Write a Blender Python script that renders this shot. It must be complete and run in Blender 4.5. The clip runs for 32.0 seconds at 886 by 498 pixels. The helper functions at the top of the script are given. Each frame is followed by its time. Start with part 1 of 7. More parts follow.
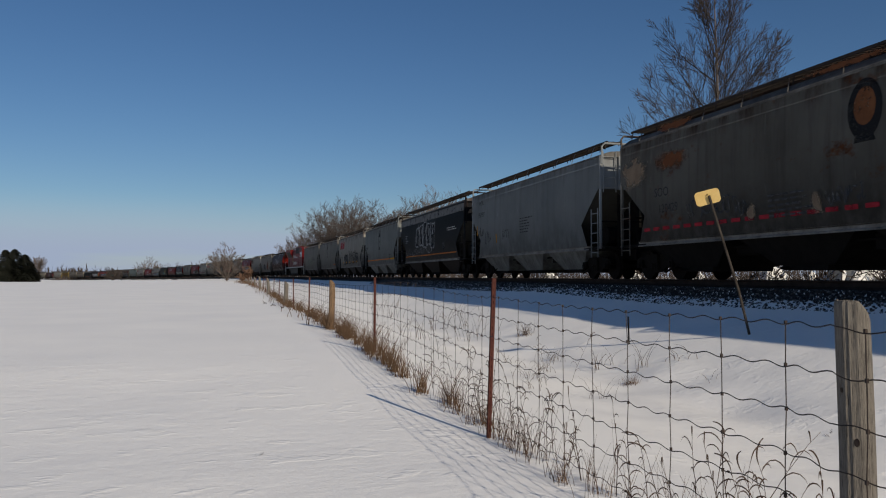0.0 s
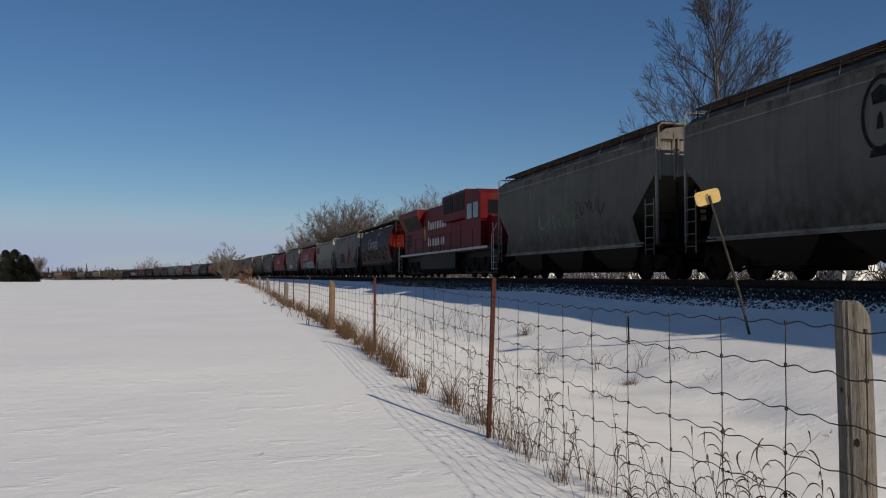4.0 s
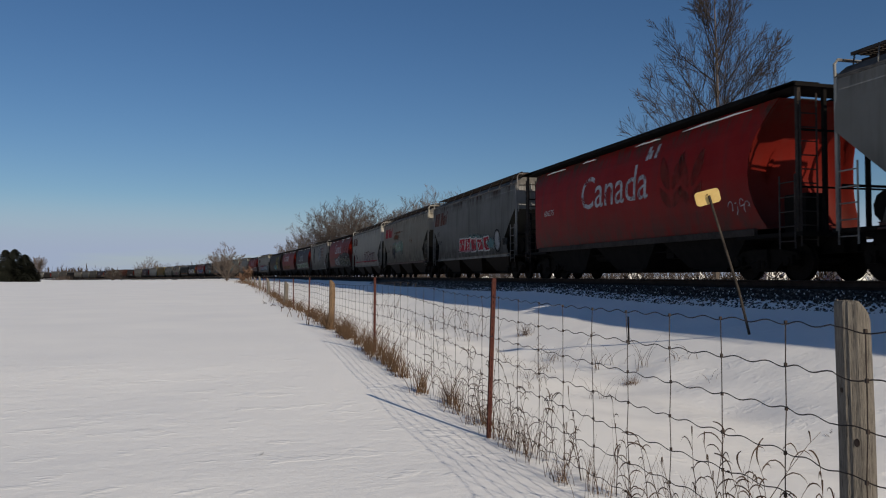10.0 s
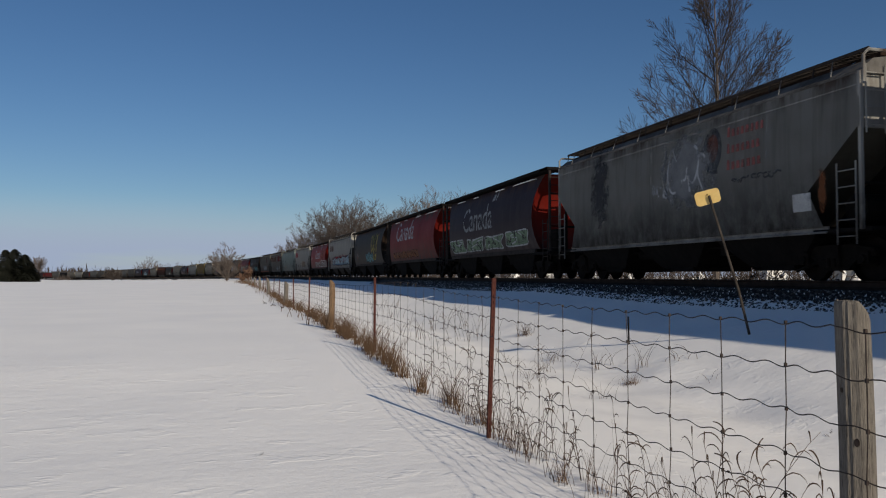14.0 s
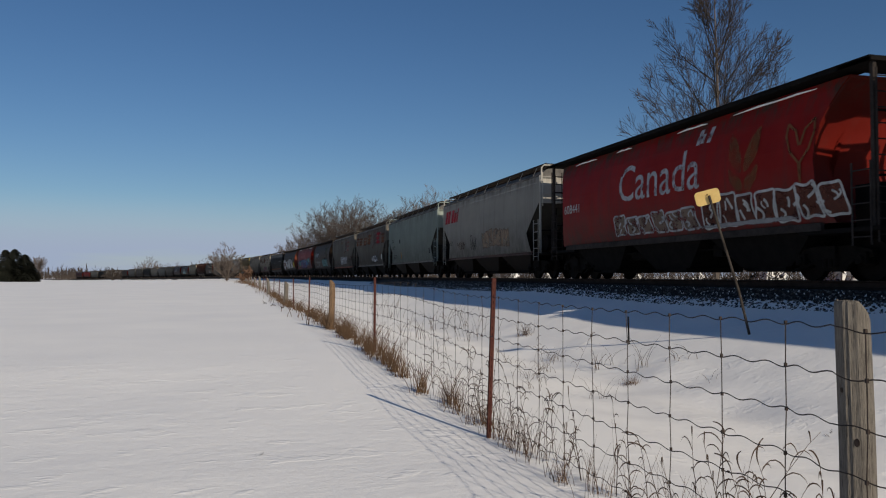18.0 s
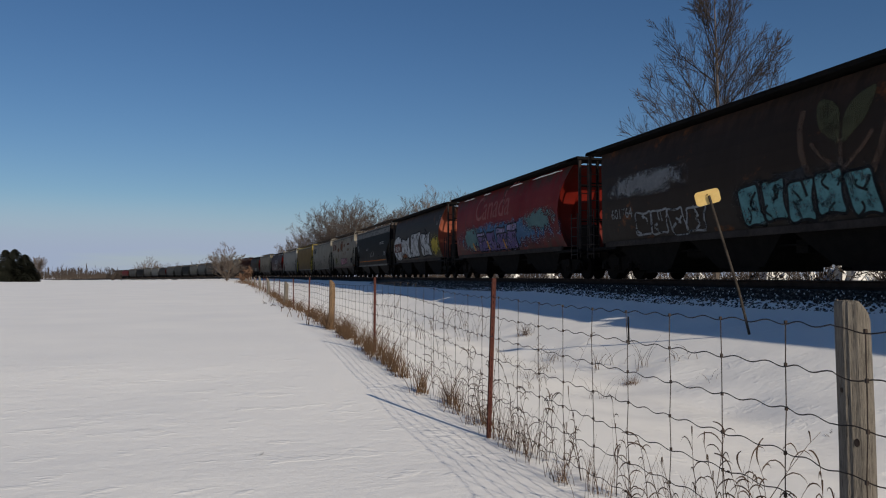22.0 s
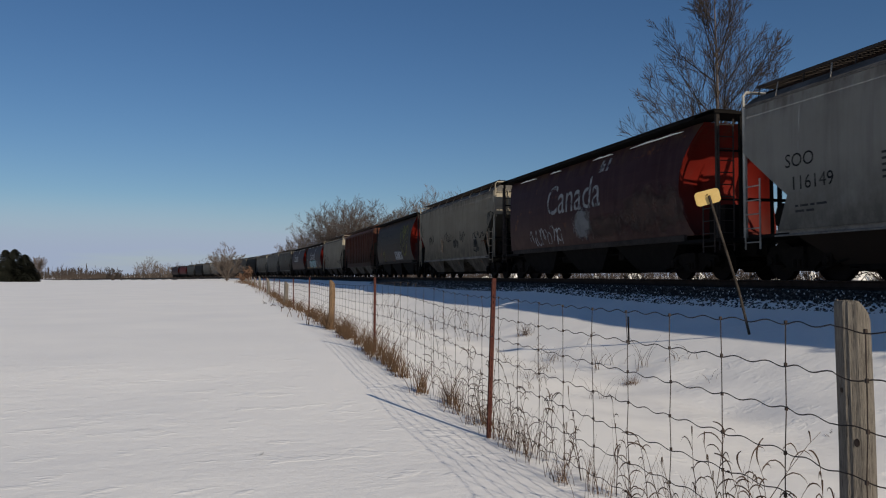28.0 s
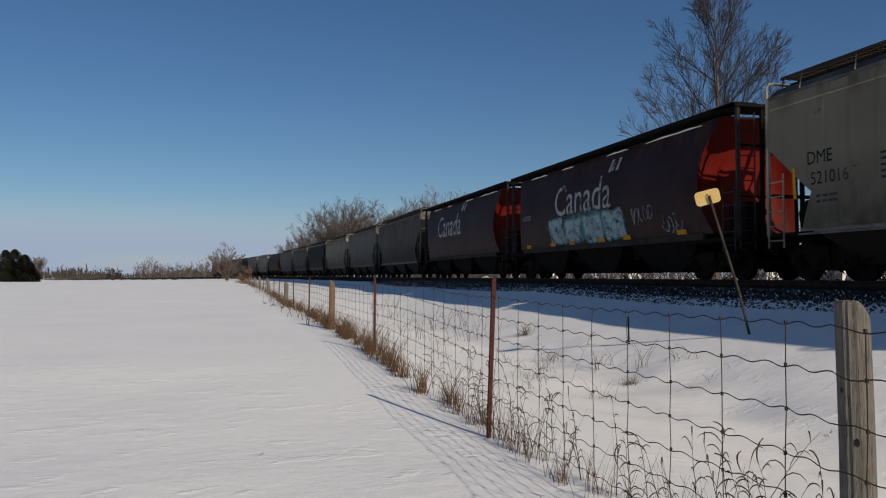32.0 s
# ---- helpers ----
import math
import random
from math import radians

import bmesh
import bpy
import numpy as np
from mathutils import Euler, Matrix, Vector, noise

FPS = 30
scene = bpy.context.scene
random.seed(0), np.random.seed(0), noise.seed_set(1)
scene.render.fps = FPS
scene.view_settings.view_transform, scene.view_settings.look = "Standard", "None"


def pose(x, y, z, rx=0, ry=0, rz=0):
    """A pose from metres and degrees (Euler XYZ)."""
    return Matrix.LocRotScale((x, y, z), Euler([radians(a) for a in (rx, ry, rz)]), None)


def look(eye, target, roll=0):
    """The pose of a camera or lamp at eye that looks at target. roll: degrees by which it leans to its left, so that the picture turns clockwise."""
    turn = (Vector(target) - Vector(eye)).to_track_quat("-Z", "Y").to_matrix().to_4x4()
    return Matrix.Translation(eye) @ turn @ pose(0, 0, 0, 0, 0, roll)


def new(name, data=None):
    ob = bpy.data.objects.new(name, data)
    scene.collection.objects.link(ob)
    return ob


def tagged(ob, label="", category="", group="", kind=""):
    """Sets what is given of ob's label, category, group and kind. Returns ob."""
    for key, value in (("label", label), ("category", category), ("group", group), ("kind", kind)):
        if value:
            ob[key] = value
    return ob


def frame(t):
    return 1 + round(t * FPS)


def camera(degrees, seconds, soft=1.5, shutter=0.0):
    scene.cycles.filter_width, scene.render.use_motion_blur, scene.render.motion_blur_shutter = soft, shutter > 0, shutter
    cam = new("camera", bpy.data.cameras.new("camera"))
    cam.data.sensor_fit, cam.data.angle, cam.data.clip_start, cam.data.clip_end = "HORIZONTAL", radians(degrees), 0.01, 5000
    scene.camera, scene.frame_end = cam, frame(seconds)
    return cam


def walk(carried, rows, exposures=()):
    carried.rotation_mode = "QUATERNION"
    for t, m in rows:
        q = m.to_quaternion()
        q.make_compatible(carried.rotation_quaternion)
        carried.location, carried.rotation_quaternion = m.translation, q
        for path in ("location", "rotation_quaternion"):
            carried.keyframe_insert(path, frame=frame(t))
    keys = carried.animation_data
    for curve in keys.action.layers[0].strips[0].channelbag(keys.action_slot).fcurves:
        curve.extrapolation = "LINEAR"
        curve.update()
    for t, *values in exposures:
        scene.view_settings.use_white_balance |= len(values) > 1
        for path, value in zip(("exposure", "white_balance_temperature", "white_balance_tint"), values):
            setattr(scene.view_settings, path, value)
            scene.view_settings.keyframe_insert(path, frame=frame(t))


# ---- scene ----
# Axes: x to the right across the railway, y along the straight track away from the camera, z up, field level near the camera is 0.
EYE = 1.40
cam = camera(59.5, 32.0, 1.1, 0.05)
STAND = pose(0, 0, EYE, 92.0, 0, -15.1)
walk(cam, [(0.0, STAND), (32.0, STAND)], [(0.0, 0.0), (32.0, 0.0)])

# ---- world, sun ----
SUN_WAY = Vector((0.55, -1.75, 1.0)).normalized()
SUN_UP = math.asin(SUN_WAY.z)
SUN_TURN = math.atan2(SUN_WAY.x, SUN_WAY.y)
world = bpy.data.worlds.new("winter_sky")
scene.world = world
world.use_nodes = True
wn, wl = world.node_tree.nodes, world.node_tree.links
wn.clear()
w_out = wn.new("ShaderNodeOutputWorld")
w_bg = wn.new("ShaderNodeBackground")
w_bg.inputs["Strength"].default_value = 0.055
w_sky = wn.new("ShaderNodeTexSky")
w_sky.sky_type = "NISHITA"
w_sky.sun_disc = False
w_sky.sun_elevation = SUN_UP
w_sky.sun_rotation = SUN_TURN
w_sky.altitude = 300
w_sky.air_density = 1.0
w_sky.dust_density = 0.35
w_sky.ozone_density = 3.0
# thin high cloud near the horizon, all the way round
w_geo = wn.new("ShaderNodeTexCoord")
w_sep = wn.new("ShaderNodeSeparateXYZ")
wl.new(w_geo.outputs["Generated"], w_sep.inputs[0])
w_map = wn.new("ShaderNodeMapping")
w_map.inputs["Scale"].default_value = (2.2, 2.2, 26.0)
wl.new(w_geo.outputs["Generated"], w_map.inputs[0])
w_noise = wn.new("ShaderNodeTexNoise")
w_noise.inputs["Scale"].default_value = 1.3
w_noise.inputs["Detail"].default_value = 5
wl.new(w_map.outputs[0], w_noise.inputs["Vector"])
w_thick = wn.new("ShaderNodeMapRange")
w_thick.inputs["From Min"].default_value = 0.10
w_thick.inputs["From Max"].default_value = 0.50
wl.new(w_noise.outputs[0], w_thick.inputs[0])
w_low = wn.new("ShaderNodeMapRange")
w_low.interpolation_type = "SMOOTHSTEP"
w_low.inputs["From Min"].default_value = 0.105
w_low.inputs["From Max"].default_value = 0.025
w_low.inputs["To Max"].default_value = 1.0
wl.new(w_sep.outputs[2], w_low.inputs[0])
w_mul = wn.new("ShaderNodeMath")
w_mul.operation = "MULTIPLY"
wl.new(w_thick.outputs[0], w_mul.inputs[0])
wl.new(w_low.outputs[0], w_mul.inputs[1])
w_mix = wn.new("ShaderNodeMixRGB")
w_mix.inputs[2].default_value = (6.1, 7.25, 9.6, 1)
wl.new(w_mul.outputs[0], w_mix.inputs[0])
w_hue = wn.new("ShaderNodeHueSaturation")
w_hue.inputs["Saturation"].default_value = 1.14
w_tint = wn.new("ShaderNodeMixRGB")
w_tint.blend_type = "MULTIPLY"
w_tint.inputs[0].default_value = 1.0
w_tint.inputs[2].default_value = (0.90, 0.98, 1.09, 1)
wl.new(w_sky.outputs[0], w_hue.inputs["Color"])
wl.new(w_hue.outputs[0], w_tint.inputs[1])
wl.new(w_tint.outputs[0], w_mix.inputs[1])
wl.new(w_mix.outputs[0], w_bg.inputs[0])
wl.new(w_bg.outputs[0], w_out.inputs[0])

sun = new("sun", bpy.data.lights.new("sun", "SUN"))
sun.data.energy = 3.7
sun.data.angle = radians(0.55)
sun.data.color = (1.0, 0.885, 0.72)
sun.matrix_world = look(SUN_WAY * 200, (0, 0, 0))


# ---- materials ----
def node_mat(name):
    m = bpy.data.materials.new(name)
    m.use_nodes = True
    nt = m.node_tree
    return m, nt, nt.nodes["Principled BSDF"]


def ramp(nt, fac, stops):
    r = nt.nodes.new("ShaderNodeValToRGB")
    while len(r.color_ramp.elements) < len(stops):
        r.color_ramp.elements.new(0.5)
    for e, (p, c) in zip(r.color_ramp.elements, stops):
        e.position = p
        e.color = (*c, 1) if len(c) == 3 else c
    nt.links.new(fac, r.inputs[0])
    return r.outputs[0]


def noise_tex(nt, scale, detail=4, rough=0.55, stretch=(1, 1, 1), coords="Object", shift=(0, 0, 0)):
    c = nt.nodes.new("ShaderNodeTexCoord")
    mp = nt.nodes.new("ShaderNodeMapping")
    mp.inputs["Scale"].default_value = stretch
    mp.inputs["Location"].default_value = shift
    nt.links.new(c.outputs[coords], mp.inputs[0])
    n = nt.nodes.new("ShaderNodeTexNoise")
    n.inputs["Scale"].default_value = scale
    n.inputs["Detail"].default_value = detail
    n.inputs["Roughness"].default_value = rough
    nt.links.new(mp.outputs[0], n.inputs["Vector"])
    return n.outputs[0]


def mix(nt, fac, a, b, how="MIX"):
    x = nt.nodes.new("ShaderNodeMixRGB")
    x.blend_type = how
    for socket, v in ((x.inputs[0], fac), (x.inputs[1], a), (x.inputs[2], b)):
        if hasattr(v, "is_linked"):
            nt.links.new(v, socket)
        elif isinstance(v, (int, float)):
            socket.default_value = v
        else:
            socket.default_value = (*v, 1)
    return x.outputs[0]


def bump(nt, bsdf, height, strength, distance):
    b = nt.nodes.new("ShaderNodeBump")
    b.inputs["Strength"].default_value = strength
    b.inputs["Distance"].default_value = distance
    nt.links.new(height, b.inputs["Height"])
    nt.links.new(b.outputs[0], bsdf.inputs["Normal"])


def plain(name, dark, light, rough=0.8, metal=0.0, scale=6.0, stretch=(1, 1, 1), relief=0.0, depth=0.01, coords="Object"):
    m, nt, p = node_mat(name)
    big = noise_tex(nt, scale, 5, 0.6, stretch, coords)
    fine = noise_tex(nt, scale * 9, 3, 0.6, stretch, coords)
    col = ramp(nt, big, [(0.3, dark), (0.7, light)])
    col = mix(nt, 0.35, col, ramp(nt, fine, [(0.3, dark), (0.7, light)]))
    nt.links.new(col, p.inputs["Base Color"])
    p.inputs["Roughness"].default_value = rough
    p.inputs["Metallic"].default_value = metal
    if relief:
        bump(nt, p, fine, relief, depth)
    if rough > 0.6:
        p.inputs["Specular IOR Level"].default_value = 0.06
    return m


def paint_mat(name, colour, grime=0.5, rust=0.0, fade=0.25, gloss=0.45, dirt=(0.045, 0.038, 0.032), seed=0.0):
    """Weathered freight car paint: sun-faded, with rain streaks, road dirt that climbs from the sill, and rust patches."""
    m, nt, p = node_mat(name)
    base = Vector(colour)
    faded = base.lerp(Vector((0.42, 0.42, 0.40)), fade * 0.35)
    patch = noise_tex(nt, 0.55, 5, 0.6, (1, 1, 1), "Object", (seed, seed * 2, 0))
    col = ramp(nt, patch, [(0.3, tuple(base * 0.82)), (0.7, tuple(faded))])
    streak = noise_tex(nt, 1.0, 6, 0.65, (3.5, 3.5, 0.22), "Object", (seed * 3, seed, 0))
    s = ramp(nt, streak, [(0.5, (0, 0, 0)), (0.72, (grime, grime, grime))])
    col = mix(nt, s, col, tuple(base * 0.35 + Vector(dirt) * 0.5))
    c = nt.nodes.new("ShaderNodeTexCoord")
    sep = nt.nodes.new("ShaderNodeSeparateXYZ")
    nt.links.new(c.outputs["Object"], sep.inputs[0])
    low = nt.nodes.new("ShaderNodeMapRange")
    low.inputs["From Min"].default_value = 2.75
    low.inputs["From Max"].default_value = 0.95
    nt.links.new(sep.outputs[2], low.inputs[0])
    splash = nt.nodes.new("ShaderNodeMath")
    splash.operation = "MULTIPLY"
    nt.links.new(low.outputs[0], splash.inputs[0])
    nt.links.new(ramp(nt, noise_tex(nt, 2.2, 5, 0.7, (1, 1, 0.7)), [(0.20, (0, 0, 0)), (0.60, (min(1.0, grime * 2.1),) * 3)]), splash.inputs[1])
    col = mix(nt, splash.outputs[0], col, dirt)
    eave = nt.nodes.new("ShaderNodeMapRange")
    eave.inputs["From Min"].default_value = 3.72
    eave.inputs["From Max"].default_value = 4.30
    nt.links.new(sep.outputs[2], eave.inputs[0])
    drip = nt.nodes.new("ShaderNodeMath")
    drip.operation = "MULTIPLY"
    nt.links.new(eave.outputs[0], drip.inputs[0])
    nt.links.new(ramp(nt, noise_tex(nt, 1.3, 6, 0.7, (1.6, 1.6, 0.35), "Object", (seed, 0, seed)), [(0.44, (0, 0, 0)), (0.62, (grime * 1.9,) * 3)]), drip.inputs[1])
    drip.use_clamp = True
    col = mix(nt, drip.outputs[0], col, (0.058, 0.034, 0.024))
    if rust:
        r = noise_tex(nt, 0.9, 7, 0.7, (1.0, 1.0, 1.5), "Object", (seed * 5 + 3, seed * 4, 1))
        hide = ramp(nt, r, [(0.66 - rust * 0.2, (0, 0, 0)), (0.74 - rust * 0.16, (1, 1, 1))])
        col = mix(nt, hide, col, ramp(nt, noise_tex(nt, 7, 5), [(0.3, (0.07, 0.025, 0.012)), (0.7, (0.19, 0.075, 0.03))]))
    nt.links.new(col, p.inputs["Base Color"])
    p.inputs["Roughness"].default_value = 0.4 + gloss * 0.3
    p.inputs["Specular IOR Level"].default_value = 0.04
    bump(nt, p, noise_tex(nt, 1.6, 3), 0.25, 0.012)
    return m


def snow_mat(name, ripple):
    m, nt, p = node_mat(name)
    c = "Object"
    big = noise_tex(nt, 0.35, 4, 0.55, (1, 1, 1), c)
    col = ramp(nt, big, [(0.3, (0.815, 0.81, 0.80)), (0.7, (0.885, 0.875, 0.85))])
    nt.links.new(col, p.inputs["Base Color"])
    p.inputs["Roughness"].default_value = 0.62
    p.inputs["Specular IOR Level"].default_value = 0.25
    wind = noise_tex(nt, 0.7, 6, 0.62, (0.8, 1.2, 1), c)
    lips = ramp(nt, noise_tex(nt, 1.9, 4, 0.6, (0.85, 1.25, 1), c, (3, 9, 0)), [(0.58, (0, 0, 0)), (0.63, (1, 1, 1)), (0.76, (0.25, 0.25, 0.25))])
    crust = noise_tex(nt, 4.2, 6, 0.66, (0.8, 1.3, 1), c)
    grain = noise_tex(nt, 90.0, 3, 0.6, (1, 1, 1), c)
    h = mix(nt, 0.30, wind, crust)
    h = mix(nt, 0.12, h, lips)
    h = mix(nt, 0.07, h, grain)
    bump(nt, p, h, ripple, 0.10)
    return m


def wood_mat(name, dark, light):
    m, nt, p = node_mat(name)
    tone = noise_tex(nt, 2.4, 4, 0.6, (1.5, 1.5, 0.8))
    grain = noise_tex(nt, 22, 7, 0.8, (6, 6, 0.55))
    fine = noise_tex(nt, 60, 4, 0.65, (4, 4, 0.22))
    col = ramp(nt, grain, [(0.25, dark), (0.72, light)])
    col = mix(nt, ramp(nt, tone, [(0.35, (0.22, 0.22, 0.22)), (0.65, (0, 0, 0))]), col, tuple(c * 0.9 for c in dark))
    col = mix(nt, ramp(nt, fine, [(0.36, (0.75, 0.75, 0.75)), (0.46, (0, 0, 0))]), col, tuple(c * 0.35 for c in dark))
    nt.links.new(col, p.inputs["Base Color"])
    p.inputs["Roughness"].default_value = 0.9
    bump(nt, p, mix(nt, 0.5, grain, fine), 0.8, 0.012)
    return m


SNOW = snow_mat("snow", 0.50)
STONE = None


def stone_mat():
    m, nt, p = node_mat("ballast_stone")
    g = nt.nodes.new("ShaderNodeNewGeometry")
    col = ramp(nt, g.outputs["Random Per Island"], [(0.0, (0.010, 0.009, 0.008)), (0.55, (0.034, 0.031, 0.029)), (0.85, (0.10, 0.094, 0.088)), (1.0, (0.20, 0.19, 0.18))])
    nt.links.new(col, p.inputs["Base Color"])
    p.inputs["Roughness"].default_value = 0.9
    return m


STONE = stone_mat()
DIRT = plain("ballast_bed", (0.018, 0.017, 0.016), (0.05, 0.047, 0.045), 0.95, 0, 14, relief=0.8, depth=0.03)
RAIL = plain("rail_steel", (0.028, 0.018, 0.014), (0.065, 0.042, 0.032), 0.85, 0.0, 5)
RAILTOP = plain("rail_head_steel", (0.10, 0.095, 0.09), (0.17, 0.165, 0.16), 0.45, 0.7, 5)
TIE = plain("creosoted_tie", (0.025, 0.02, 0.017), (0.07, 0.055, 0.045), 0.9, 0, 8, (1, 4, 4), 0.5)
# Near-black colours hold the deep shade under the cars, beyond the steel's own tone.
UNDER = plain("shade_dark_gear", (0.004, 0.004, 0.004), (0.014, 0.012, 0.011), 0.9, 0.0, 4)
STEELDARK = plain("shade_dark_steel", (0.004, 0.0035, 0.003), (0.014, 0.011, 0.009), 0.85, 0.0, 5)
WHEEL = plain("shade_dark_wheel_steel", (0.004, 0.0035, 0.003), (0.013, 0.010, 0.009), 0.85, 0.0, 6)
GALV = plain("weathered_steel", (0.022, 0.018, 0.016), (0.085, 0.072, 0.06), 0.7, 0.2, 5)
WIRE = plain("rusty_wire", (0.018, 0.013, 0.011), (0.06, 0.042, 0.034), 0.6, 0.6, 30)
TPOST = plain("rusted_steel_post", (0.05, 0.02, 0.018), (0.12, 0.044, 0.034), 0.8, 0.2, 18, (1, 1, 0.3), 0.4)
POSTWOOD = wood_mat("weathered_post_wood", (0.062, 0.053, 0.044), (0.25, 0.222, 0.185))
POSTWOOD2 = wood_mat("split_post_wood", (0.10, 0.06, 0.035), (0.28, 0.18, 0.10))
TWIGDARK = plain("dark_tree_twigs", (0.026, 0.021, 0.019), (0.062, 0.050, 0.044), 0.9, 0, 2)
TREEDARK = plain("dark_twigs", (0.040, 0.032, 0.028), (0.095, 0.078, 0.067), 0.9, 0, 2)
BARK = plain("grey_bark", (0.085, 0.068, 0.055), (0.20, 0.17, 0.145), 0.9, 0, 3, (1, 1, 0.3))
TWIG = plain("brown_twigs", (0.085, 0.068, 0.058), (0.17, 0.14, 0.12), 0.9, 0, 2)
TWIGRED = plain("reddish_twigs", (0.11, 0.062, 0.045), (0.20, 0.125, 0.085), 0.9, 0, 2)
TWIGMID = plain("grey_brown_twigs", (0.045, 0.036, 0.032), (0.11, 0.09, 0.078), 0.9, 0, 2)
NEEDLE = plain("spruce_needles", (0.016, 0.018, 0.013), (0.04, 0.042, 0.032), 0.85, 0, 2)
GRASS = plain("dry_grass", (0.06, 0.038, 0.025), (0.16, 0.10, 0.06), 0.9, 0, 3)
WEED = plain("dead_weed", (0.035, 0.025, 0.02), (0.11, 0.075, 0.055), 0.9, 0, 5)
YELLOW = plain("faded_yellow_sign", (0.55, 0.36, 0.10), (0.72, 0.52, 0.20), 0.6, 0, 7)


# ---- mesh helpers ----
def mesh_of(name, bm, material, smooth=False):
    me = bpy.data.meshes.new(name)
    bm.normal_update()
    bm.to_mesh(me)
    bm.free()
    if smooth:
        me.polygons.foreach_set("use_smooth", [True] * len(me.polygons))
    if material:
        me.materials.append(material)
    return me


def part(name, bm, material, parent=None, label="", smooth=False):
    me = bm if isinstance(bm, bpy.types.Mesh) else mesh_of(name, bm, material, smooth)
    ob = new(name, me)
    if isinstance(bm, bpy.types.Mesh) and material:
        ob.material_slots[0].link = "OBJECT"
        ob.material_slots[0].material = material
    if parent:
        ob.parent = parent
    return tagged(ob, label)


def box(bm, x0, x1, y0, y1, z0, z1, m=None):
    v = [bm.verts.new((x, y, z)) for z in (z0, z1) for y in (y0, y1) for x in (x0, x1)]
    for f in ((0, 2, 3, 1), (4, 5, 7, 6), (0, 1, 5, 4), (2, 6, 7, 3), (0, 4, 6, 2), (1, 3, 7, 5)):
        bm.faces.new([v[i] for i in f])
    if m:
        bmesh.ops.transform(bm, matrix=m, verts=v)
    return v


def tube(bm, points, radii, sides=6, cap=True):
    """A tapered tube through the points."""
    rings = []
    pts = [Vector(p) for p in points]
    for i, p in enumerate(pts):
        d = (pts[min(i + 1, len(pts) - 1)] - pts[max(i - 1, 0)]).normalized()
        a = d.orthogonal().normalized() if i == 0 else (a - d * a.dot(d)).normalized()
        b = d.cross(a)
        r = radii[i] if hasattr(radii, "__len__") else radii
        rings.append([bm.verts.new(p + (a * math.cos(2 * math.pi * k / sides) + b * math.sin(2 * math.pi * k / sides)) * r) for k in range(sides)])
    for r0, r1 in zip(rings, rings[1:]):
        for k in range(sides):
            bm.faces.new((r0[k], r0[(k + 1) % sides], r1[(k + 1) % sides], r1[k]))
    if cap:
        bm.faces.new(rings[0][::-1])
        bm.faces.new(rings[-1])


def prism(bm, outline, axis_from, axis_to, axis="y"):
    """A closed outline of (a, b) pairs drawn out along an axis. For y: (x, z); for x: (y, z)."""
    def at(a, b, c):
        return (a, c, b) if axis == "y" else (c, a, b)
    lo = [bm.verts.new(at(a, b, axis_from)) for a, b in outline]
    hi = [bm.verts.new(at(a, b, axis_to)) for a, b in outline]
    n = len(outline)
    for i in range(n):
        bm.faces.new((lo[i], lo[(i + 1) % n], hi[(i + 1) % n], hi[i]))
    bm.faces.new(lo[::-1])
    bm.faces.new(hi)


# ---- the railway's line ----
TRACK_X, BEND_AT, BEND_R = 14.1, 62.0, 1190.0
RAIL_Z = EYE - 0.107


def line_at(a, off=0.0):
    """Place and heading of the track at a metres along it; off: metres to the right of its centre."""
    w = max(0.0, a - BEND_AT) / BEND_R
    x = TRACK_X - BEND_R * (1 - math.cos(w)) + off * math.cos(w)
    y = min(a, BEND_AT) + BEND_R * math.sin(w) + off * math.sin(w)
    z = RAIL_Z - 1.9 * max(0.0, min(1.0, (a - 230) / 380)) ** 1.3
    return Vector((x, y, z)), w


def smooth01(x):
    x = max(0.0, min(1.0, x))
    return x * x * (3 - 2 * x)


NEAR_U = (-30, 0, 1.6, 2.4, 4.0, 5.6, 6.9, 8.4, 9.8, 11.2, 11.6, 12.1, 17.0, 17.6, 19.5, 24, 60)
NEAR_Z = (0.0, 0.0, 0.02, 0.0, -0.28, -0.55, -0.60, -0.17, 0.25, 0.71, 0.91, 0.90, 0.72, 0.74, 0.98, 1.08, 1.12)
FAR_Z = (0.25, 0.25, 0.27, 0.25, 0.14, 0.04, 0.03, 0.10, 0.32, 0.72, 0.88, 0.88, 0.64, 0.7, 0.98, 1.08, 1.12)


def ground_z(x, y):
    """Snow level: flat field, ditch, railway bank; the bank follows the bend of the line."""
    dev = 0.0
    if y > BEND_AT:
        q = min(y - BEND_AT, BEND_R * 0.9)
        dev = BEND_R - math.sqrt(BEND_R * BEND_R - q * q)
    u = x + dev
    k = smooth01((y - 22) / 30)
    near = np.interp(u, NEAR_U, NEAR_Z)
    far = np.interp(u, NEAR_U, FAR_Z)
    z = near * (1 - k) + far * k
    if u < 4:
        z += 0.2 * smooth01((y - 6) / 8) * (1 - k) * smooth01((4 - u) / 2)
    drop = 1.9 * max(0.0, min(1.0, (y - 210) / 330)) ** 1.3
    z -= drop * smooth01((u + 150) / 120)
    lump = noise.noise(Vector((x * 0.12, y * 0.10, 3.1))) * 0.10 + noise.noise(Vector((x * 0.5, y * 0.4, 7.7))) * 0.03
    if 2.8 < u < 11.0:
        lump += noise.noise(Vector((x * 0.9, y * 0.8, 1.7))) * 0.09 * smooth01((u - 2.8) / 1.5) * (0.25 + 0.75 * smooth01((9.5 - u) / 2.5)) * smooth01((11.2 - u) / 1.2)
    if u > 17.2:
        lump += noise.noise(Vector((x * 0.45, y * 0.35, 9.9))) * 0.13
    calm = 0.12 + 0.88 * smooth01((abs(u - 2.15) + max(0.0, y - 16) * 0.3) / 6.0)
    return float(z) + lump * calm


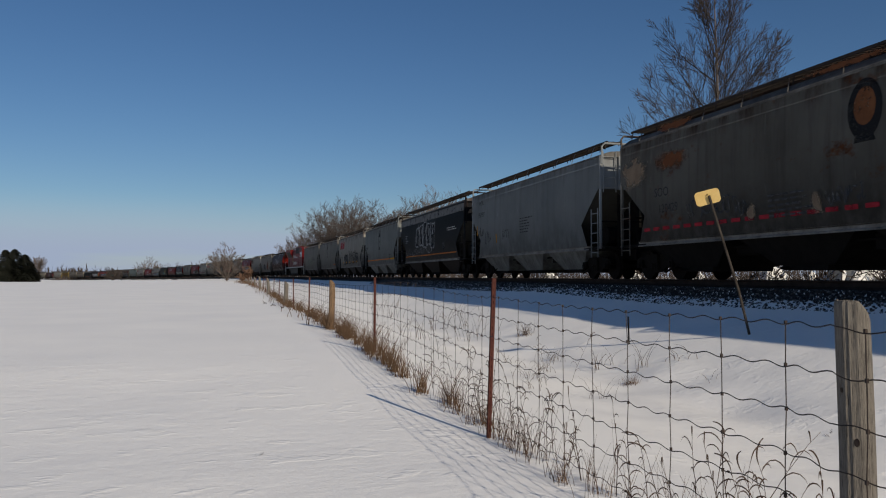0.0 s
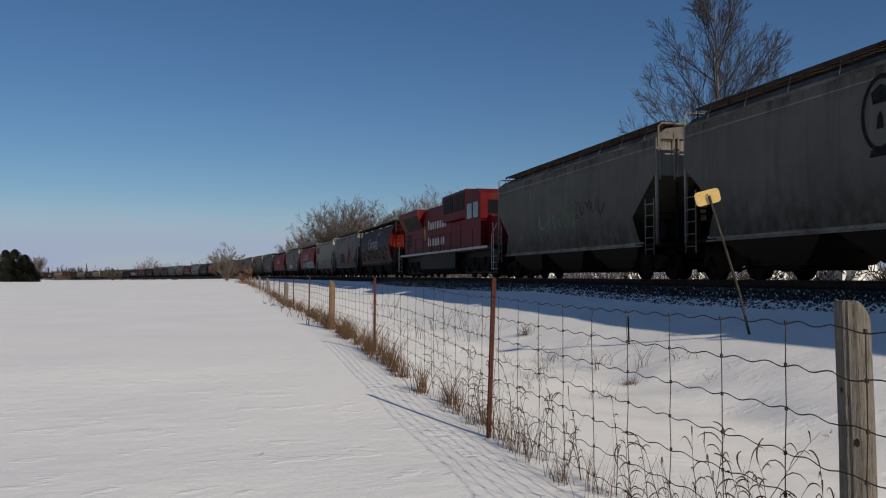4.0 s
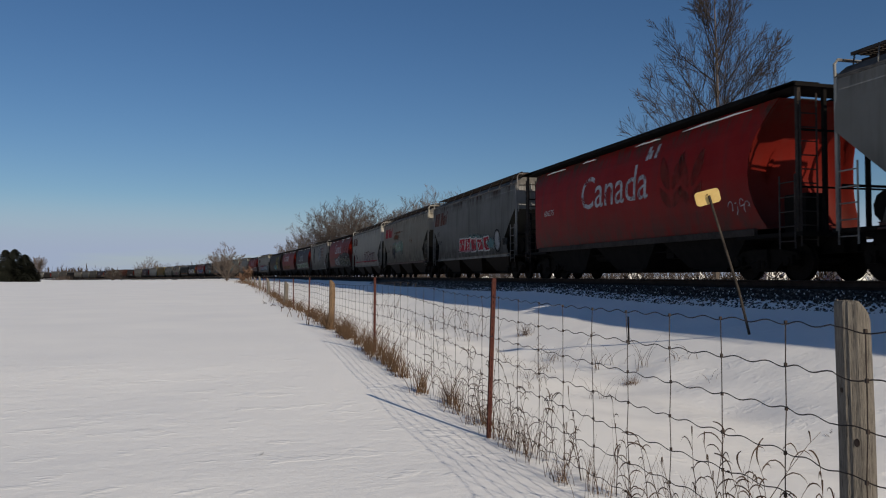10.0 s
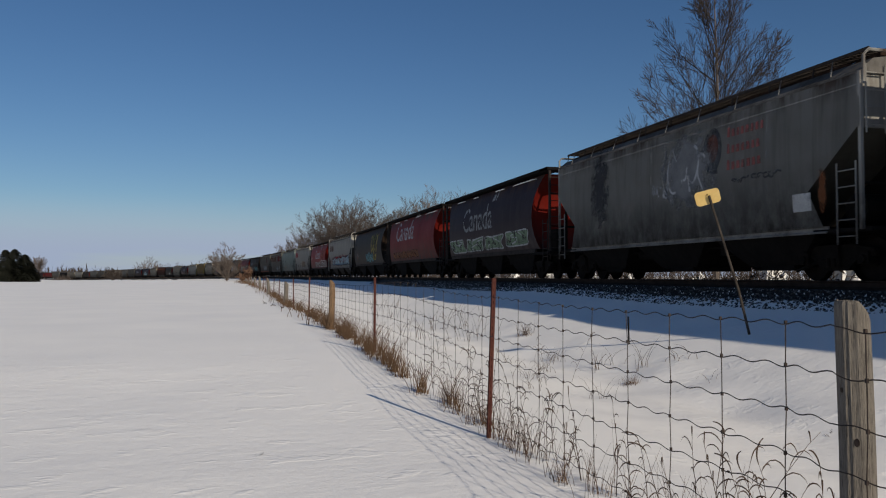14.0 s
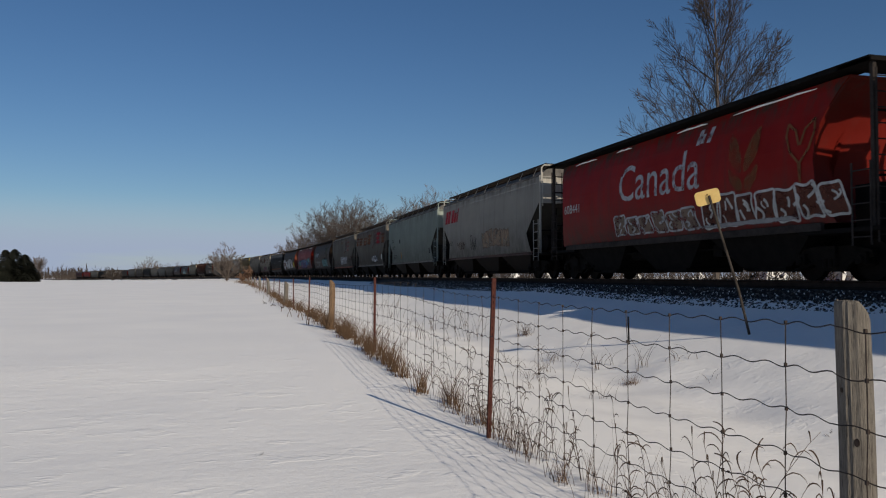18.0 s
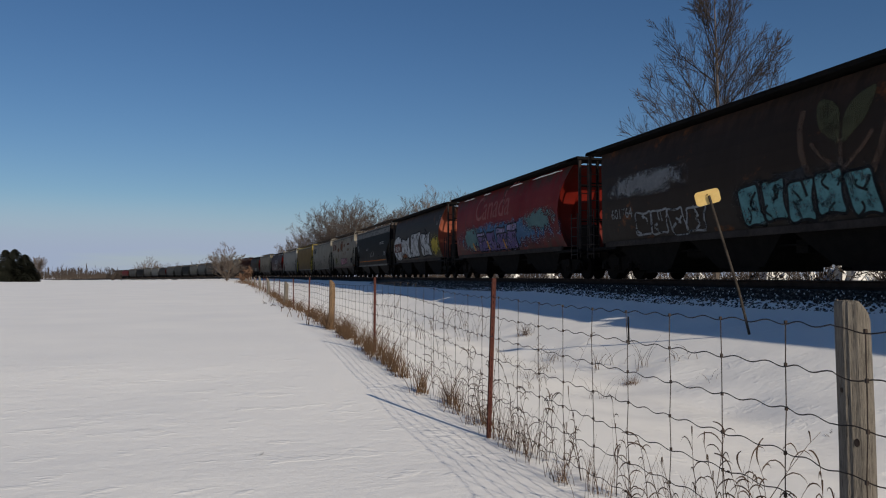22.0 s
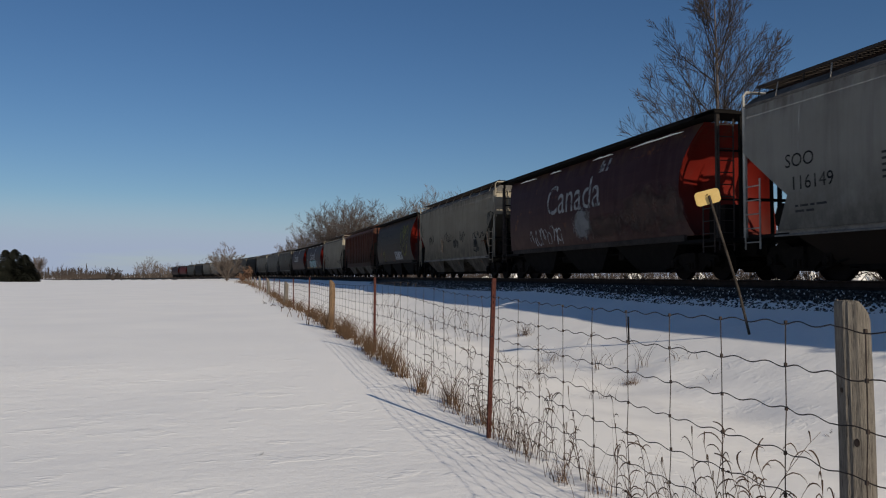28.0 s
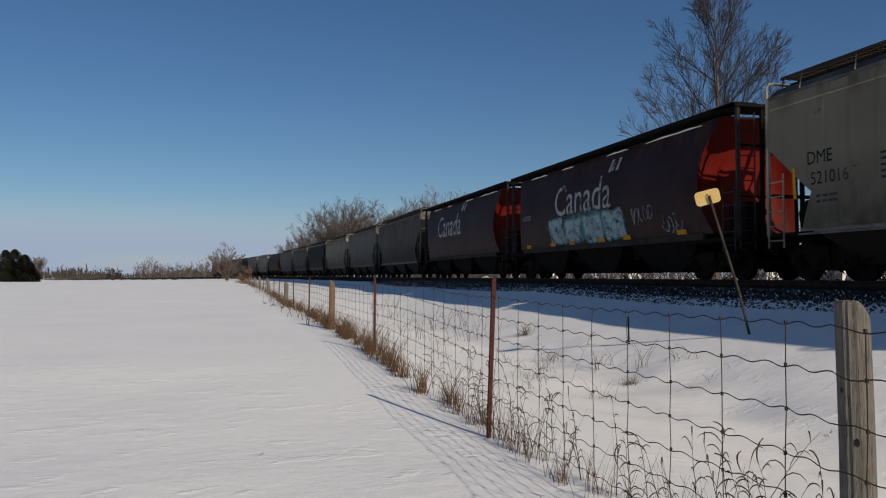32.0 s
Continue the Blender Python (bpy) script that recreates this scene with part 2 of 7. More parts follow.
# ---- ground: one snow sheet to the horizon ----
def spaced(marks):
    out = []
    for (a, b), step in marks:
        n = max(1, round((b - a) / step))
        out += [a + (b - a) * i / n for i in range(n)]
    return out + [marks[-1][0][1]]


def build_ground():
    xs = spaced([((-3600, -900), 300), ((-900, -300), 60), ((-300, -60), 15), ((-60, -12), 3), ((-12, -4), 0.5), ((-4, 20), 0.22), ((20, 40), 1.2), ((40, 120), 8), ((120, 400), 35), ((400, 3600), 320)])
    ys = spaced([((-3600, -800), 350), ((-800, -40), 40), ((-40, -4), 4), ((-4, 3), 0.7), ((3, 26), 0.22), ((26, 60), 0.7), ((60, 140), 2.5), ((140, 340), 8), ((340, 800), 23), ((800, 4400), 240)])
    verts = [(x, y, ground_z(x, y)) for y in ys for x in xs]
    nx = len(xs)
    faces = [(j * nx + i, j * nx + i + 1, (j + 1) * nx + i + 1, (j + 1) * nx + i) for j in range(len(ys) - 1) for i in range(nx - 1)]
    me = bpy.data.meshes.new("ground")
    me.from_pydata(verts, [], faces)
    me.polygons.foreach_set("use_smooth", [True] * len(me.polygons))
    me.materials.append(SNOW)
    return tagged(new("ground", me), "wind-crusted white snow over a flat field, ditch and railway bank", "snow", kind="structure")


build_ground()


# ---- track ----
def stations(a0, a1):
    out, a = [], a0
    while a < a1:
        out.append(a)
        a += 2.0 if BEND_AT - 2 < a < 200 else 12.0
    return out + [a1]


def sweep(bm, outline, a0, a1):
    """A closed outline of (off, height) pairs drawn along the track."""
    rings = []
    for a in stations(a0, a1):
        rings.append([bm.verts.new(line_at(a, o)[0] + Vector((0, 0, h))) for o, h in outline])
    n = len(outline)
    for r0, r1 in zip(rings, rings[1:]):
        for i in range(n):
            bm.faces.new((r0[i], r1[i], r1[(i + 1) % n], r0[(i + 1) % n]))


track = tagged(new("railway_track"), "single railway track of steel rails on dark timber ties", "railway track", kind="structure")
bm = bmesh.new()
sweep(bm, [(-3.0, -0.72), (-1.75, -0.23), (1.75, -0.23), (3.0, -0.72)], -760, 980)
part("ballast_bed", bm, DIRT, track, "dark crushed stone ballast bed")
for side in (-1, 1):
    c = side * 0.755
    bm = bmesh.new()
    sweep(bm, [(c - 0.075, -0.18), (c - 0.075, -0.165), (c - 0.012, -0.145), (c - 0.012, -0.045), (c - 0.037, -0.03), (c - 0.037, -0.004),
               (c + 0.037, -0.004), (c + 0.037, -0.03), (c + 0.012, -0.045), (c + 0.012, -0.145), (c + 0.075, -0.165), (c + 0.075, -0.18)], -760, 980)
    rail = part("rail", bm, RAIL, track, "rust-brown steel rail")
    bm = bmesh.new()
    sweep(bm, [(c - 0.03, -0.004), (c - 0.026, 0.0), (c + 0.026, 0.0), (c + 0.03, -0.004)], -760, 980)
    part("rail_head", bm, RAILTOP, rail, "polished rail head")


def build_ties():
    bm = bmesh.new()
    box(bm, -1.28, 1.28, -0.11, 0.11, -0.36, -0.185)
    bmesh.ops.bevel(bm, geom=bm.edges[:], offset=0.012, segments=1, affect="EDGES")
    me = mesh_of("tie", bm, TIE)
    rest = bmesh.new()
    rng = random.Random(4)
    for i in range(-80, 420):
        a = i * 0.54 + rng.uniform(-0.03, 0.03)
        p, w = line_at(a)
        m = Matrix.Translation(p) @ pose(rng.uniform(-0.05, 0.05), 0, rng.uniform(-0.02, 0.005), 0, 0, math.degrees(w) + rng.uniform(-1, 1))
        if 4 <= a < 90:
            ob = new("tie", me)
            ob.parent = track
            ob.matrix_local = m
        else:
            box(rest, -1.28, 1.28, -0.11, 0.11, -0.36, -0.185, m)
    tagged(part("ties_far", rest, TIE, track, "dark timber ties"), kind="stuff")


def build_stones():
    """Loose ballast: angular stones over the near shoulder, with snow lying between them."""
    rng = np.random.default_rng(11)
    n = 24000
    y = 3.5 + 62 * rng.random(n) ** 1.35
    x = rng.uniform(-2.9, -1.1, n)
    size = rng.uniform(0.016, 0.036, n) * (1 + 0.014 * y)
    base = np.array([(1, 0, 0), (-1, 0, 0), (0, 1, 0), (0, -1, 0), (0, 0, 1), (0, 0, -1)], float)
    tri = np.array([(0, 2, 4), (2, 1, 4), (1, 3, 4), (3, 0, 4), (2, 0, 5), (1, 2, 5), (3, 1, 5), (0, 3, 5)])
    verts, faces = [], []
    for i in range(n):
        q = Euler(rng.uniform(0, 6.28, 3)).to_matrix()
        v = base * rng.uniform(0.7, 1.25, (6, 1)) * size[i]
        v = v @ np.array(q).T
        v[:, 2] *= 0.75
        off = x[i]
        h = -0.23 if off > -1.75 else max(-0.23 - (-1.75 - off) / 1.25 * 0.49, -0.70)
        p, w = line_at(y[i], off)
        h = max(p.z + h, ground_z(p.x, p.y) - 0.01 if off < -2.0 else -9)
        verts.append(v + np.array((p.x, p.y, h + size[i] * 0.25)))
        faces.append(tri + 6 * i)
    me = bpy.data.meshes.new("ballast_stones")
    me.from_pydata(np.concatenate(verts).tolist(), [], np.concatenate(faces).tolist())
    me.materials.append(STONE)
    tagged(new("ballast_stones", me), "loose dark grey crushed stones on the track shoulder", "ballast", kind="stuff")


def build_shoulder_snow():
    """Thin snow caught in the ballast shoulder."""
    rng = np.random.default_rng(5)
    bm = bmesh.new()
    for i in range(900):
        a = 3.5 + 60 * rng.random() ** 1.3
        off = -2.2 + abs(rng.normal()) * 0.22 if i % 3 else rng.uniform(-2.6, -1.3)
        p, w = line_at(a, off)
        h = -0.23 if off > -1.75 else max(-0.23 - (-1.75 - off) / 1.25 * 0.49, -0.70)
        r = rng.uniform(0.012, 0.032) * (1 + 0.014 * a)
        c = Vector((p.x, p.y, max(p.z + h, ground_z(p.x, p.y)) + 0.012))
        ring = [bm.verts.new(c + Vector((math.cos(k * 1.047) * r * rng.uniform(0.6, 1.2) * 0.7, math.sin(k * 1.047) * r * rng.uniform(0.6, 1.4), -0.02 - 0.02 * math.cos(k * 1.047)))) for k in range(6)]
        top = bm.verts.new(c + Vector((0, 0, 0.03)))
        for k in range(6):
            bm.faces.new((ring[k], ring[(k + 1) % 6], top))
    tagged(part("shoulder_snow", bm, SNOW), "patches of snow caught between the ballast stones", "snow", kind="stuff")


# ---- freight cars ----
# A car's own axes: y along the track, its leading end at -y; z from the rail head; the side at -x faces the field.
SPEED = 22.4
HL = 7.85       # half length of a slab-sided hopper's body
CL = 8.35       # half length of a round-sided hopper's platform
mesh_store = {}


def stored(key, make):
    if key not in mesh_store:
        bm = bmesh.new()
        smooth = make(bm)
        bmesh.ops.recalc_face_normals(bm, faces=bm.faces[:])
        mesh_store[key] = mesh_of(key.split(":")[-1], bm, UNDER, bool(smooth))
    return mesh_store[key]


def slab_w(z):
    return 1.60 - 0.075 * ((z - 2.75) / 1.5) ** 2


def round_w(z):
    return 1.62 * math.sqrt(max(0.05, 1 - ((z - 2.7) / 2.75) ** 2))


def grid_sheet(bm, levels, width, reach, side, n=10, thick=0.03):
    """A side sheet: rows by height, its ends at plus and minus reach(z)."""
    rows = []
    for z in levels:
        r = reach(z)
        rows.append([bm.verts.new((side * width(z), -r + 2 * r * i / n, z)) for i in range(n + 1)])
    for a, b in zip(rows, rows[1:]):
        for i in range(n):
            f = (a[i], a[i + 1], b[i + 1], b[i])
            bm.faces.new(f if side > 0 else f[::-1])
    ext = bmesh.ops.solidify(bm, geom=bm.faces[:], thickness=thick)


def slab_reach(z):
    return float(np.interp(z, (1.14, 1.95, 3.15), (HL - 1.15, HL - 1.55, HL - 0.02)))


def slab_side(bm, side):
    grid_sheet(bm, (1.14, 1.4, 1.68, 1.95, 2.35, 2.75, 3.15, 3.5, 3.9, 4.28), slab_w, slab_reach, side)


def slab_shell(bm, rows):
    rings = []
    for z, y in rows:
        w = slab_w(z) - 0.025
        rings.append([bm.verts.new(p) for p in ((-w, -y, z), (w, -y, z), (w, y, z), (-w, y, z))])
    for p, q in zip(rings, rings[1:]):
        for i in range(4):
            bm.faces.new((p[i], p[(i + 1) % 4], q[(i + 1) % 4], q[i]))
    bm.faces.new(rings[0][::-1])
    bm.faces.new(rings[-1])


def slab_core(bm):
    slab_shell(bm, ((3.13, HL - 0.06), (3.7, HL - 0.05), (4.26, HL - 0.05)))


def slope_sheet(bm):
    """The lower body, which runs in under both ends."""
    slab_shell(bm, ((1.16, HL - 2.85), (1.95, HL - 1.75), (2.55, HL - 0.92), (3.125, HL - 0.08)))


def slab_roof(bm):
    prism(bm, [(-1.535, 4.24), (-1.535, 4.30), (-1.22, 4.54), (-0.7, 4.62), (0.7, 4.62), (1.22, 4.54), (1.535, 4.30), (1.535, 4.24)], -HL - 0.02, HL + 0.02)


def low_roof(bm):
    prism(bm, [(-1.535, 4.24), (-1.535, 4.30), (-1.15, 4.42), (-0.6, 4.46), (0.6, 4.46), (1.15, 4.42), (1.535, 4.30), (1.535, 4.24)], -HL - 0.02, HL + 0.02)


def coaming(bm):
    """Dirty ledge under the walkways with an uneven top edge."""
    rng = random.Random(2)
    top = []
    y = -HL + 0.08
    while y < HL - 0.1:
        top.append((y, 4.70 + rng.uniform(-0.05, 0.03)))
        y += rng.uniform(0.25, 0.8)
    top.append((HL - 0.08, 4.70))
    prism(bm, [(-HL + 0.08, 4.36)] + top + [(HL - 0.08, 4.36)], -0.92, 0.92, "x")


ROOFPAINT = plain("weathered_roof_paint", (0.035, 0.03, 0.026), (0.17, 0.16, 0.145), 0.75, 0, 0.9, (1, 1, 0.6))
SILLPAINT = plain("scuffed_sill_paint", (0.07, 0.066, 0.06), (0.26, 0.25, 0.23), 0.8, 0, 1.4)
WALKWAY = plain("walkway_grating", (0.016, 0.014, 0.013), (0.06, 0.05, 0.045), 0.85, 0, 1.1)
ROOFDIRT = plain("roof_edge_dirt", (0.012, 0.008, 0.006), (0.065, 0.04, 0.03), 0.9, 0, 1.6, (1, 1, 0.5))


def run_board(bm, x0, x1, y0, y1, z, posts, low):
    """Open-grid walkway: two edge bars, cross slats between them, posts and slanting struts below."""
    for x in (x0, x1):
        box(bm, x - 0.02, x + 0.02, y0, y1, z - 0.035, z + 0.035)
    box(bm, (x0 + x1) / 2 - 0.015, (x0 + x1) / 2 + 0.015, y0, y1, z - 0.015, z + 0.02)
    k = int((y1 - y0) / 0.11)
    for i in range(k):
        y = y0 + (y1 - y0) * (i + 0.5) / k
        box(bm, x0 + 0.02, x1 - 0.02, y - 0.035, y + 0.035, z - 0.01, z + 0.012)
    n = max(2, round((y1 - y0) / posts))
    out = x0 if abs(x0) > abs(x1) else x1
    for i in range(n + 1):
        y = y0 + 0.1 + (y1 - y0 - 0.2) * i / n
        tube(bm, [(out, y, z), (out * 1.04, y, low + 0.06)], 0.018, 4)
        tube(bm, [(x0 + x1 - out, y, low + 0.2), (x0 + x1 - out, y, z)], 0.018, 4)


def frustum(bm, y, top, low, z1, z0, wx1, wx0):
    t = [bm.verts.new((sx * wx1, y + sy * top, z1)) for sx, sy in ((-1, -1), (1, -1), (1, 1), (-1, 1))]
    b = [bm.verts.new((sx * wx0, y + sy * low, z0)) for sx, sy in ((-1, -1), (1, -1), (1, 1), (-1, 1))]
    for i in range(4):
        bm.faces.new((b[i], b[(i + 1) % 4], t[(i + 1) % 4], t[i]))
    bm.faces.new(b[::-1])
    bm.faces.new(t)


def ladder(bm, x, y0, y1, z0, z1, rungs, along="y"):
    """Two rails and their rungs; along: the way the rungs run."""
    def at(a, z):
        return (x, a, z) if along == "y" else (a, x, z)
    for a in (y0, y1):
        tube(bm, [at(a, z0), at(a, z1)], 0.022, 5)
    for i in range(rungs):
        z = z0 + (z1 - z0) * (i + 0.5) / rungs
        tube(bm, [at(y0, z), at(y1, z)], 0.016, 5)


def wheelset_mesh(bm):
    for s in (-1, 1):
        for r, x0, x1 in ((0.46, 0.69, 0.80), (0.49, 0.67, 0.70), (0.16, 0.66, 0.86)):
            ring = []
            for x in (x0, x1):
                ring.append([bm.verts.new((s * x, math.cos(k * math.pi / 12) * r, math.sin(k * math.pi / 12) * r)) for k in range(24)])
            for k in range(24):
                bm.faces.new((ring[0][k], ring[0][(k + 1) % 24], ring[1][(k + 1) % 24], ring[1][k]))
            bm.faces.new(ring[0][::-1])
            bm.faces.new(ring[1])
        box(bm, s * 0.81 - 0.012, s * 0.81 + 0.012, -0.04, 0.04, 0.18, 0.40)
    tube(bm, [(-1.05, 0, 0), (1.05, 0, 0)], 0.08, 10)


def truck_frame_mesh(bm, s):
    out = [(-1.18, 0.52), (-1.12, 0.68), (-0.55, 0.78), (0.55, 0.78), (1.12, 0.68), (1.18, 0.52), (0.72, 0.50), (0.50, 0.34), (0.38, 0.22), (-0.38, 0.22), (-0.50, 0.34), (-0.72, 0.50)]
    prism(bm, out, s * 1.0 - 0.06, s * 1.0 + 0.06, "x")
    for y in (-0.9, 0.9):
        box(bm, s * 1.02 - 0.12, s * 1.02 + 0.12, y - 0.15, y + 0.15, 0.36, 0.62)
        tube(bm, [(s * 1.10, y, 0.46), (s * 1.19, y, 0.46)], [0.11, 0.09], 10)
    for y in (-0.16, 0, 0.16):
        tube(bm, [(s * 1.07, y, 0.30), (s * 1.07, y, 0.62)], 0.07, 8)


rolling = []


def add_truck(car, y, group):
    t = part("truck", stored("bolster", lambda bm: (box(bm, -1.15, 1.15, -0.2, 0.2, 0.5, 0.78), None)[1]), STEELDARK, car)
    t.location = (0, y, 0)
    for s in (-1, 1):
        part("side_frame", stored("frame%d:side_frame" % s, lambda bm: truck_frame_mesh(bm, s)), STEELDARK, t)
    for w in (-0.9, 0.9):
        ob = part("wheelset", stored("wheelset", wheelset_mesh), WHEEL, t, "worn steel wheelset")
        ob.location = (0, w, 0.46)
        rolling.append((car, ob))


def brake_gear_mesh(bm, half):
    """Train line, levers, rods and reservoir hung below the centre sill."""
    tube(bm, [(-1.05, -half, 0.86), (-1.05, half, 0.86)], 0.025, 5)
    tube(bm, [(-0.45, -half, 0.70), (-0.40, half, 0.74)], 0.02, 5)
    tube(bm, [(-0.75, 1.75, 0.80), (-0.75, 2.65, 0.80)], 0.17, 8)
    box(bm, -0.95, -0.55, -2.45, -2.05, 0.66, 0.98)
    for y0 in (-2.2, 2.2):
        tube(bm, [(-0.9, y0 - 0.5, 0.62), (-0.3, y0 + 0.4, 0.78)], 0.025, 5)
    box(bm, -0.32, 0.32, -half - 0.6, half + 0.6, 0.78, 1.10)
    for y0 in (-half - 1.0, half + 1.0):
        box(bm, -0.6, 0.6, y0 - 0.5, y0 + 0.5, 0.42, 0.60)
        tube(bm, [(-1.05, y0 - 0.6, 0.50), (-0.95, y0 + 0.5, 0.22)], 0.04, 5)
        tube(bm, [(-1.0, y0 - 1.0, 0.36), (0.9, y0 - 1.0, 0.36)], 0.05, 5)


def coupler_mesh(bm, s, y):
    box(bm, -0.06, 0.06, min(y, y + s * 0.75), max(y, y + s * 0.75), 0.72, 0.86)
    box(bm, -0.14, 0.12, min(y + s * 0.70, y + s * 0.98), max(y + s * 0.70, y + s * 0.98), 0.66, 0.94)


# ---- lettering and marks on a car's side ----
def on_side(bm, width, p, z0, proud, half, step=0.22):
    """Wraps a flat drawing (x to the right, y up) on the side at -x; p: metres from the trailing corner."""
    lo = min((v.co.y for v in bm.verts), default=0)
    hi = max((v.co.y for v in bm.verts), default=0)
    k = lo + step
    while k < hi:
        bmesh.ops.bisect_plane(bm, geom=bm.verts[:] + bm.edges[:] + bm.faces[:], plane_co=(0, k, 0), plane_no=(0, 1, 0))
        k += step
    for v in bm.verts:
        z = z0 + v.co.y
        v.co = Vector((-(width(z) + proud), half - p - v.co.x, z))
    return bm


def poly(bm, pts):
    vs = [bm.verts.new((x, y, 0)) for x, y in pts]
    f = bm.faces.new(vs)
    bmesh.ops.triangulate(bm, faces=[f])


def bar(bm, x0, x1, y0, y1, slant=0.0):
    h = (y1 - y0) * slant
    poly(bm, [(x0, y0), (x1, y0), (x1 + h, y1), (x0 + h, y1)])


def ribbon(bm, pts, w):
    left, right = [], []
    for i, (x, y) in enumerate(pts):
        x0, y0 = pts[max(i - 1, 0)]
        x1, y1 = pts[min(i + 1, len(pts) - 1)]
        d = math.hypot(x1 - x0, y1 - y0) or 1
        nx, ny = -(y1 - y0) / d * w / 2, (x1 - x0) / d * w / 2
        left.append(bm.verts.new((x + nx, y + ny, 0)))
        right.append(bm.verts.new((x - nx, y - ny, 0)))
    for i in range(len(pts) - 1):
        bm.faces.new((right[i], right[i + 1], left[i + 1], left[i]))


def text_bm(words, size, squeeze=1.0, bold=0.0):
    cu = bpy.data.curves.new("letters", "FONT")
    cu.body, cu.size, cu.offset = words, size, bold
    cu.resolution_u = 3
    ob = bpy.data.objects.new("letters", cu)
    scene.collection.objects.link(ob)
    me = bpy.data.meshes.new_from_object(ob.evaluated_get(bpy.context.evaluated_depsgraph_get()))
    bm = bmesh.new()
    bm.from_mesh(me)
    bmesh.ops.triangulate(bm, faces=bm.faces[:])
    bmesh.ops.scale(bm, vec=(squeeze, 1, 1), verts=bm.verts[:])
    bpy.data.objects.remove(ob)
    bpy.data.curves.remove(cu)
    bpy.data.meshes.remove(me)
    return bm


def flat_mat(name, c, rough=0.6, worn=None, soft=False):
    """Thin paint on a car's side; worn and soft paint lets the ground show through."""
    m = plain(name, tuple(k * 0.62 for k in c), tuple(min(1, k * 1.12) for k in c), max(rough, 0.7), 0, 2.0)
    nt = m.node_tree
    p = nt.nodes["Principled BSDF"]
    lo, hi = worn or ((0.2, 0.95) if "spray" in name else (0.6, 1.0))
    n = noise_tex(nt, 2.6, 6, 0.7)
    if not soft:
        a = ramp(nt, n, [(0.36, (lo,) * 3), (0.52, (hi,) * 3)])
    else:
        c = nt.nodes.new("ShaderNodeTexCoord")
        far = nt.nodes.new("ShaderNodeVectorMath")
        far.operation = "DISTANCE"
        flat = nt.nodes.new("ShaderNodeVectorMath")
        flat.operation = "MULTIPLY"
        flat.inputs[1].default_value = (0, 1, 1)
        nt.links.new(c.outputs["Generated"], flat.inputs[0])
        nt.links.new(flat.outputs[0], far.inputs[0])
        far.inputs[1].default_value = (0, 0.5, 0.5)
        sub = nt.nodes.new("ShaderNodeMath")
        sub.operation = "SUBTRACT"
        nt.links.new(n, sub.inputs[0])
        nt.links.new(far.outputs["Value"], sub.inputs[1])
        a = ramp(nt, sub.outputs[0], [(-0.0, (0, 0, 0)), (0.22, (hi,) * 3)])
    nt.links.new(a, p.inputs["Alpha"])
    return m


INK = {
    "white": flat_mat("sign_white", (0.484, 0.484, 0.468)), "black": flat_mat("sign_black", (0.016, 0.016, 0.017)), "red": flat_mat("sign_red", (0.328, 0.023, 0.035)),
    "grey": flat_mat("spray_grey", (0.265, 0.273, 0.281)), "silver": flat_mat("spray_silver", (0.406, 0.413, 0.421)), "teal": flat_mat("spray_teal", (0.125, 0.281, 0.296)),
    "blue": flat_mat("spray_blue", (0.094, 0.187, 0.328)), "ice": flat_mat("spray_ice_blue", (0.328, 0.437, 0.468)), "purple": flat_mat("spray_purple", (0.125, 0.094, 0.203)),
    "lilac": flat_mat("spray_lilac", (0.281, 0.234, 0.359)), "brown": flat_mat("spray_brown", (0.187, 0.133, 0.101)), "yellow": flat_mat("spray_yellow", (0.429, 0.343, 0.062)),
    "olive": flat_mat("leaf_olive", (0.12, 0.115, 0.035), worn=(0.35, 0.95)), "gold": flat_mat("leaf_gold", (0.19, 0.09, 0.035), worn=(0.12, 0.55)), "olivedim": flat_mat("leaf_dim_olive", (0.085, 0.082, 0.045), worn=(0.3, 0.8)), "leafbrown": flat_mat("leaf_brown", (0.12, 0.078, 0.055), worn=(0.25, 0.75)), "ghost": flat_mat("leaf_faint", (0.12, 0.035, 0.02), worn=(0.10, 0.5)), "orange": flat_mat("stripe_orange", (0.429, 0.140, 0.031)),
    "pink": flat_mat("spray_pink", (0.390, 0.172, 0.203)), "green": flat_mat("spray_green", (0.172, 0.234, 0.156)), "maroon": flat_mat("emblem_maroon", (0.101, 0.039, 0.027)),
    "rust": flat_mat("rust_stain", (0.172, 0.070, 0.031)), "tan": flat_mat("spray_tan", (0.281, 0.211, 0.148)), "amber": flat_mat("reflector_amber", (0.585, 0.281, 0.023)),
    "darkgrey": flat_mat("spray_dark_grey", (0.070, 0.070, 0.074)), "fadedred": flat_mat("faded_red_lettering", (0.265, 0.094, 0.086)), "dimgrey": flat_mat("stencil_grey", (0.052, 0.052, 0.054)), "bandgrey": flat_mat("band_grey", (0.135, 0.135, 0.132)),
}

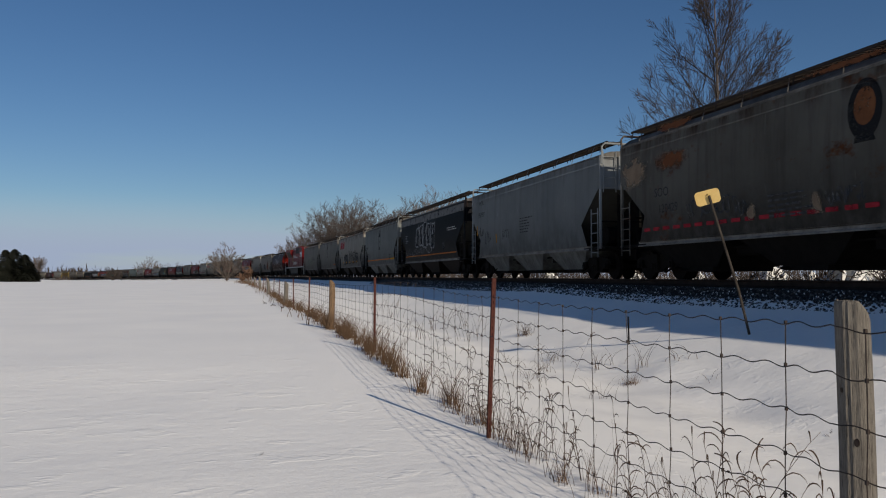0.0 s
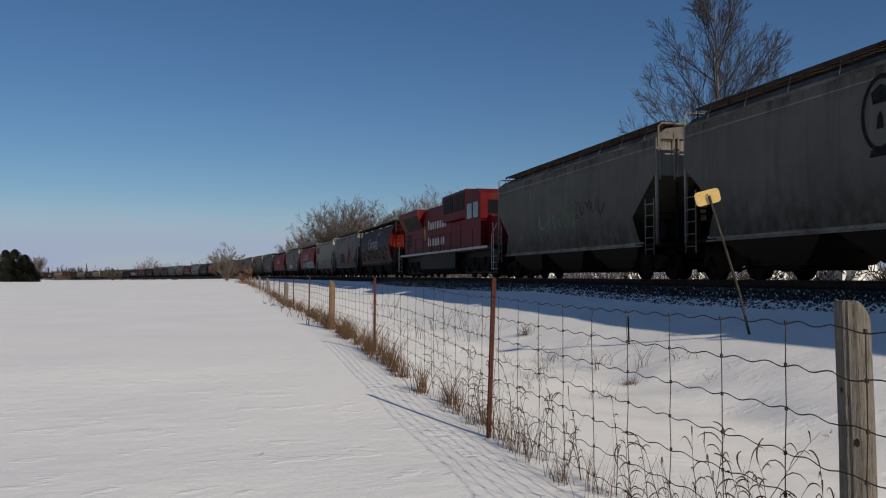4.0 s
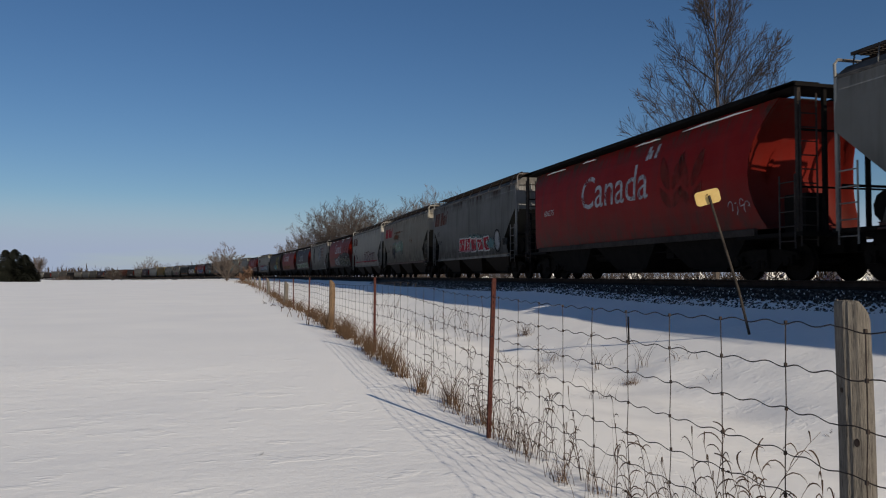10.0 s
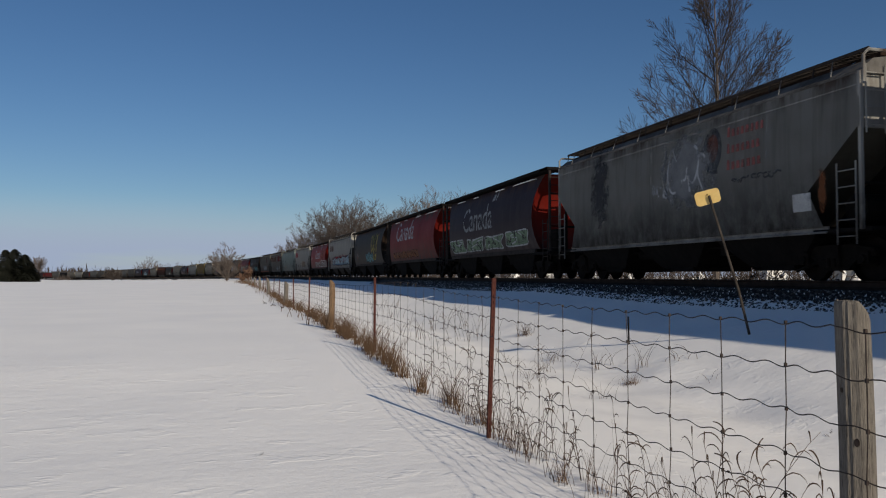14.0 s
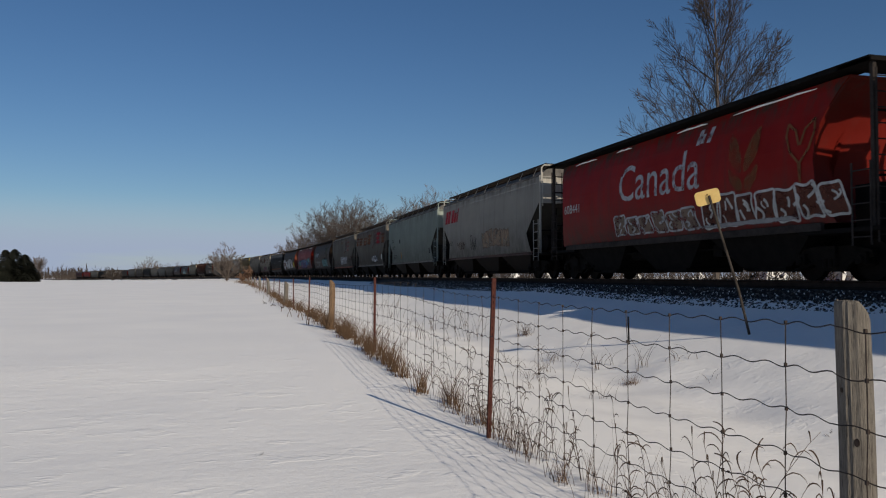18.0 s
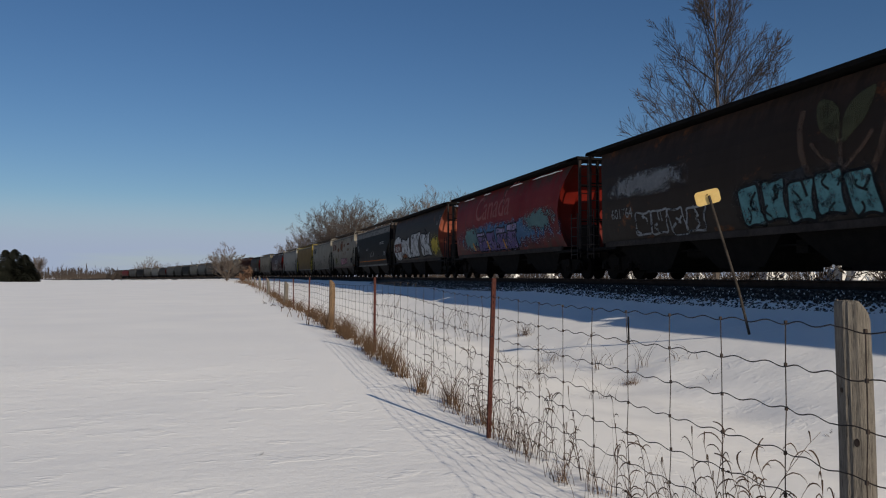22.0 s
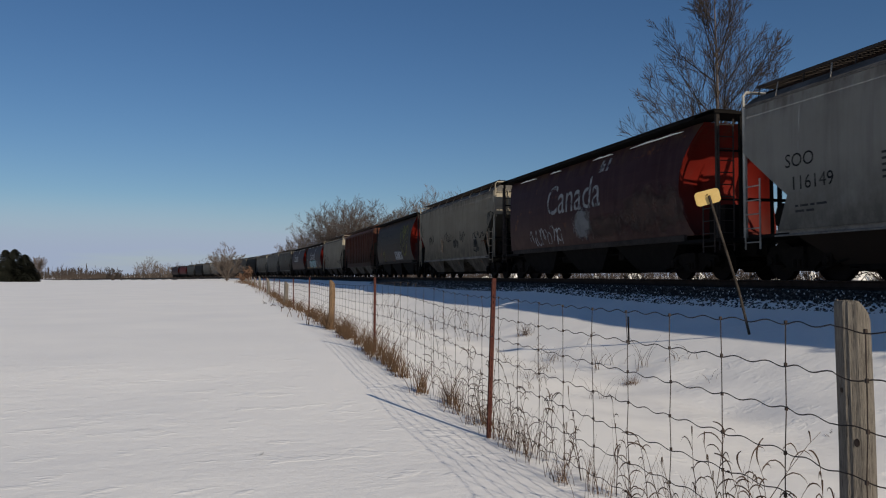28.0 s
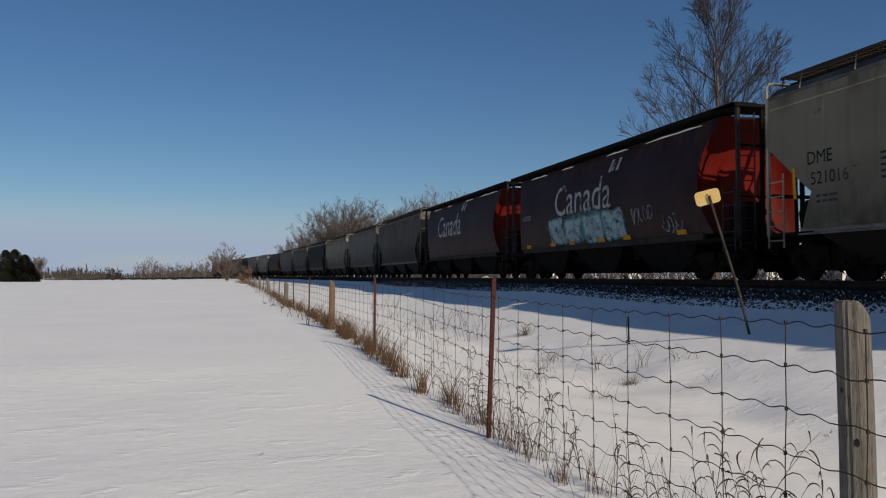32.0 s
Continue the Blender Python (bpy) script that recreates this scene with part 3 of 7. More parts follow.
SOFT = {k: flat_mat("worn_" + INK[k].name, c, 0.8, (0.0, 0.85), True) for k, c in (
    ("rust", (0.16, 0.062, 0.028)), ("tan", (0.26, 0.19, 0.13)), ("darkgrey", (0.05, 0.05, 0.053)), ("grey", (0.2, 0.205, 0.21)), ("green", (0.13, 0.19, 0.15)), ("teal", (0.12, 0.2, 0.2)),
    ("brown", (0.075, 0.05, 0.042)), ("red", (0.25, 0.02, 0.03)), ("maroon", (0.09, 0.03, 0.025)), ("white", (0.40, 0.40, 0.39)), ("silver", (0.33, 0.335, 0.34)), ("blue", (0.08, 0.15, 0.26)),
    ("pink", (0.3, 0.14, 0.16)), ("purple", (0.11, 0.08, 0.17)), ("lilac", (0.24, 0.2, 0.3)), ("ice", (0.28, 0.36, 0.39)), ("black", (0.014, 0.014, 0.015)), ("yellow", (0.36, 0.28, 0.05)), ("olive", (0.14, 0.14, 0.05)), ("orange", (0.3, 0.1, 0.03)))}


def rounded(pts, times=2):
    """Cuts the corners of a closed outline."""
    for _ in range(times):
        out = []
        for (x0, y0), (x1, y1) in zip(pts, pts[1:] + pts[:1]):
            out += [(x0 * 0.78 + x1 * 0.22, y0 * 0.78 + y1 * 0.22), (x0 * 0.22 + x1 * 0.78, y0 * 0.22 + y1 * 0.78)]
        pts = out
    return pts


class Side:
    """Draws marks on one car's side."""

    def __init__(self, car, kind):
        self.car, self.round = car, kind == "round"
        self.width = round_w if self.round else slab_w
        self.half = CL - 1.2 if self.round else HL
        self.layer = 0.008

    def put(self, name, bm, ink, p, z, label="", extra=0.0, soft=False):
        on_side(bm, self.width, p, z, self.layer + extra, self.half, 0.16 if self.round else 0.5)
        self.layer += 0.0012
        return part(name, bm, SOFT[ink] if soft and ink in SOFT else INK[ink], self.car, label)

    def words(self, text, ink, p, z, size, squeeze=1.0, bold=0.0, label=""):
        self.put("lettering", text_bm(text, size * 1.15, squeeze, bold), ink, p, z, label)

    def lines(self, ink, p, z, n, width, gap=0.12, thick=0.05, seed=0):
        """Small stencilled data: plain bars."""
        rng = random.Random(seed)
        bm = bmesh.new()
        for i in range(n):
            x, end = 0.0, width * rng.uniform(0.6, 1)
            while x < end:
                w = rng.uniform(0.1, 0.3)
                bar(bm, x, x + w, -i * gap, -i * gap + thick)
                x += w + 0.06
        tagged(self.put("stencil", bm, ink, p, z), kind="stuff")

    def country(self, ink, p, z, size, flag="fadedred"):
        size = size * 1.16
        ink = "silver" if ink == "white" else ink
        p, z = p + 0.95, z - 0.12
        self.words("Canada", ink, p, z, size * 1.235, 0.92, 0.002, "large painted country name")
        for x in (0, 0.42):
            bm = bmesh.new()
            bar(bm, x * size, (x + 0.14) * size, 0, 0.36 * size, 0.25)
            self.put("flag_bar", bm, ink, p + size * 3.62, z + size * 1.02)
        bm = bmesh.new()
        poly(bm, [(0.17 * size, 0.02), (0.30 * size, 0.02), (0.34 * size, 0.24 * size), (0.2 * size, 0.24 * size)])
        self.put("flag_leaf", bm, ink, p + size * 3.62, z + size * 1.02)

    def rail_logo(self, ink, p, z, size):
        """The railway's two-word mark as plain slanted blocks."""
        size *= 1.12
        x, s = 0.0, 0.26
        for w, h in ((0.60, 1), (0.62, 1), (0.22, 0), (0.66, 1), (0.52, 0.76), (0.19, 0.78), (0.20, 1.04)):
            if h:
                bm = bmesh.new()
                W, H = w * size, h * size * 0.95
                bar(bm, x, x + W, 0, H, s)
                self.put("railway_mark", bm, ink, p, z, "slanted block of the railway's mark")
                self.layer -= 0.0012
            x += (w + 0.085) * size
        self.layer += 0.0012

    def railway_lines(self, ink, p, z, size):
        """The railway's name as rows of plain blocks."""
        rng = random.Random(3)
        for i, n in enumerate((8, 7) if size > 0.6 else (8, 7, 7)):
            x = 0.0
            for k in range(n):
                h = size * (0.70 if k == 0 else 0.54) * (1.0 if size > 0.6 else 0.85)
                w = size * (rng.uniform(0.42, 0.56) if size > 0.6 else rng.uniform(0.26, 0.36))
                bm = bmesh.new()
                y = -i * size * (1.25 if size > 0.6 else 1.0)
                poly(bm, [(x, y), (x + w, y), (x + w * rng.uniform(0.8, 1.0), y + h), (x + w * rng.uniform(0.0, 0.15), y + h)])
                self.put("railway_mark", bm, ink, p, z, "block of the railway's name")
                self.layer -= 0.0012
                x += w + size * (0.22 if size > 0.6 else 0.16)
        self.layer += 0.0012

    def oval(self, ink, p, z, rx, ry, ring=0.0, name="emblem"):
        bm = bmesh.new()
        pts = [(math.cos(k * math.pi / 12) * rx, math.sin(k * math.pi / 12) * ry) for k in range(25)]
        if ring:
            ribbon(bm, pts, ring)
        else:
            poly(bm, pts[:-1])
        self.put(name, bm, ink, p, z)

    def emblem(self, p, z, r, ring="maroon", fill="brown"):
        self.oval(ring, p, z, r * 0.72, r)
        self.oval(fill, p, z + r * 0.1, r * 0.45, r * 0.62)
        bm = bmesh.new()
        poly(bm, [(-0.45 * r, -1.05 * r), (0.45 * r, -1.05 * r), (0.38 * r, -0.85 * r), (-0.38 * r, -0.85 * r)])
        self.put("emblem", bm, ring, p, z)

    def crest(self, p, z, r, ink="dimgrey"):
        self.oval(ink, p, z, r * 0.66, r, 0.10 * r + 0.03)
        bm = bmesh.new()
        poly(bm, [(-0.3 * r, 0.25 * r), (0.3 * r, 0.25 * r), (0.36 * r, 0.6 * r), (0.0, 0.78 * r), (-0.36 * r, 0.6 * r)])
        poly(bm, [(-0.14 * r, -0.45 * r), (0.14 * r, -0.45 * r), (0.10 * r, -0.1 * r), (0, 0.05 * r), (-0.10 * r, -0.1 * r)])
        poly(bm, [(-0.42 * r, -1.2 * r), (0.42 * r, -1.2 * r), (0.36 * r, -1.0 * r), (-0.36 * r, -1.0 * r)])
        self.put("emblem", bm, ink, p, z)

    def leaf(self, p, z, h, ink):
        """Grain leaf: two broad pointed halves and two lower blades about a stem."""
        h *= 1.12
        for s in (-1, 1):
            for pts in ([(0.03, 0.02), (0.22, 0.10), (0.44, 0.34), (0.52, 0.62), (0.50, 1.0), (0.30, 0.82), (0.12, 0.56), (0.03, 0.30)],
                        [(0.03, -0.42), (0.24, -0.34), (0.46, -0.10), (0.50, 0.22), (0.26, 0.02), (0.03, -0.10)]):
                bm = bmesh.new()
                q = rounded([(s * x * h, y * h) for x, y in pts])
                poly(bm, q if s > 0 else q[::-1])
                self.put("leaf_mark", bm, ink, p, z)
                self.layer -= 0.0012
        self.layer += 0.0012

    def tulip(self, p, z, h, ink, fill):
        """Big sprayed grain bud: an outer cup of two broad strokes, two leaf halves and a stem inside it."""
        for s in (-1, 1):
            bm = bmesh.new()
            ribbon(bm, [(s * math.sin(k * 0.17) * 0.72 * h, (-0.42 + 1.5 * (1 - math.cos(k * 0.17)) * 0.95) * h * 0.75) for k in range(11)], 0.10 * h)
            self.put("leaf_mark", bm, ink, p, z)
            bm = bmesh.new()
            q = rounded([(s * x * h, y * h) for x, y in ((0.02, 0.30), (0.16, 0.42), (0.40, 0.60), (0.50, 1.0), (0.20, 0.92), (0.02, 0.72))])
            poly(bm, q if s > 0 else q[::-1])
            self.put("leaf_mark", bm, fill, p, z)
            bm = bmesh.new()
            ribbon(bm, [(0, -0.02 * h), (s * 0.14 * h, 0.10 * h), (s * 0.34 * h, 0.24 * h), (s * 0.50 * h, 0.42 * h)], 0.06 * h)
            self.put("leaf_mark", bm, ink, p, z)
        bm = bmesh.new()
        ribbon(bm, [(0, -0.28 * h), (0.01 * h, 0.1 * h), (0, 0.4 * h)], 0.07 * h)
        self.put("leaf_mark", bm, ink, p, z)

    def leaf_outline(self, p, z, h, ink, w=0.1):
        bm = bmesh.new()
        for s in (-1, 1):
            ribbon(bm, [(0, -0.5 * h), (s * 0.03 * h, 0), (s * 0.32 * h, 0.3 * h), (s * 0.48 * h, 0.7 * h), (s * 0.45 * h, 1.02 * h)], w)
            ribbon(bm, [(s * 0.45 * h, 1.02 * h), (s * 0.16 * h, 0.80 * h), (0.02 * s * h, 0.42 * h)], w)
        self.put("leaf_mark", bm, ink, p, z)

    def patch(self, ink, p, z, w, h, seed, name="paint_patch"):
        """Worn blotch of paint or rust with a ragged edge."""
        m = 0.22
        bm = bmesh.new()
        lo = 1.55 if z < 2.6 and not self.round else 0.12
        x0, x1 = max(lo - p, -w * m), min(2 * self.half - lo - p, w * (1 + m))
        if x1 - x0 < 0.15:
            x0, x1 = 0.0, w
        bar(bm, x0, x1, max(1.40 - z, -h * m), h * (1 + m))
        self.put(name, bm, ink, p, z, soft=True)

    def letters(self, p, z, w, h, n, fill, edge, seed, glow="", lean=0.0):
        """Spray-painted piece: fat angular forms with an outline and dark slits; no letters."""
        rng = random.Random(seed)
        if glow:
            bm = bmesh.new()
            m = 0.22 * h
            poly(bm, [(-m, -m * 0.4), (w + m, -m * 0.3), (w + m * 1.3, h * 0.5)] + [(w * (9 - k) / 9, h + m * rng.uniform(0.0, 1.2)) for k in range(10)] + [(-m * 1.2, h * 0.55)])
            self.put("graffiti_ground", bm, glow, p, z, "sprayed colour cloud", soft=True)
        keep = self.layer
        for i in range(n):
            self.layer = keep + 0.0003 * (i % 3)
            cw = w / n
            x0, x1 = cw * i + 0.05 * cw, cw * (i + 1) - 0.03 * cw
            y0, y1 = h * rng.uniform(-0.05, 0.08), h * rng.uniform(0.84, 1.06)
            k = rng.uniform(-0.16, 0.16) * cw
            pts = [(x0 + k, y0), (x0 + cw * rng.uniform(0.4, 0.6), y0 + h * rng.uniform(-0.02, 0.14)), (x1 + k * 0.5, y0 + h * rng.uniform(-0.04, 0.06)), (x1 - cw * rng.uniform(0.0, 0.2), h * rng.uniform(0.4, 0.6)),
                   (x1 - k, y1), (x0 + cw * rng.uniform(0.4, 0.65), y1 - h * rng.uniform(0.0, 0.2)), (x0 - k * 0.4, y1 - h * rng.uniform(0, 0.08)), (x0 + cw * rng.uniform(0.0, 0.14), h * rng.uniform(0.4, 0.6))]
            cx, cy = sum(q[0] for q in pts) / 8, sum(q[1] for q in pts) / 8
            g = 0.022 + 0.012 * h
            fat = [(q[0] + lean * q[1] + math.copysign(g, q[0] - cx), q[1] + math.copysign(g, q[1] - cy)) for q in pts]
            inner = rounded([(q[0] + lean * q[1], q[1]) for q in pts])
            fat = rounded(fat)
            if fill:
                bm = bmesh.new()
                poly(bm, inner)
                self.put("graffiti_fill", bm, fill, p, z)
            bm = bmesh.new()
            ribbon(bm, fat + fat[:2], 2.0 * g)
            self.put("graffiti_outline", bm, edge, p, z)
            for e in (-1, 1, 0):
                bm = bmesh.new()
                sx, sy, sl = cx + (e * 0.22 + rng.uniform(-0.1, 0.1)) * cw, y0 + h * (rng.uniform(0.02, 0.15) if e < 0 else rng.uniform(0.35, 0.6)), h * rng.uniform(0.22, 0.4)
                d, bend = rng.uniform(-0.3, 0.3) * cw, rng.uniform(-0.22, 0.22) * cw
                ribbon(bm, [(sx + lean * sy + d * k / 5 + bend * math.sin(math.pi * k / 5), sy + sl * k / 5) for k in range(6)], g * rng.uniform(1.4, 2.6))
                self.put("graffiti_slit", bm, edge, p, z)
        self.layer = keep + 0.006

    def scrawl(self, ink, p, z, w, h, seed, thick=0.05, turns=9):
        """A quick tag: a few crossing hooked strokes; no word."""
        rng = random.Random(seed)
        n = max(3, min(turns, int(w / max(h, 0.2) * 3.2)))
        for i in range(n):
            cx = w * (i + 0.5) / n
            r = w / n
            a0, arc = rng.uniform(0, 6.28), rng.choice((-1, 1)) * rng.uniform(1.2, 4.6)
            sx, sy = r * rng.uniform(0.35, 0.9), h * rng.uniform(0.25, 0.55)
            y = h * rng.uniform(0.35, 0.65)
            pts = [(cx + math.cos(a0 + arc * k / 9) * sx * (1 - 0.05 * k), y + math.sin(a0 + arc * k / 9) * sy) for k in range(10)]
            pts.append((pts[-1][0] + rng.uniform(-0.5, 0.9) * r, h * rng.uniform(0, 1)))
            bm = bmesh.new()
            ribbon(bm, pts, thick * rng.uniform(0.6, 1.0))
            self.put("graffiti_stroke", bm, ink, p, z)
            self.layer -= 0.0009
        self.layer += 0.0012


def slab_hopper(name_label, body, roof=None, sill=None, under=None, gear=None, open_walk=False):
    """Slab-sided covered grain hopper."""
    car = tagged(new("covered_hopper_car"), name_label, "freight car", "freight cars of the grain train")
    car.scale.z = 1.03
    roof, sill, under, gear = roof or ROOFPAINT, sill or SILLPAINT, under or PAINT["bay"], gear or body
    part("body", stored("slab_core:body", slab_core), body, car)
    part("slope_sheet", stored("slope:slope_sheet", slope_sheet), PAINT["slope"], car, "dirt-darkened slope sheets under the ends")
    for s in (-1, 1):
        part("side_sheet", stored("slab%d:side_sheet" % s, lambda bm: slab_side(bm, s)), body, car)
        part("side_sill", stored("sill%d:side_sill" % s, lambda bm: prism(bm, [(s * 1.44, 1.02), (s * 1.53, 1.02), (s * 1.53, 1.05), (s * 1.49, 1.07), (s * 1.49, 1.15), (s * 1.525, 1.17), (s * 1.44, 1.17)], -HL + 1.05, HL - 1.05)), sill, car)
        board = part("running_board", stored("runs%d:running_board" % s, lambda bm: run_board(bm, *sorted((s * 0.70, s * 1.20)), -HL + 0.1, HL - 0.1, 4.78, 1.55, 4.46)), WALKWAY, car, "dark grating of the roof walkway")
        for i in range(9):
            part("bracket", stored("brk%d:bracket" % s, lambda bm: tube(bm, [(s * 1.50, -0.12, 4.33), (s * 1.24, 0.10, 4.73)], 0.013, 4)), gear, board, "painted walkway bracket").location = (0, -HL + 1.0 + i * (2 * HL - 2.0) / 8, 0)
    part("roof", stored("low_roof:roof", low_roof) if open_walk else stored("slab_roof:roof", slab_roof), roof, car)
    if not open_walk:
        part("hatch_coaming", stored("coaming:hatch_coaming", coaming), ROOFDIRT, car, "rust-brown roof coaming")
    part("top_chord", stored("chord:top_chord", lambda bm: box(bm, -slab_w(4.0) - 0.004, -slab_w(4.0) + 0.02, -HL + 0.02, HL - 0.02, 3.99, 4.012) and None), body, car)
    for y in (-4.9, -2.2, 0.6, 3.4, 5.9):
        part("panel_seam", stored("seam:panel_seam", lambda bm: prism(bm, [(-slab_w(z) - 0.002, z) for z in (1.45, 2.2, 3.0, 3.6, 3.97)] + [(-slab_w(z) + 0.01, z) for z in (3.97, 3.6, 3.0, 2.2, 1.45)], -0.010, 0.010)), body, car).location = (0, y, 0)
    # Default bay colour has the shade below the body painted in.
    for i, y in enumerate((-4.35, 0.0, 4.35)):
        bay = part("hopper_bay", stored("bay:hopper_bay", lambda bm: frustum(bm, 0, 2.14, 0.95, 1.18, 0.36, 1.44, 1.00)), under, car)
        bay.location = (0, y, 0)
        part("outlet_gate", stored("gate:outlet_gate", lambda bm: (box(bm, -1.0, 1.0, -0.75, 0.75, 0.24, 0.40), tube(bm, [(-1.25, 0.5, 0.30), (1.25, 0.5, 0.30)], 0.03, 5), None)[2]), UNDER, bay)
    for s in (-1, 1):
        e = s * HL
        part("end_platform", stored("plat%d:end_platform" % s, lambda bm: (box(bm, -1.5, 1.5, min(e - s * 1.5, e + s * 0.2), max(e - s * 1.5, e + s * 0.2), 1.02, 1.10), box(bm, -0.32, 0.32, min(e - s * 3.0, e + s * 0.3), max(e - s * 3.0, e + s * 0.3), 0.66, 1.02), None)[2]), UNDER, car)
        # Near-black web closes the open triangle under the end, standing in for shade.
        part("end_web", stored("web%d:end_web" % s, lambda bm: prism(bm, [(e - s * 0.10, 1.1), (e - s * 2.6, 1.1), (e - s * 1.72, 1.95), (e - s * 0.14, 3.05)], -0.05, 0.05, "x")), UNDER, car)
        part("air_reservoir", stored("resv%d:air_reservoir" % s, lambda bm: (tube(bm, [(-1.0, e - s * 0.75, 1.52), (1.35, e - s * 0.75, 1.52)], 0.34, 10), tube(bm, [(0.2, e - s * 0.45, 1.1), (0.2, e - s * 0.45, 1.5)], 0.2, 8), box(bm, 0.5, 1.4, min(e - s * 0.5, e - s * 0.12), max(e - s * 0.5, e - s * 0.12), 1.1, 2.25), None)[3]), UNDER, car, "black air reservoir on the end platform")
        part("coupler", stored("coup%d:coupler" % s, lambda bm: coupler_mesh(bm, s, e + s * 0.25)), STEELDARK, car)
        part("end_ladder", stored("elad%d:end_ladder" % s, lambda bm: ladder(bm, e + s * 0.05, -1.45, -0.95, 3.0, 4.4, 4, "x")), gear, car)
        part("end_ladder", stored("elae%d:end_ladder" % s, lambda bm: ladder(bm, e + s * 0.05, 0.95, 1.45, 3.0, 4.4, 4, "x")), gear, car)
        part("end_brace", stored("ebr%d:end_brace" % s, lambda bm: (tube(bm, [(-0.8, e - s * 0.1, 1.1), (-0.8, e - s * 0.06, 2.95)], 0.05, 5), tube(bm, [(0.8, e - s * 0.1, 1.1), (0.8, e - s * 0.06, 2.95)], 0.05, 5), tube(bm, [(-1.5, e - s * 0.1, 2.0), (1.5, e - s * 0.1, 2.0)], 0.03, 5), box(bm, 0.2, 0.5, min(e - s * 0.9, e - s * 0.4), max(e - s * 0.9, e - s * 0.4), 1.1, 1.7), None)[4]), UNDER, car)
        for x in (-1, 1):
            part("corner_post", stored("post%d%d:corner_post" % (s, x), lambda bm: (box(bm, x * 1.53 - 0.035, x * 1.53 + 0.035, e - s * 0.02 - 0.04, e - s * 0.02 + 0.04, 1.05, 4.27), box(bm, x * 0.80 - 0.03, x * 0.80 + 0.03, e - 0.05, e + 0.05, 3.10, 4.27), None)[2]), gear, car)
            part("side_ladder", stored("slad%d%d:side_ladder" % (s, x), lambda bm: ladder(bm, x * 1.60, e - s * 0.64, e - s * 0.10, 0.75, 2.45, 5)), gear, car)
        part("roof_handrail", stored("hand%d:roof_handrail" % s, lambda bm: tube(bm, [(-1.5, e + s * 0.04, 4.0), (-1.50, e + s * 0.06, 4.58), (-1.40, e + s * 0.08, 4.69), (1.40, e + s * 0.08, 4.69), (1.50, e + s * 0.06, 4.58), (1.5, e + s * 0.04, 4.0)], 0.035, 6)), gear, car)
    part("brake_gear", stored("sbrake:brake_gear", lambda bm: brake_gear_mesh(bm, HL - 3.2)), UNDER, car)
    for y in (-HL + 1.35, HL - 1.35):
        add_truck(car, y, "")
    car["half"] = HL
    return car, Side(car, "slab")


ROUND_Z = (4.48, 4.25, 3.9, 3.5, 3.1, 2.7, 2.3, 1.9, 1.55, 1.28)
ROUND_OUT = [(round_w(z), z) for z in ROUND_Z] + [(-round_w(z), z) for z in ROUND_Z[::-1]]


def round_inset(z):
    return float(np.interp(z, (1.28, 1.8, 2.4, 3.0, 3.6, 4.1, 4.5), (0.92, 1.18, 1.34, 1.34, 1.16, 0.88, 0.62)))


def round_rings(bm, steps, close):
    rings = []
    for s, k, more in steps:
        rings.append([bm.verts.new((x * k, s * (CL - round_inset(z) - more), 2.7 + (z - 2.7) * (0.4 + k * 0.6))) for x, z in ROUND_OUT])
    n = len(ROUND_OUT)
    for a, b in zip(rings, rings[1:]):
        for i in range(n):
            bm.faces.new((a[i], a[(i + 1) % n], b[(i + 1) % n], b[i]))
    for r in close:
        bm.faces.new(rings[r])


def round_body(bm):
    round_rings(bm, ((-1, 0.5, 1.2), (-1, 0.98, 0.9), (-1, 1.0, 0.30), (0, 1.0, 0), (1, 1.0, 0.30), (1, 0.98, 0.9), (1, 0.5, 1.2)), (0, -1))


def round_end(bm, s):
    round_rings(bm, ((s, 0.999, 0.298), (s, 0.975, 0.31), (s, 0.93, 0.48), (s, 0.75, 0.72), (s, 0.4, 0.80)), (-1,))
    return True


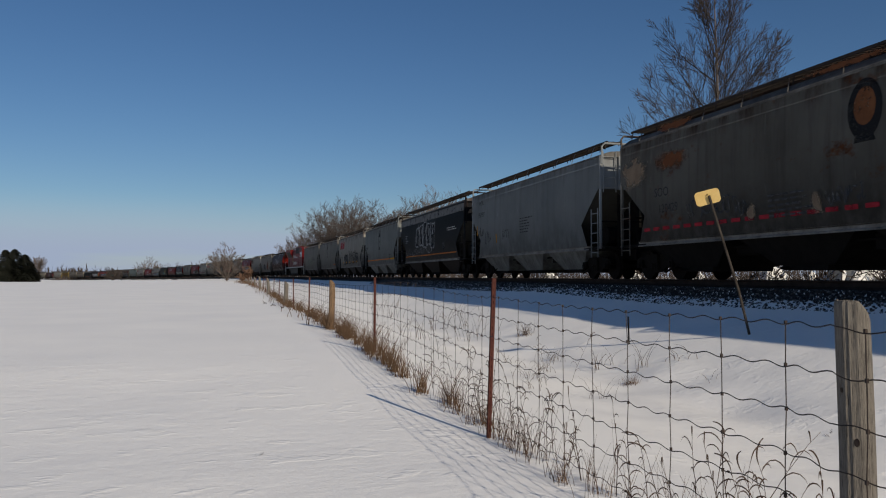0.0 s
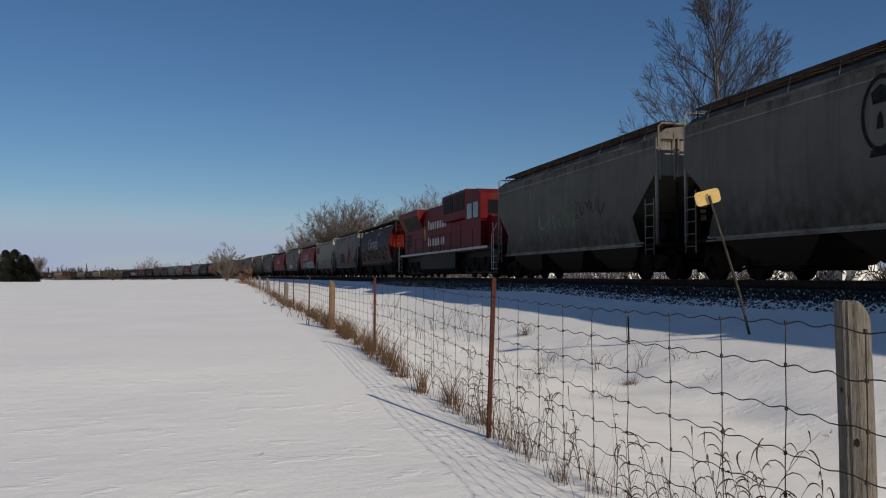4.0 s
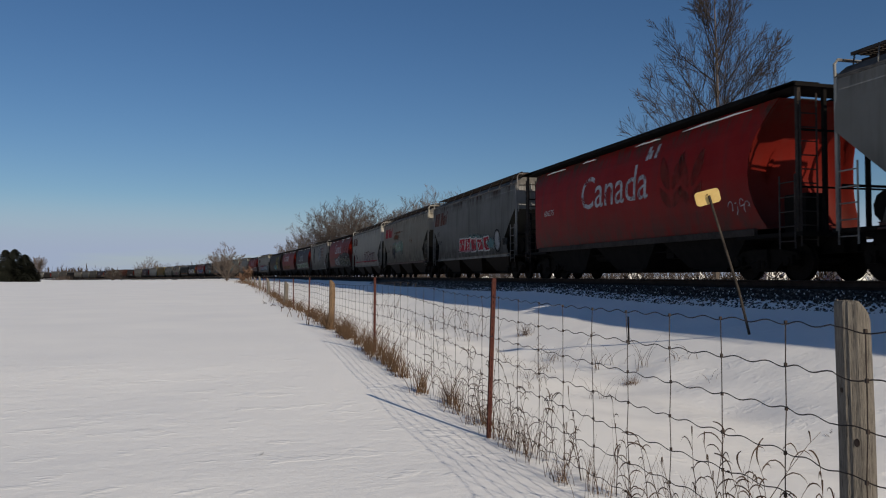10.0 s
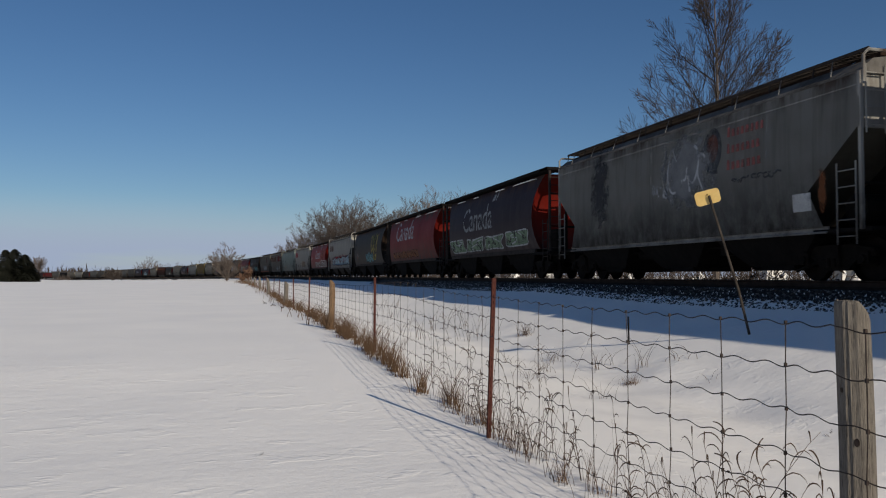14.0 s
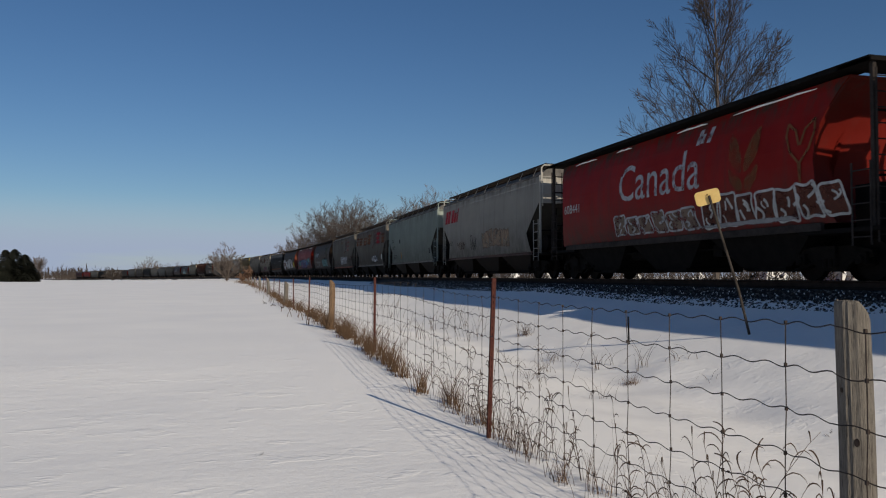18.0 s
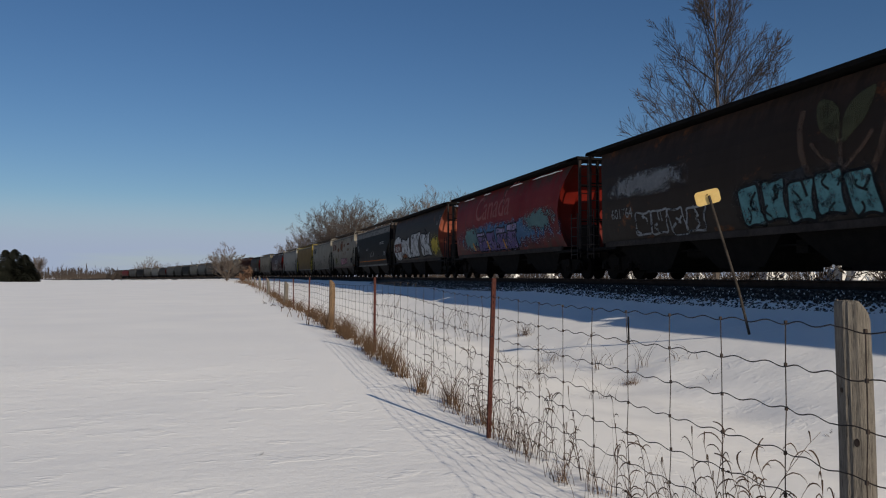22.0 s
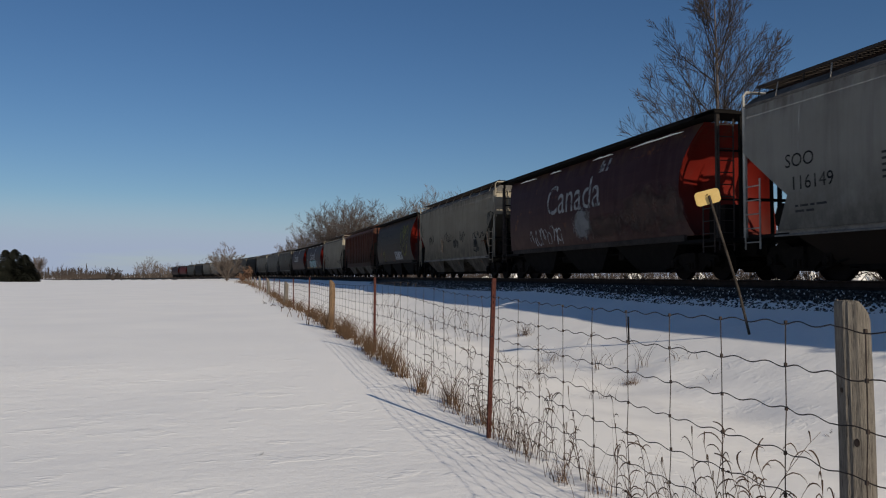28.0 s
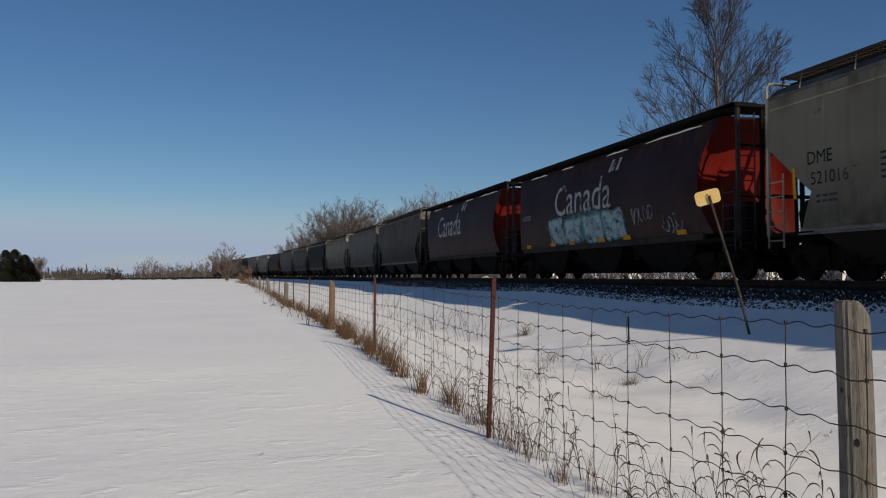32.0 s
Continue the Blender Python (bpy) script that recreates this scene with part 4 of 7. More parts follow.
def round_hopper(name_label, body, ends=None, snow=True):
    """Round-sided covered grain hopper with open end platforms."""
    car = tagged(new("cylindrical_hopper_car"), name_label, "freight car", "freight cars of the grain train")
    ends = ends or body
    part("body", stored("round_body:body", round_body), body, car, "rounded tank-like body")
    for s in (-1, 1):
        part("running_board", stored("crun%d:running_board" % s, lambda bm: (box(bm, *sorted((s * 0.78, s * 1.50)), -CL + 0.15, CL - 0.15, 4.56, 4.68), None)[1]), UNDER, car, "dark roof walkway")
        part("side_sill", stored("csill%d:side_sill" % s, lambda bm: box(bm, s * 1.42 - 0.05, s * 1.42 + 0.05, -CL + 1.6, CL - 1.6, 1.12, 1.30) and None), WALKWAY, car)
        part("end_sheet", stored("cend%d:end_sheet" % s, lambda bm: round_end(bm, s)), ends, car, "bulged end sheet")
    if snow:
        for y, n in ((-5.0, 1.0), (-1.6, 0.5), (2.4, 0.35), (5.3, 0.6)):
            ob = part("snow", stored("csnow%d:snow" % (n * 100), lambda bm: tube(bm, [(0, -1.5 * n, 0), (0.01, -0.9 * n, 0.02), (0.0, -0.2 * n, 0.01), (0.015, 0.5 * n, 0.025), (0, 1.5 * n, 0)], [0.008, 0.028, 0.020, 0.032, 0.008], 6)), SNOW, car, "snow lying on the shoulder")
            ob.location = (-round_w(4.36) - 0.0, y, 4.38)
    for y in (-4.3, 0.0, 4.3):
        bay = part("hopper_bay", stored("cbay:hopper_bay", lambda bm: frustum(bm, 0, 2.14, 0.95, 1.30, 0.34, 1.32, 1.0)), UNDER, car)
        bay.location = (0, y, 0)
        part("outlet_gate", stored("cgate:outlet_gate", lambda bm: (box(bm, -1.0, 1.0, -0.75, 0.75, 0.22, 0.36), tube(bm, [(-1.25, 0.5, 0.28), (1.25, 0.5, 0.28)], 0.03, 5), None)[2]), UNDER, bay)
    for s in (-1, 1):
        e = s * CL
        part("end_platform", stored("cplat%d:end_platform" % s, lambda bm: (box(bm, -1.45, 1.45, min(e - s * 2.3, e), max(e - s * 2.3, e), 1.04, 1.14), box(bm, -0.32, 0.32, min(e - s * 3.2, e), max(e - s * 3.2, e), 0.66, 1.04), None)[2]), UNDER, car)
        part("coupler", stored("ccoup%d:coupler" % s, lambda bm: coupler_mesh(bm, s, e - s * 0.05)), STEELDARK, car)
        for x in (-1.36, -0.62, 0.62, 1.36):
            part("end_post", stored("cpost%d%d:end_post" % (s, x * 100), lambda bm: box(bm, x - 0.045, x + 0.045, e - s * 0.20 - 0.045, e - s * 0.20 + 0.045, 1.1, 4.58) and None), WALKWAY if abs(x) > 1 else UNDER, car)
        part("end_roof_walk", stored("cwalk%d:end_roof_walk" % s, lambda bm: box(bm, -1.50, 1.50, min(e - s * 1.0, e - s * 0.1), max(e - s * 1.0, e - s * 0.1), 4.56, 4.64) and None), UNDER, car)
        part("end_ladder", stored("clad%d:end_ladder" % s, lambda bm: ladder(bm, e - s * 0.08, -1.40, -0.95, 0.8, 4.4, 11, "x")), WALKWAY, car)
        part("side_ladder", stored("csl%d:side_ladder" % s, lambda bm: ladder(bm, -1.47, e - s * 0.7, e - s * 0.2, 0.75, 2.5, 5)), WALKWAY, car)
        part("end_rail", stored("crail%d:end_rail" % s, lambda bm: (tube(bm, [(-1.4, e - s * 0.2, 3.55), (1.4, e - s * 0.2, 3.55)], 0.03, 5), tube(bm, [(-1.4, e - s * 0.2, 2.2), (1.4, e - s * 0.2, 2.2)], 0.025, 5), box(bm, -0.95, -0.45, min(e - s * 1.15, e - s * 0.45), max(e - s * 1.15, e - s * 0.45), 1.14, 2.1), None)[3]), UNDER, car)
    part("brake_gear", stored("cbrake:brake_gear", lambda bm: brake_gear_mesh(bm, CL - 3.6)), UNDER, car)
    for y in (-CL + 1.75, CL - 1.75):
        add_truck(car, y, "")
    car["half"] = CL
    return car, Side(car, "round")


def ribbed_hopper(name_label, body):
    car, side = slab_hopper(name_label, body, roof=body, sill=body, under=PAINT["grey_b"])
    for i in range(16):
        y = -HL + 0.9 + (2 * HL - 1.8) * i / 15
        z0 = 1.4 if abs(y) < HL - 1.6 else 2.4
        ob = part("side_rib", stored("rib%d:side_rib" % (z0 * 10), lambda bm: box(bm, -1.66, -1.56, -0.06, 0.06, z0, 4.12) and None), body, car)
        ob.location = (0, y, 0)
    return car, side


# ---- locomotive ----
def locomotive():
    red, dark = PAINT["loco"], PAINT["loco_black"]
    eng = tagged(new("diesel_locomotive"), "dark red six-axle diesel locomotive with white walkway edge", "locomotive", "freight cars of the grain train")
    bm = bmesh.new()
    box(bm, -1.52, 1.52, -11.0, 11.0, 1.42, 1.62)
    box(bm, -0.7, 0.7, -11.1, 11.1, 1.0, 1.42)
    part("underframe", bm, dark, eng)
    for s in (-1, 1):
        for i in range(9):
            y0 = -10.2 + 20.4 * i / 9
            bm = bmesh.new()
            box(bm, *sorted((s * 1.525, s * 1.56)), y0 + 0.05, y0 + 20.4 / 9 - 0.05, 1.50, 1.62)
            part("walkway_edge", bm, INK["white"], eng, "white reflective walkway edge")
        bm = bmesh.new()
        for i in range(10):
            y = -9.8 + 19.6 * i / 9
            tube(bm, [(s * 1.5, y, 1.62), (s * 1.5, y, 2.6)], 0.018, 5)
        tube(bm, [(s * 1.5, -5.8, 2.6), (s * 1.5, 10.0, 2.6)], 0.018, 5)
        part("handrail", bm, dark, eng)
    bm = bmesh.new()
    prism(bm, [(-9.0, 1.62), (-6.2, 1.62), (-6.2, 4.62), (-7.0, 4.70), (-8.4, 4.62), (-9.0, 4.35)], -1.5, 1.5, "x")
    cab = part("cab", bm, red, eng)
    for s in (-1, 1):
        for y0 in (-8.6, -7.5):
            bm = bmesh.new()
            box(bm, *sorted((s * 1.495, s * 1.515)), y0, y0 + 0.85, 3.15, 3.95)
            part("side_window", bm, PAINT["glass"], cab, "dark cab side window")
    for x0 in (-1.1, 0.2):
        bm = bmesh.new()
        box(bm, x0, x0 + 0.9, -9.02, -8.98, 3.3, 4.0)
        part("windscreen", bm, PAINT["glass"], cab, "dark windscreen pane")
    bm = bmesh.new()
    prism(bm, [(-11.0, 1.62), (-9.0, 1.62), (-9.0, 3.25), (-10.2, 3.0), (-11.0, 2.6)], -1.05, 1.05, "x")
    part("nose", bm, red, eng)
    bm = bmesh.new()
    box(bm, -1.42, 1.42, -6.2, -1.2, 3.30, 4.86)
    box(bm, -1.05, 1.05, -6.2, -1.2, 1.62, 3.32)
    bmesh.ops.bevel(bm, geom=bm.edges[:], offset=0.05, segments=2, affect="EDGES")
    blower = part("equipment_hood", bm, red, eng)
    for s in (-1, 1):
        bm = bmesh.new()
        box(bm, *sorted((s * 1.415, s * 1.435)), -3.6, -1.6, 3.75, 4.7)
        box(bm, *sorted((s * 1.415, s * 1.435)), -5.9, -3.9, 3.75, 4.7)
        for i in range(8):
            for y0, y1 in ((-3.55, -1.65), (-5.85, -3.95)):
                box(bm, *sorted((s * 1.435, s * 1.455)), y0, y1, 3.80 + i * 0.11, 3.85 + i * 0.11)
        part("grille", bm, dark, blower, "black louvred intake")
    bm = bmesh.new()
    prism(bm, [(-1.0, 1.62), (-1.0, 4.40), (-0.80, 4.62), (0.80, 4.62), (1.0, 4.40), (1.0, 1.62)], -1.2, 5.2)
    hood = part("engine_hood", bm, red, eng)
    for y in np.arange(-5.9, 5.0, 0.95):
        for s in (-1, 1):
            bm = bmesh.new()
            box(bm, *sorted((s * 1.0, s * (1.012 if y > -1.3 else 1.062))), y, y + 0.85, 1.8, 3.25)
            bmesh.ops.bevel(bm, geom=bm.edges[:], offset=0.01, segments=1, affect="EDGES")
            part("hood_door", bm, red, hood)
    bm = bmesh.new()
    prism(bm, [(-1.0, 1.62), (-1.0, 3.3), (-1.48, 4.25), (-1.48, 4.66), (1.48, 4.66), (1.48, 4.25), (1.0, 3.3), (1.0, 1.62)], 5.2, 11.0)
    rad = part("radiator_section", bm, red, eng, "flared radiator section")
    for s in (-1, 1):
        bm = bmesh.new()
        prism(bm, [(s * 1.035, 3.33), (s * 1.495, 4.24), (s * 1.47, 4.25), (s * 1.01, 3.34)], 5.4, 9.7)
        part("radiator_grille", bm, dark, rad, "black radiator grille")
        bm = bmesh.new()
        for k in range(3):
            box(bm, *sorted((s * 0.995, s * 1.012)), 8.8, 10.3, 2.2 + k * 0.32, 2.48 + k * 0.32)
        part("louvre", bm, dark, rad, "black louvred openings")
    for y in (7.2, 9.2):
        bm = bmesh.new()
        tube(bm, [(0, y, 4.66), (0, y, 4.76)], 0.7, 16)
        part("radiator_fan", bm, dark, rad)
    bm = bmesh.new()
    prism(bm, [(-1.45, 1.42), (-1.45, 0.55), (-1.15, 0.22), (1.15, 0.22), (1.45, 0.55), (1.45, 1.42)], -4.2, 4.2)
    part("fuel_tank", bm, dark, eng, "black fuel tank")
    for s in (-1, 1):
        for y in (-10.9, 10.9):
            bm = bmesh.new()
            for k in range(4):
                box(bm, *sorted((s * 1.1, s * 1.5)), y - 0.12, y + 0.12, 0.45 + k * 0.3, 0.48 + k * 0.3)
            tube(bm, [(s * 1.52, y - 0.15, 0.4), (s * 1.52, y - 0.15, 1.7), (s * 1.48, y, 2.1), (s * 1.5, y, 2.7)], 0.02, 5)
            tube(bm, [(s * 1.52, y + 0.15, 0.4), (s * 1.52, y + 0.15, 1.7), (s * 1.48, y + 0.2, 2.1), (s * 1.2, y + 0.2, 2.7)], 0.02, 5)
            part("step_ladder", bm, INK["white"], eng, "white-edged steps and grab irons")
    for e, y in ((-1, -7.4), (1, 7.4)):
        bm = bmesh.new()
        prism(bm, [(-1.3, 1.42), (-1.3, 0.30), (-0.9, 0.12), (0.9, 0.12), (1.3, 0.30), (1.3, 1.42)], *sorted((e * 10.7, e * 11.05)))
        part("pilot", bm, dark, eng, "black pilot plate")
        bm = bmesh.new()
        box(bm, -0.95, 0.95, y - 2.9, y + 2.9, 0.25, 1.42)
        part("truck_bolster", bm, dark, eng)
        bm = bmesh.new()
        for s in (-1, 1):
            prism(bm, [(-2.8, 1.05), (2.8, 1.05), (2.75, 0.55), (1.2, 0.42), (-1.2, 0.42), (-2.75, 0.55)], s * 1.02 - 0.07, s * 1.02 + 0.07, "x")
            for k in (-1.75, 0, 1.75):
                box(bm, s * 1.06 - 0.12, s * 1.06 + 0.12, k - 0.2, k + 0.2, 0.35, 0.72)
                tube(bm, [(s * 1.1, k + 0.5, 0.62), (s * 1.1, k + 0.5, 1.1)], 0.1, 8)
        t = part("truck", bm, STEELDARK, eng)
        t.location = (0, y, 0)
        for k in (-1.75, 0, 1.75):
            ob = part("wheelset", stored("wheelset", wheelset_mesh), WHEEL, t, "worn steel wheelset")
            ob.location = (0, k, 0.50)
            rolling.append((eng, ob))
        bm = bmesh.new()
        coupler_mesh(bm, e, e * 11.0)
        part("coupler", bm, STEELDARK, eng)
    mark = Side(eng, "slab")
    mark.width, mark.half = (lambda z: 1.02), 11.0
    mark.railway_lines("white", 7.2, 3.15, 0.86)
    mark.oval("gold", 6.45, 2.95, 0.42, 0.72)
    mark.oval("yellow", 6.45, 2.98, 0.27, 0.5)
    eng.scale = (1.0, 1.05, 1.045)
    return eng


WHITE_C, GREY_C = (0.43, 0.412, 0.365), (0.222, 0.215, 0.192)
PAINT = {
    "white_mid": paint_mat("grimy_white_paint", (0.37, 0.355, 0.315), 0.55, 0.0, 0.2, 0.55, seed=71), "white_dirty": paint_mat("grey_soiled_white_paint", (0.245, 0.245, 0.235), 0.7, 0.0, 0.2, 0.6, seed=73),
    "pale_blue": paint_mat("pale_blue_grey_paint", (0.27, 0.29, 0.295), 0.3, 0.0, 0.2, 0.45, seed=75), "grey_mid": paint_mat("soiled_light_grey_paint", (0.29, 0.283, 0.26), 0.5, 0.0, 0.2, 0.55, seed=78),
    "slope": paint_mat("dirty_slope_sheet_paint", (0.07, 0.066, 0.055), 0.6, 0.1, 0.1, 0.7, seed=64),
    # Bay paint and its dirt tone are darkened to carry the underside's shade.
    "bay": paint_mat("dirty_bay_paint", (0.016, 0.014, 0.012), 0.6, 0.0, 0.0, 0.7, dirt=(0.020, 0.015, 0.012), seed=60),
    "white_a": paint_mat("white_car_paint", WHITE_C, 0.35, 0.0, 0.2, 0.5, seed=1), "white_b": paint_mat("off_white_car_paint", (0.36, 0.331, 0.273), 0.5, 0.25, 0.2, 0.5, seed=4),
    "white_rust": paint_mat("rusting_white_paint", (0.365, 0.334, 0.273), 0.6, 0.42, 0.2, 0.6, seed=7), "teal": paint_mat("pale_teal_paint", (0.305, 0.355, 0.316), 0.3, 0.0, 0.1, 0.4, seed=9),
    "grey_a": paint_mat("grey_car_paint", GREY_C, 0.45, 0.0, 0.3, 0.5, seed=12), "grey_b": paint_mat("weathered_grey_paint", (0.168, 0.157, 0.133), 0.6, 0.35, 0.3, 0.6, seed=15),
    "grey_blue": paint_mat("blue_grey_paint", (0.228, 0.243, 0.234), 0.35, 0.0, 0.2, 0.45, seed=17), "beige": paint_mat("beige_grey_paint", (0.379, 0.336, 0.259), 0.34, 0.1, 0.2, 0.55, seed=20),
    "tan": paint_mat("tan_yellow_paint", (0.25, 0.16, 0.05), 0.4, 0.0, 0.1, 0.5, seed=22), "black": paint_mat("black_blue_paint", (0.009, 0.0095, 0.012), 0.4, 0.0, 0.0, 0.35, seed=25),
    "red": paint_mat("bright_red_paint", (0.21, 0.008, 0.006), 0.65, 0.0, 0.05, 0.4, seed=28), "red_b": paint_mat("faded_red_paint", (0.15, 0.008, 0.007), 0.7, 0.15, 0.1, 0.5, seed=31),
    "maroon": paint_mat("dark_maroon_paint", (0.0264, 0.0138, 0.0184), 0.5, 0.0, 0.05, 0.45, dirt=(0.06, 0.04, 0.03), seed=34), "maroon_b": paint_mat("worn_maroon_paint", (0.033, 0.0121, 0.0143), 0.6, 0.2, 0.05, 0.5, dirt=(0.09, 0.055, 0.045), seed=37),
    "brown": paint_mat("dark_brown_paint", (0.031, 0.022, 0.017), 0.5, 0.3, 0.0, 0.55, seed=40), "ribbed": paint_mat("oxide_brown_paint", (0.098, 0.036, 0.024), 0.5, 0.2, 0.05, 0.65, seed=43),
    "end_red": paint_mat("end_red_orange_paint", (0.14, 0.012, 0.008), 0.3, 0.0, 0.0, 0.5, seed=46), "end_orange": paint_mat("end_faded_orange_paint", (0.30, 0.085, 0.05), 0.3, 0.0, 0.1, 0.6, seed=48),
    "loco": paint_mat("locomotive_red_paint", (0.115, 0.006, 0.009), 0.3, 0.0, 0.0, 0.3, dirt=(0.03, 0.012, 0.010), seed=51), "loco_black": paint_mat("locomotive_black_paint", (0.006, 0.006, 0.006), 0.3, 0.0, 0.0, 0.5, dirt=(0.014, 0.011, 0.009), seed=53),
    "glass": plain("dark_cab_glass", (0.006, 0.007, 0.008), (0.012, 0.012, 0.014), 0.08, 0, 3), "greytop": paint_mat("grey_roof_band_paint", (0.15, 0.15, 0.15), 0.4, 0.0, 0.1, 0.5, seed=55),
    "purple": paint_mat("dark_purple_paint", (0.024, 0.014, 0.019), 0.5, 0.0, 0.05, 0.45, dirt=(0.07, 0.055, 0.05), seed=58),
}
train = []      # (vehicle, half length of its body, seconds at which its leading corner comes abreast of the camera)


def join(t0, made):
    car = made[0] if isinstance(made, tuple) else made
    train.append((car, t0))
    return made[1] if isinstance(made, tuple) else None


def black_hopper(t0):
    s = join(t0, slab_hopper("black-blue covered hopper with a thin orange stripe and grey roof edge", PAINT["black"], PAINT["greytop"], open_walk=True))
    bm = bmesh.new()
    bar(bm, 0, 2 * HL - 3.0, 0, 0.07)
    s.put("stripe", bm, "orange", 1.5, 1.45, "thin orange stripe")
    bm = bmesh.new()
    bar(bm, 0, 2 * HL - 0.1, 0, 0.42)
    s.put("roof_band", bm, "bandgrey", 0.05, 3.72, "grey band under the roof")
    return s


def build_train():
    # ahead of the first car in view
    s = join(-0.28, slab_hopper("weathered grey covered hopper", PAINT["grey_b"]))
    s = join(0.49, slab_hopper("weathered grey covered hopper with a round rust-brown emblem and faded lettering", PAINT["grey_b"], under=UNDER))
    s.emblem(10.33, 3.45, 0.63, "black", "rust")
    s.words("SOO", "dimgrey", 2.19, 2.45, 0.33)
    s.words("120429", "dimgrey", 2.39, 1.97, 0.31)
    s.patch("tan", 0.31, 2.98, 1.22, 0.71, 4)
    s.patch("rust", 2.48, 3.25, 1.29, 0.47, 5)
    s.patch("rust", 2.39, 4.37, 1.48, 0.20, 6)
    s.patch("rust", 8.81, 4.46, 2.13, 0.12, 7)
    for k in range(24):
        bm = bmesh.new()
        bar(bm, 0, 0.36, 0, 0.10)
        s.put("sill_reflector", bm, "red", 1.5 + k * 0.55, 1.46)
    s.scrawl("darkgrey", 3.87, 1.66, 2.67, 0.52, 3)
    for p, z, w, h in ((6.58, 1.50, 0.31, 0.30), (8.84, 1.41, 0.27, 0.45)):
        s.patch("tan", p, z, w, h, 9)
    s.scrawl("darkgrey", 9.23, 1.62, 1.13, 0.36, 8)
    s.lines("darkgrey", 7.39, 1.96, 5, 1.2)
    s = join(1.27, slab_hopper("light blue-grey covered hopper with black reporting marks", PAINT["pale_blue"], under=PAINT["grey_blue"], open_walk=True))
    s.words("NOKL", "black", 1.30, 3.70, 0.27)
    s.words("853937", "black", 1.28, 3.10, 0.29)
    s.scrawl("darkgrey", 1.23, 2.07, 0.93, 0.44, 12)
    s.scrawl("darkgrey", 2.32, 1.73, 1.03, 0.53, 13)
    s.scrawl("darkgrey", 5.07, 1.78, 0.98, 0.61, 14)
    for p, z, w, h in ((1.02, 2.18, 0.18, 0.49), (4.14, 1.68, 0.21, 0.45)):
        bm = bmesh.new()
        bar(bm, 0, 0.12, 0, h)
        s.put("reflector", bm, "amber", p, z)
    s.lines("darkgrey", 7.6, 2.6, 6, 1.4, seed=2)
    s = black_hopper(2.02)
    s.letters(4.65, 2.01, 4.85, 1.61, 5, "black", "grey", 22, lean=0.15)
    s.scrawl("grey", 1.68, 1.59, 7.81, 0.41, 9)
    s.lines("white", 12.46, 2.91, 2, 2.0, seed=4)
    s.lines("grey", 1.68, 2.95, 5, 0.6, seed=6)
    bm = bmesh.new()
    bar(bm, 0, 0.4, 0, 0.4)
    s.put("placard", bm, "dimgrey", 11.49, 1.75)
    s = join(2.85, slab_hopper("pale grey covered hopper with dark oval crest and orange stripe", PAINT["grey_blue"], under=PAINT["grey_blue"]))
    s.crest(7.78, 3.27, 0.74, "black")
    s.words("650605", "dimgrey", 0.83, 2.56, 0.33)
    s.lines("dimgrey", 1.38, 2.07, 3, 1.4, seed=8)
    bm = bmesh.new()
    bar(bm, 0, 12.5, 0, 0.10)
    s.put("stripe", bm, "orange", 1.4, 1.46, "thin orange stripe")
    bm = bmesh.new()
    bar(bm, 0, 1.6, 0, 0.14)
    s.put("stripe", bm, "amber", 12.7, 1.44)
    s.lines("dimgrey", 12.24, 1.82, 4, 0.8, seed=9)
    s = join(3.59, slab_hopper("white covered hopper with a red railway mark and black spray paint", PAINT["white_mid"]))
    s.rail_logo("red", 1.39, 3.13, 0.68)
    s.letters(4.17, 1.40, 2.53, 1.06, 4, "darkgrey", "black", 31)
    s.scrawl("black", 4.2, 1.45, 2.5, 1.0, 34, 0.05, 8)
    s.letters(7.4, 1.46, 4.7, 1.15, 7, "", "black", 32, lean=0.1)
    s.scrawl("black", 7.2, 1.55, 5.0, 1.2, 33, 0.045, 12)
    s.oval("black", 12.59, 2.01, 0.62, 0.42, 0.12, "graffiti_ring")
    s.patch("darkgrey", 12.30, 1.81, 0.58, 0.39, 7)
    s.words("SOO", "dimgrey", 1.97, 2.62, 0.26)
    s.words("114664", "dimgrey", 2.14, 2.06, 0.29)
    for p in (3.4, 5.4, 7.6, 9.8, 12.0):
        bm = bmesh.new()
        bar(bm, 0, 0.5, 0, 0.13)
        s.put("reflector", bm, "amber", p, 1.52)
    s.patch("rust", 9.69, 4.26, 0.88, 0.12, 3)
    s.patch("rust", 5.30, 4.32, 1.16, 0.18, 5)
    s = join(4.37, slab_hopper("pale grey covered hopper with a dark oval crest", PAINT["grey_a"]))
    s.crest(7.50, 3.30, 0.72, "black")
    bm = bmesh.new()
    bar(bm, 0, 1.6, 0, 0.14)
    s.put("stripe", bm, "orange", 12.7, 1.44)
    s = join(5.10, slab_hopper("light grey covered hopper with faint spray paint", PAINT["grey_a"]))
    s.scrawl("green", 5.5, 1.8, 4.5, 0.8, 17, 0.08, 14)
    s.scrawl("darkgrey", 9.0, 2.2, 3.0, 0.6, 18, 0.08)
    train.append((locomotive(), 5.80))
    s = join(6.93, round_hopper("dark maroon round-sided hopper with a white country name and red-orange ends", PAINT["maroon"], PAINT["end_red"]))
    s.country("white", 3.39, 2.61, 1.01)
    s.words("607271", "grey", 1.12, 2.51, 0.27)
    s.scrawl("silver", 12.17, 1.90, 1.08, 0.53, 21, 0.03, 5)
    for k in range(9):
        s.patch("brown", 0.5 + k * 1.35, 1.45, 1.5, 1.1, 36 + k)
    s = join(7.74, slab_hopper("weathered grey covered hopper with dark spray paint and a red patch", PAINT["grey_mid"], under=UNDER))
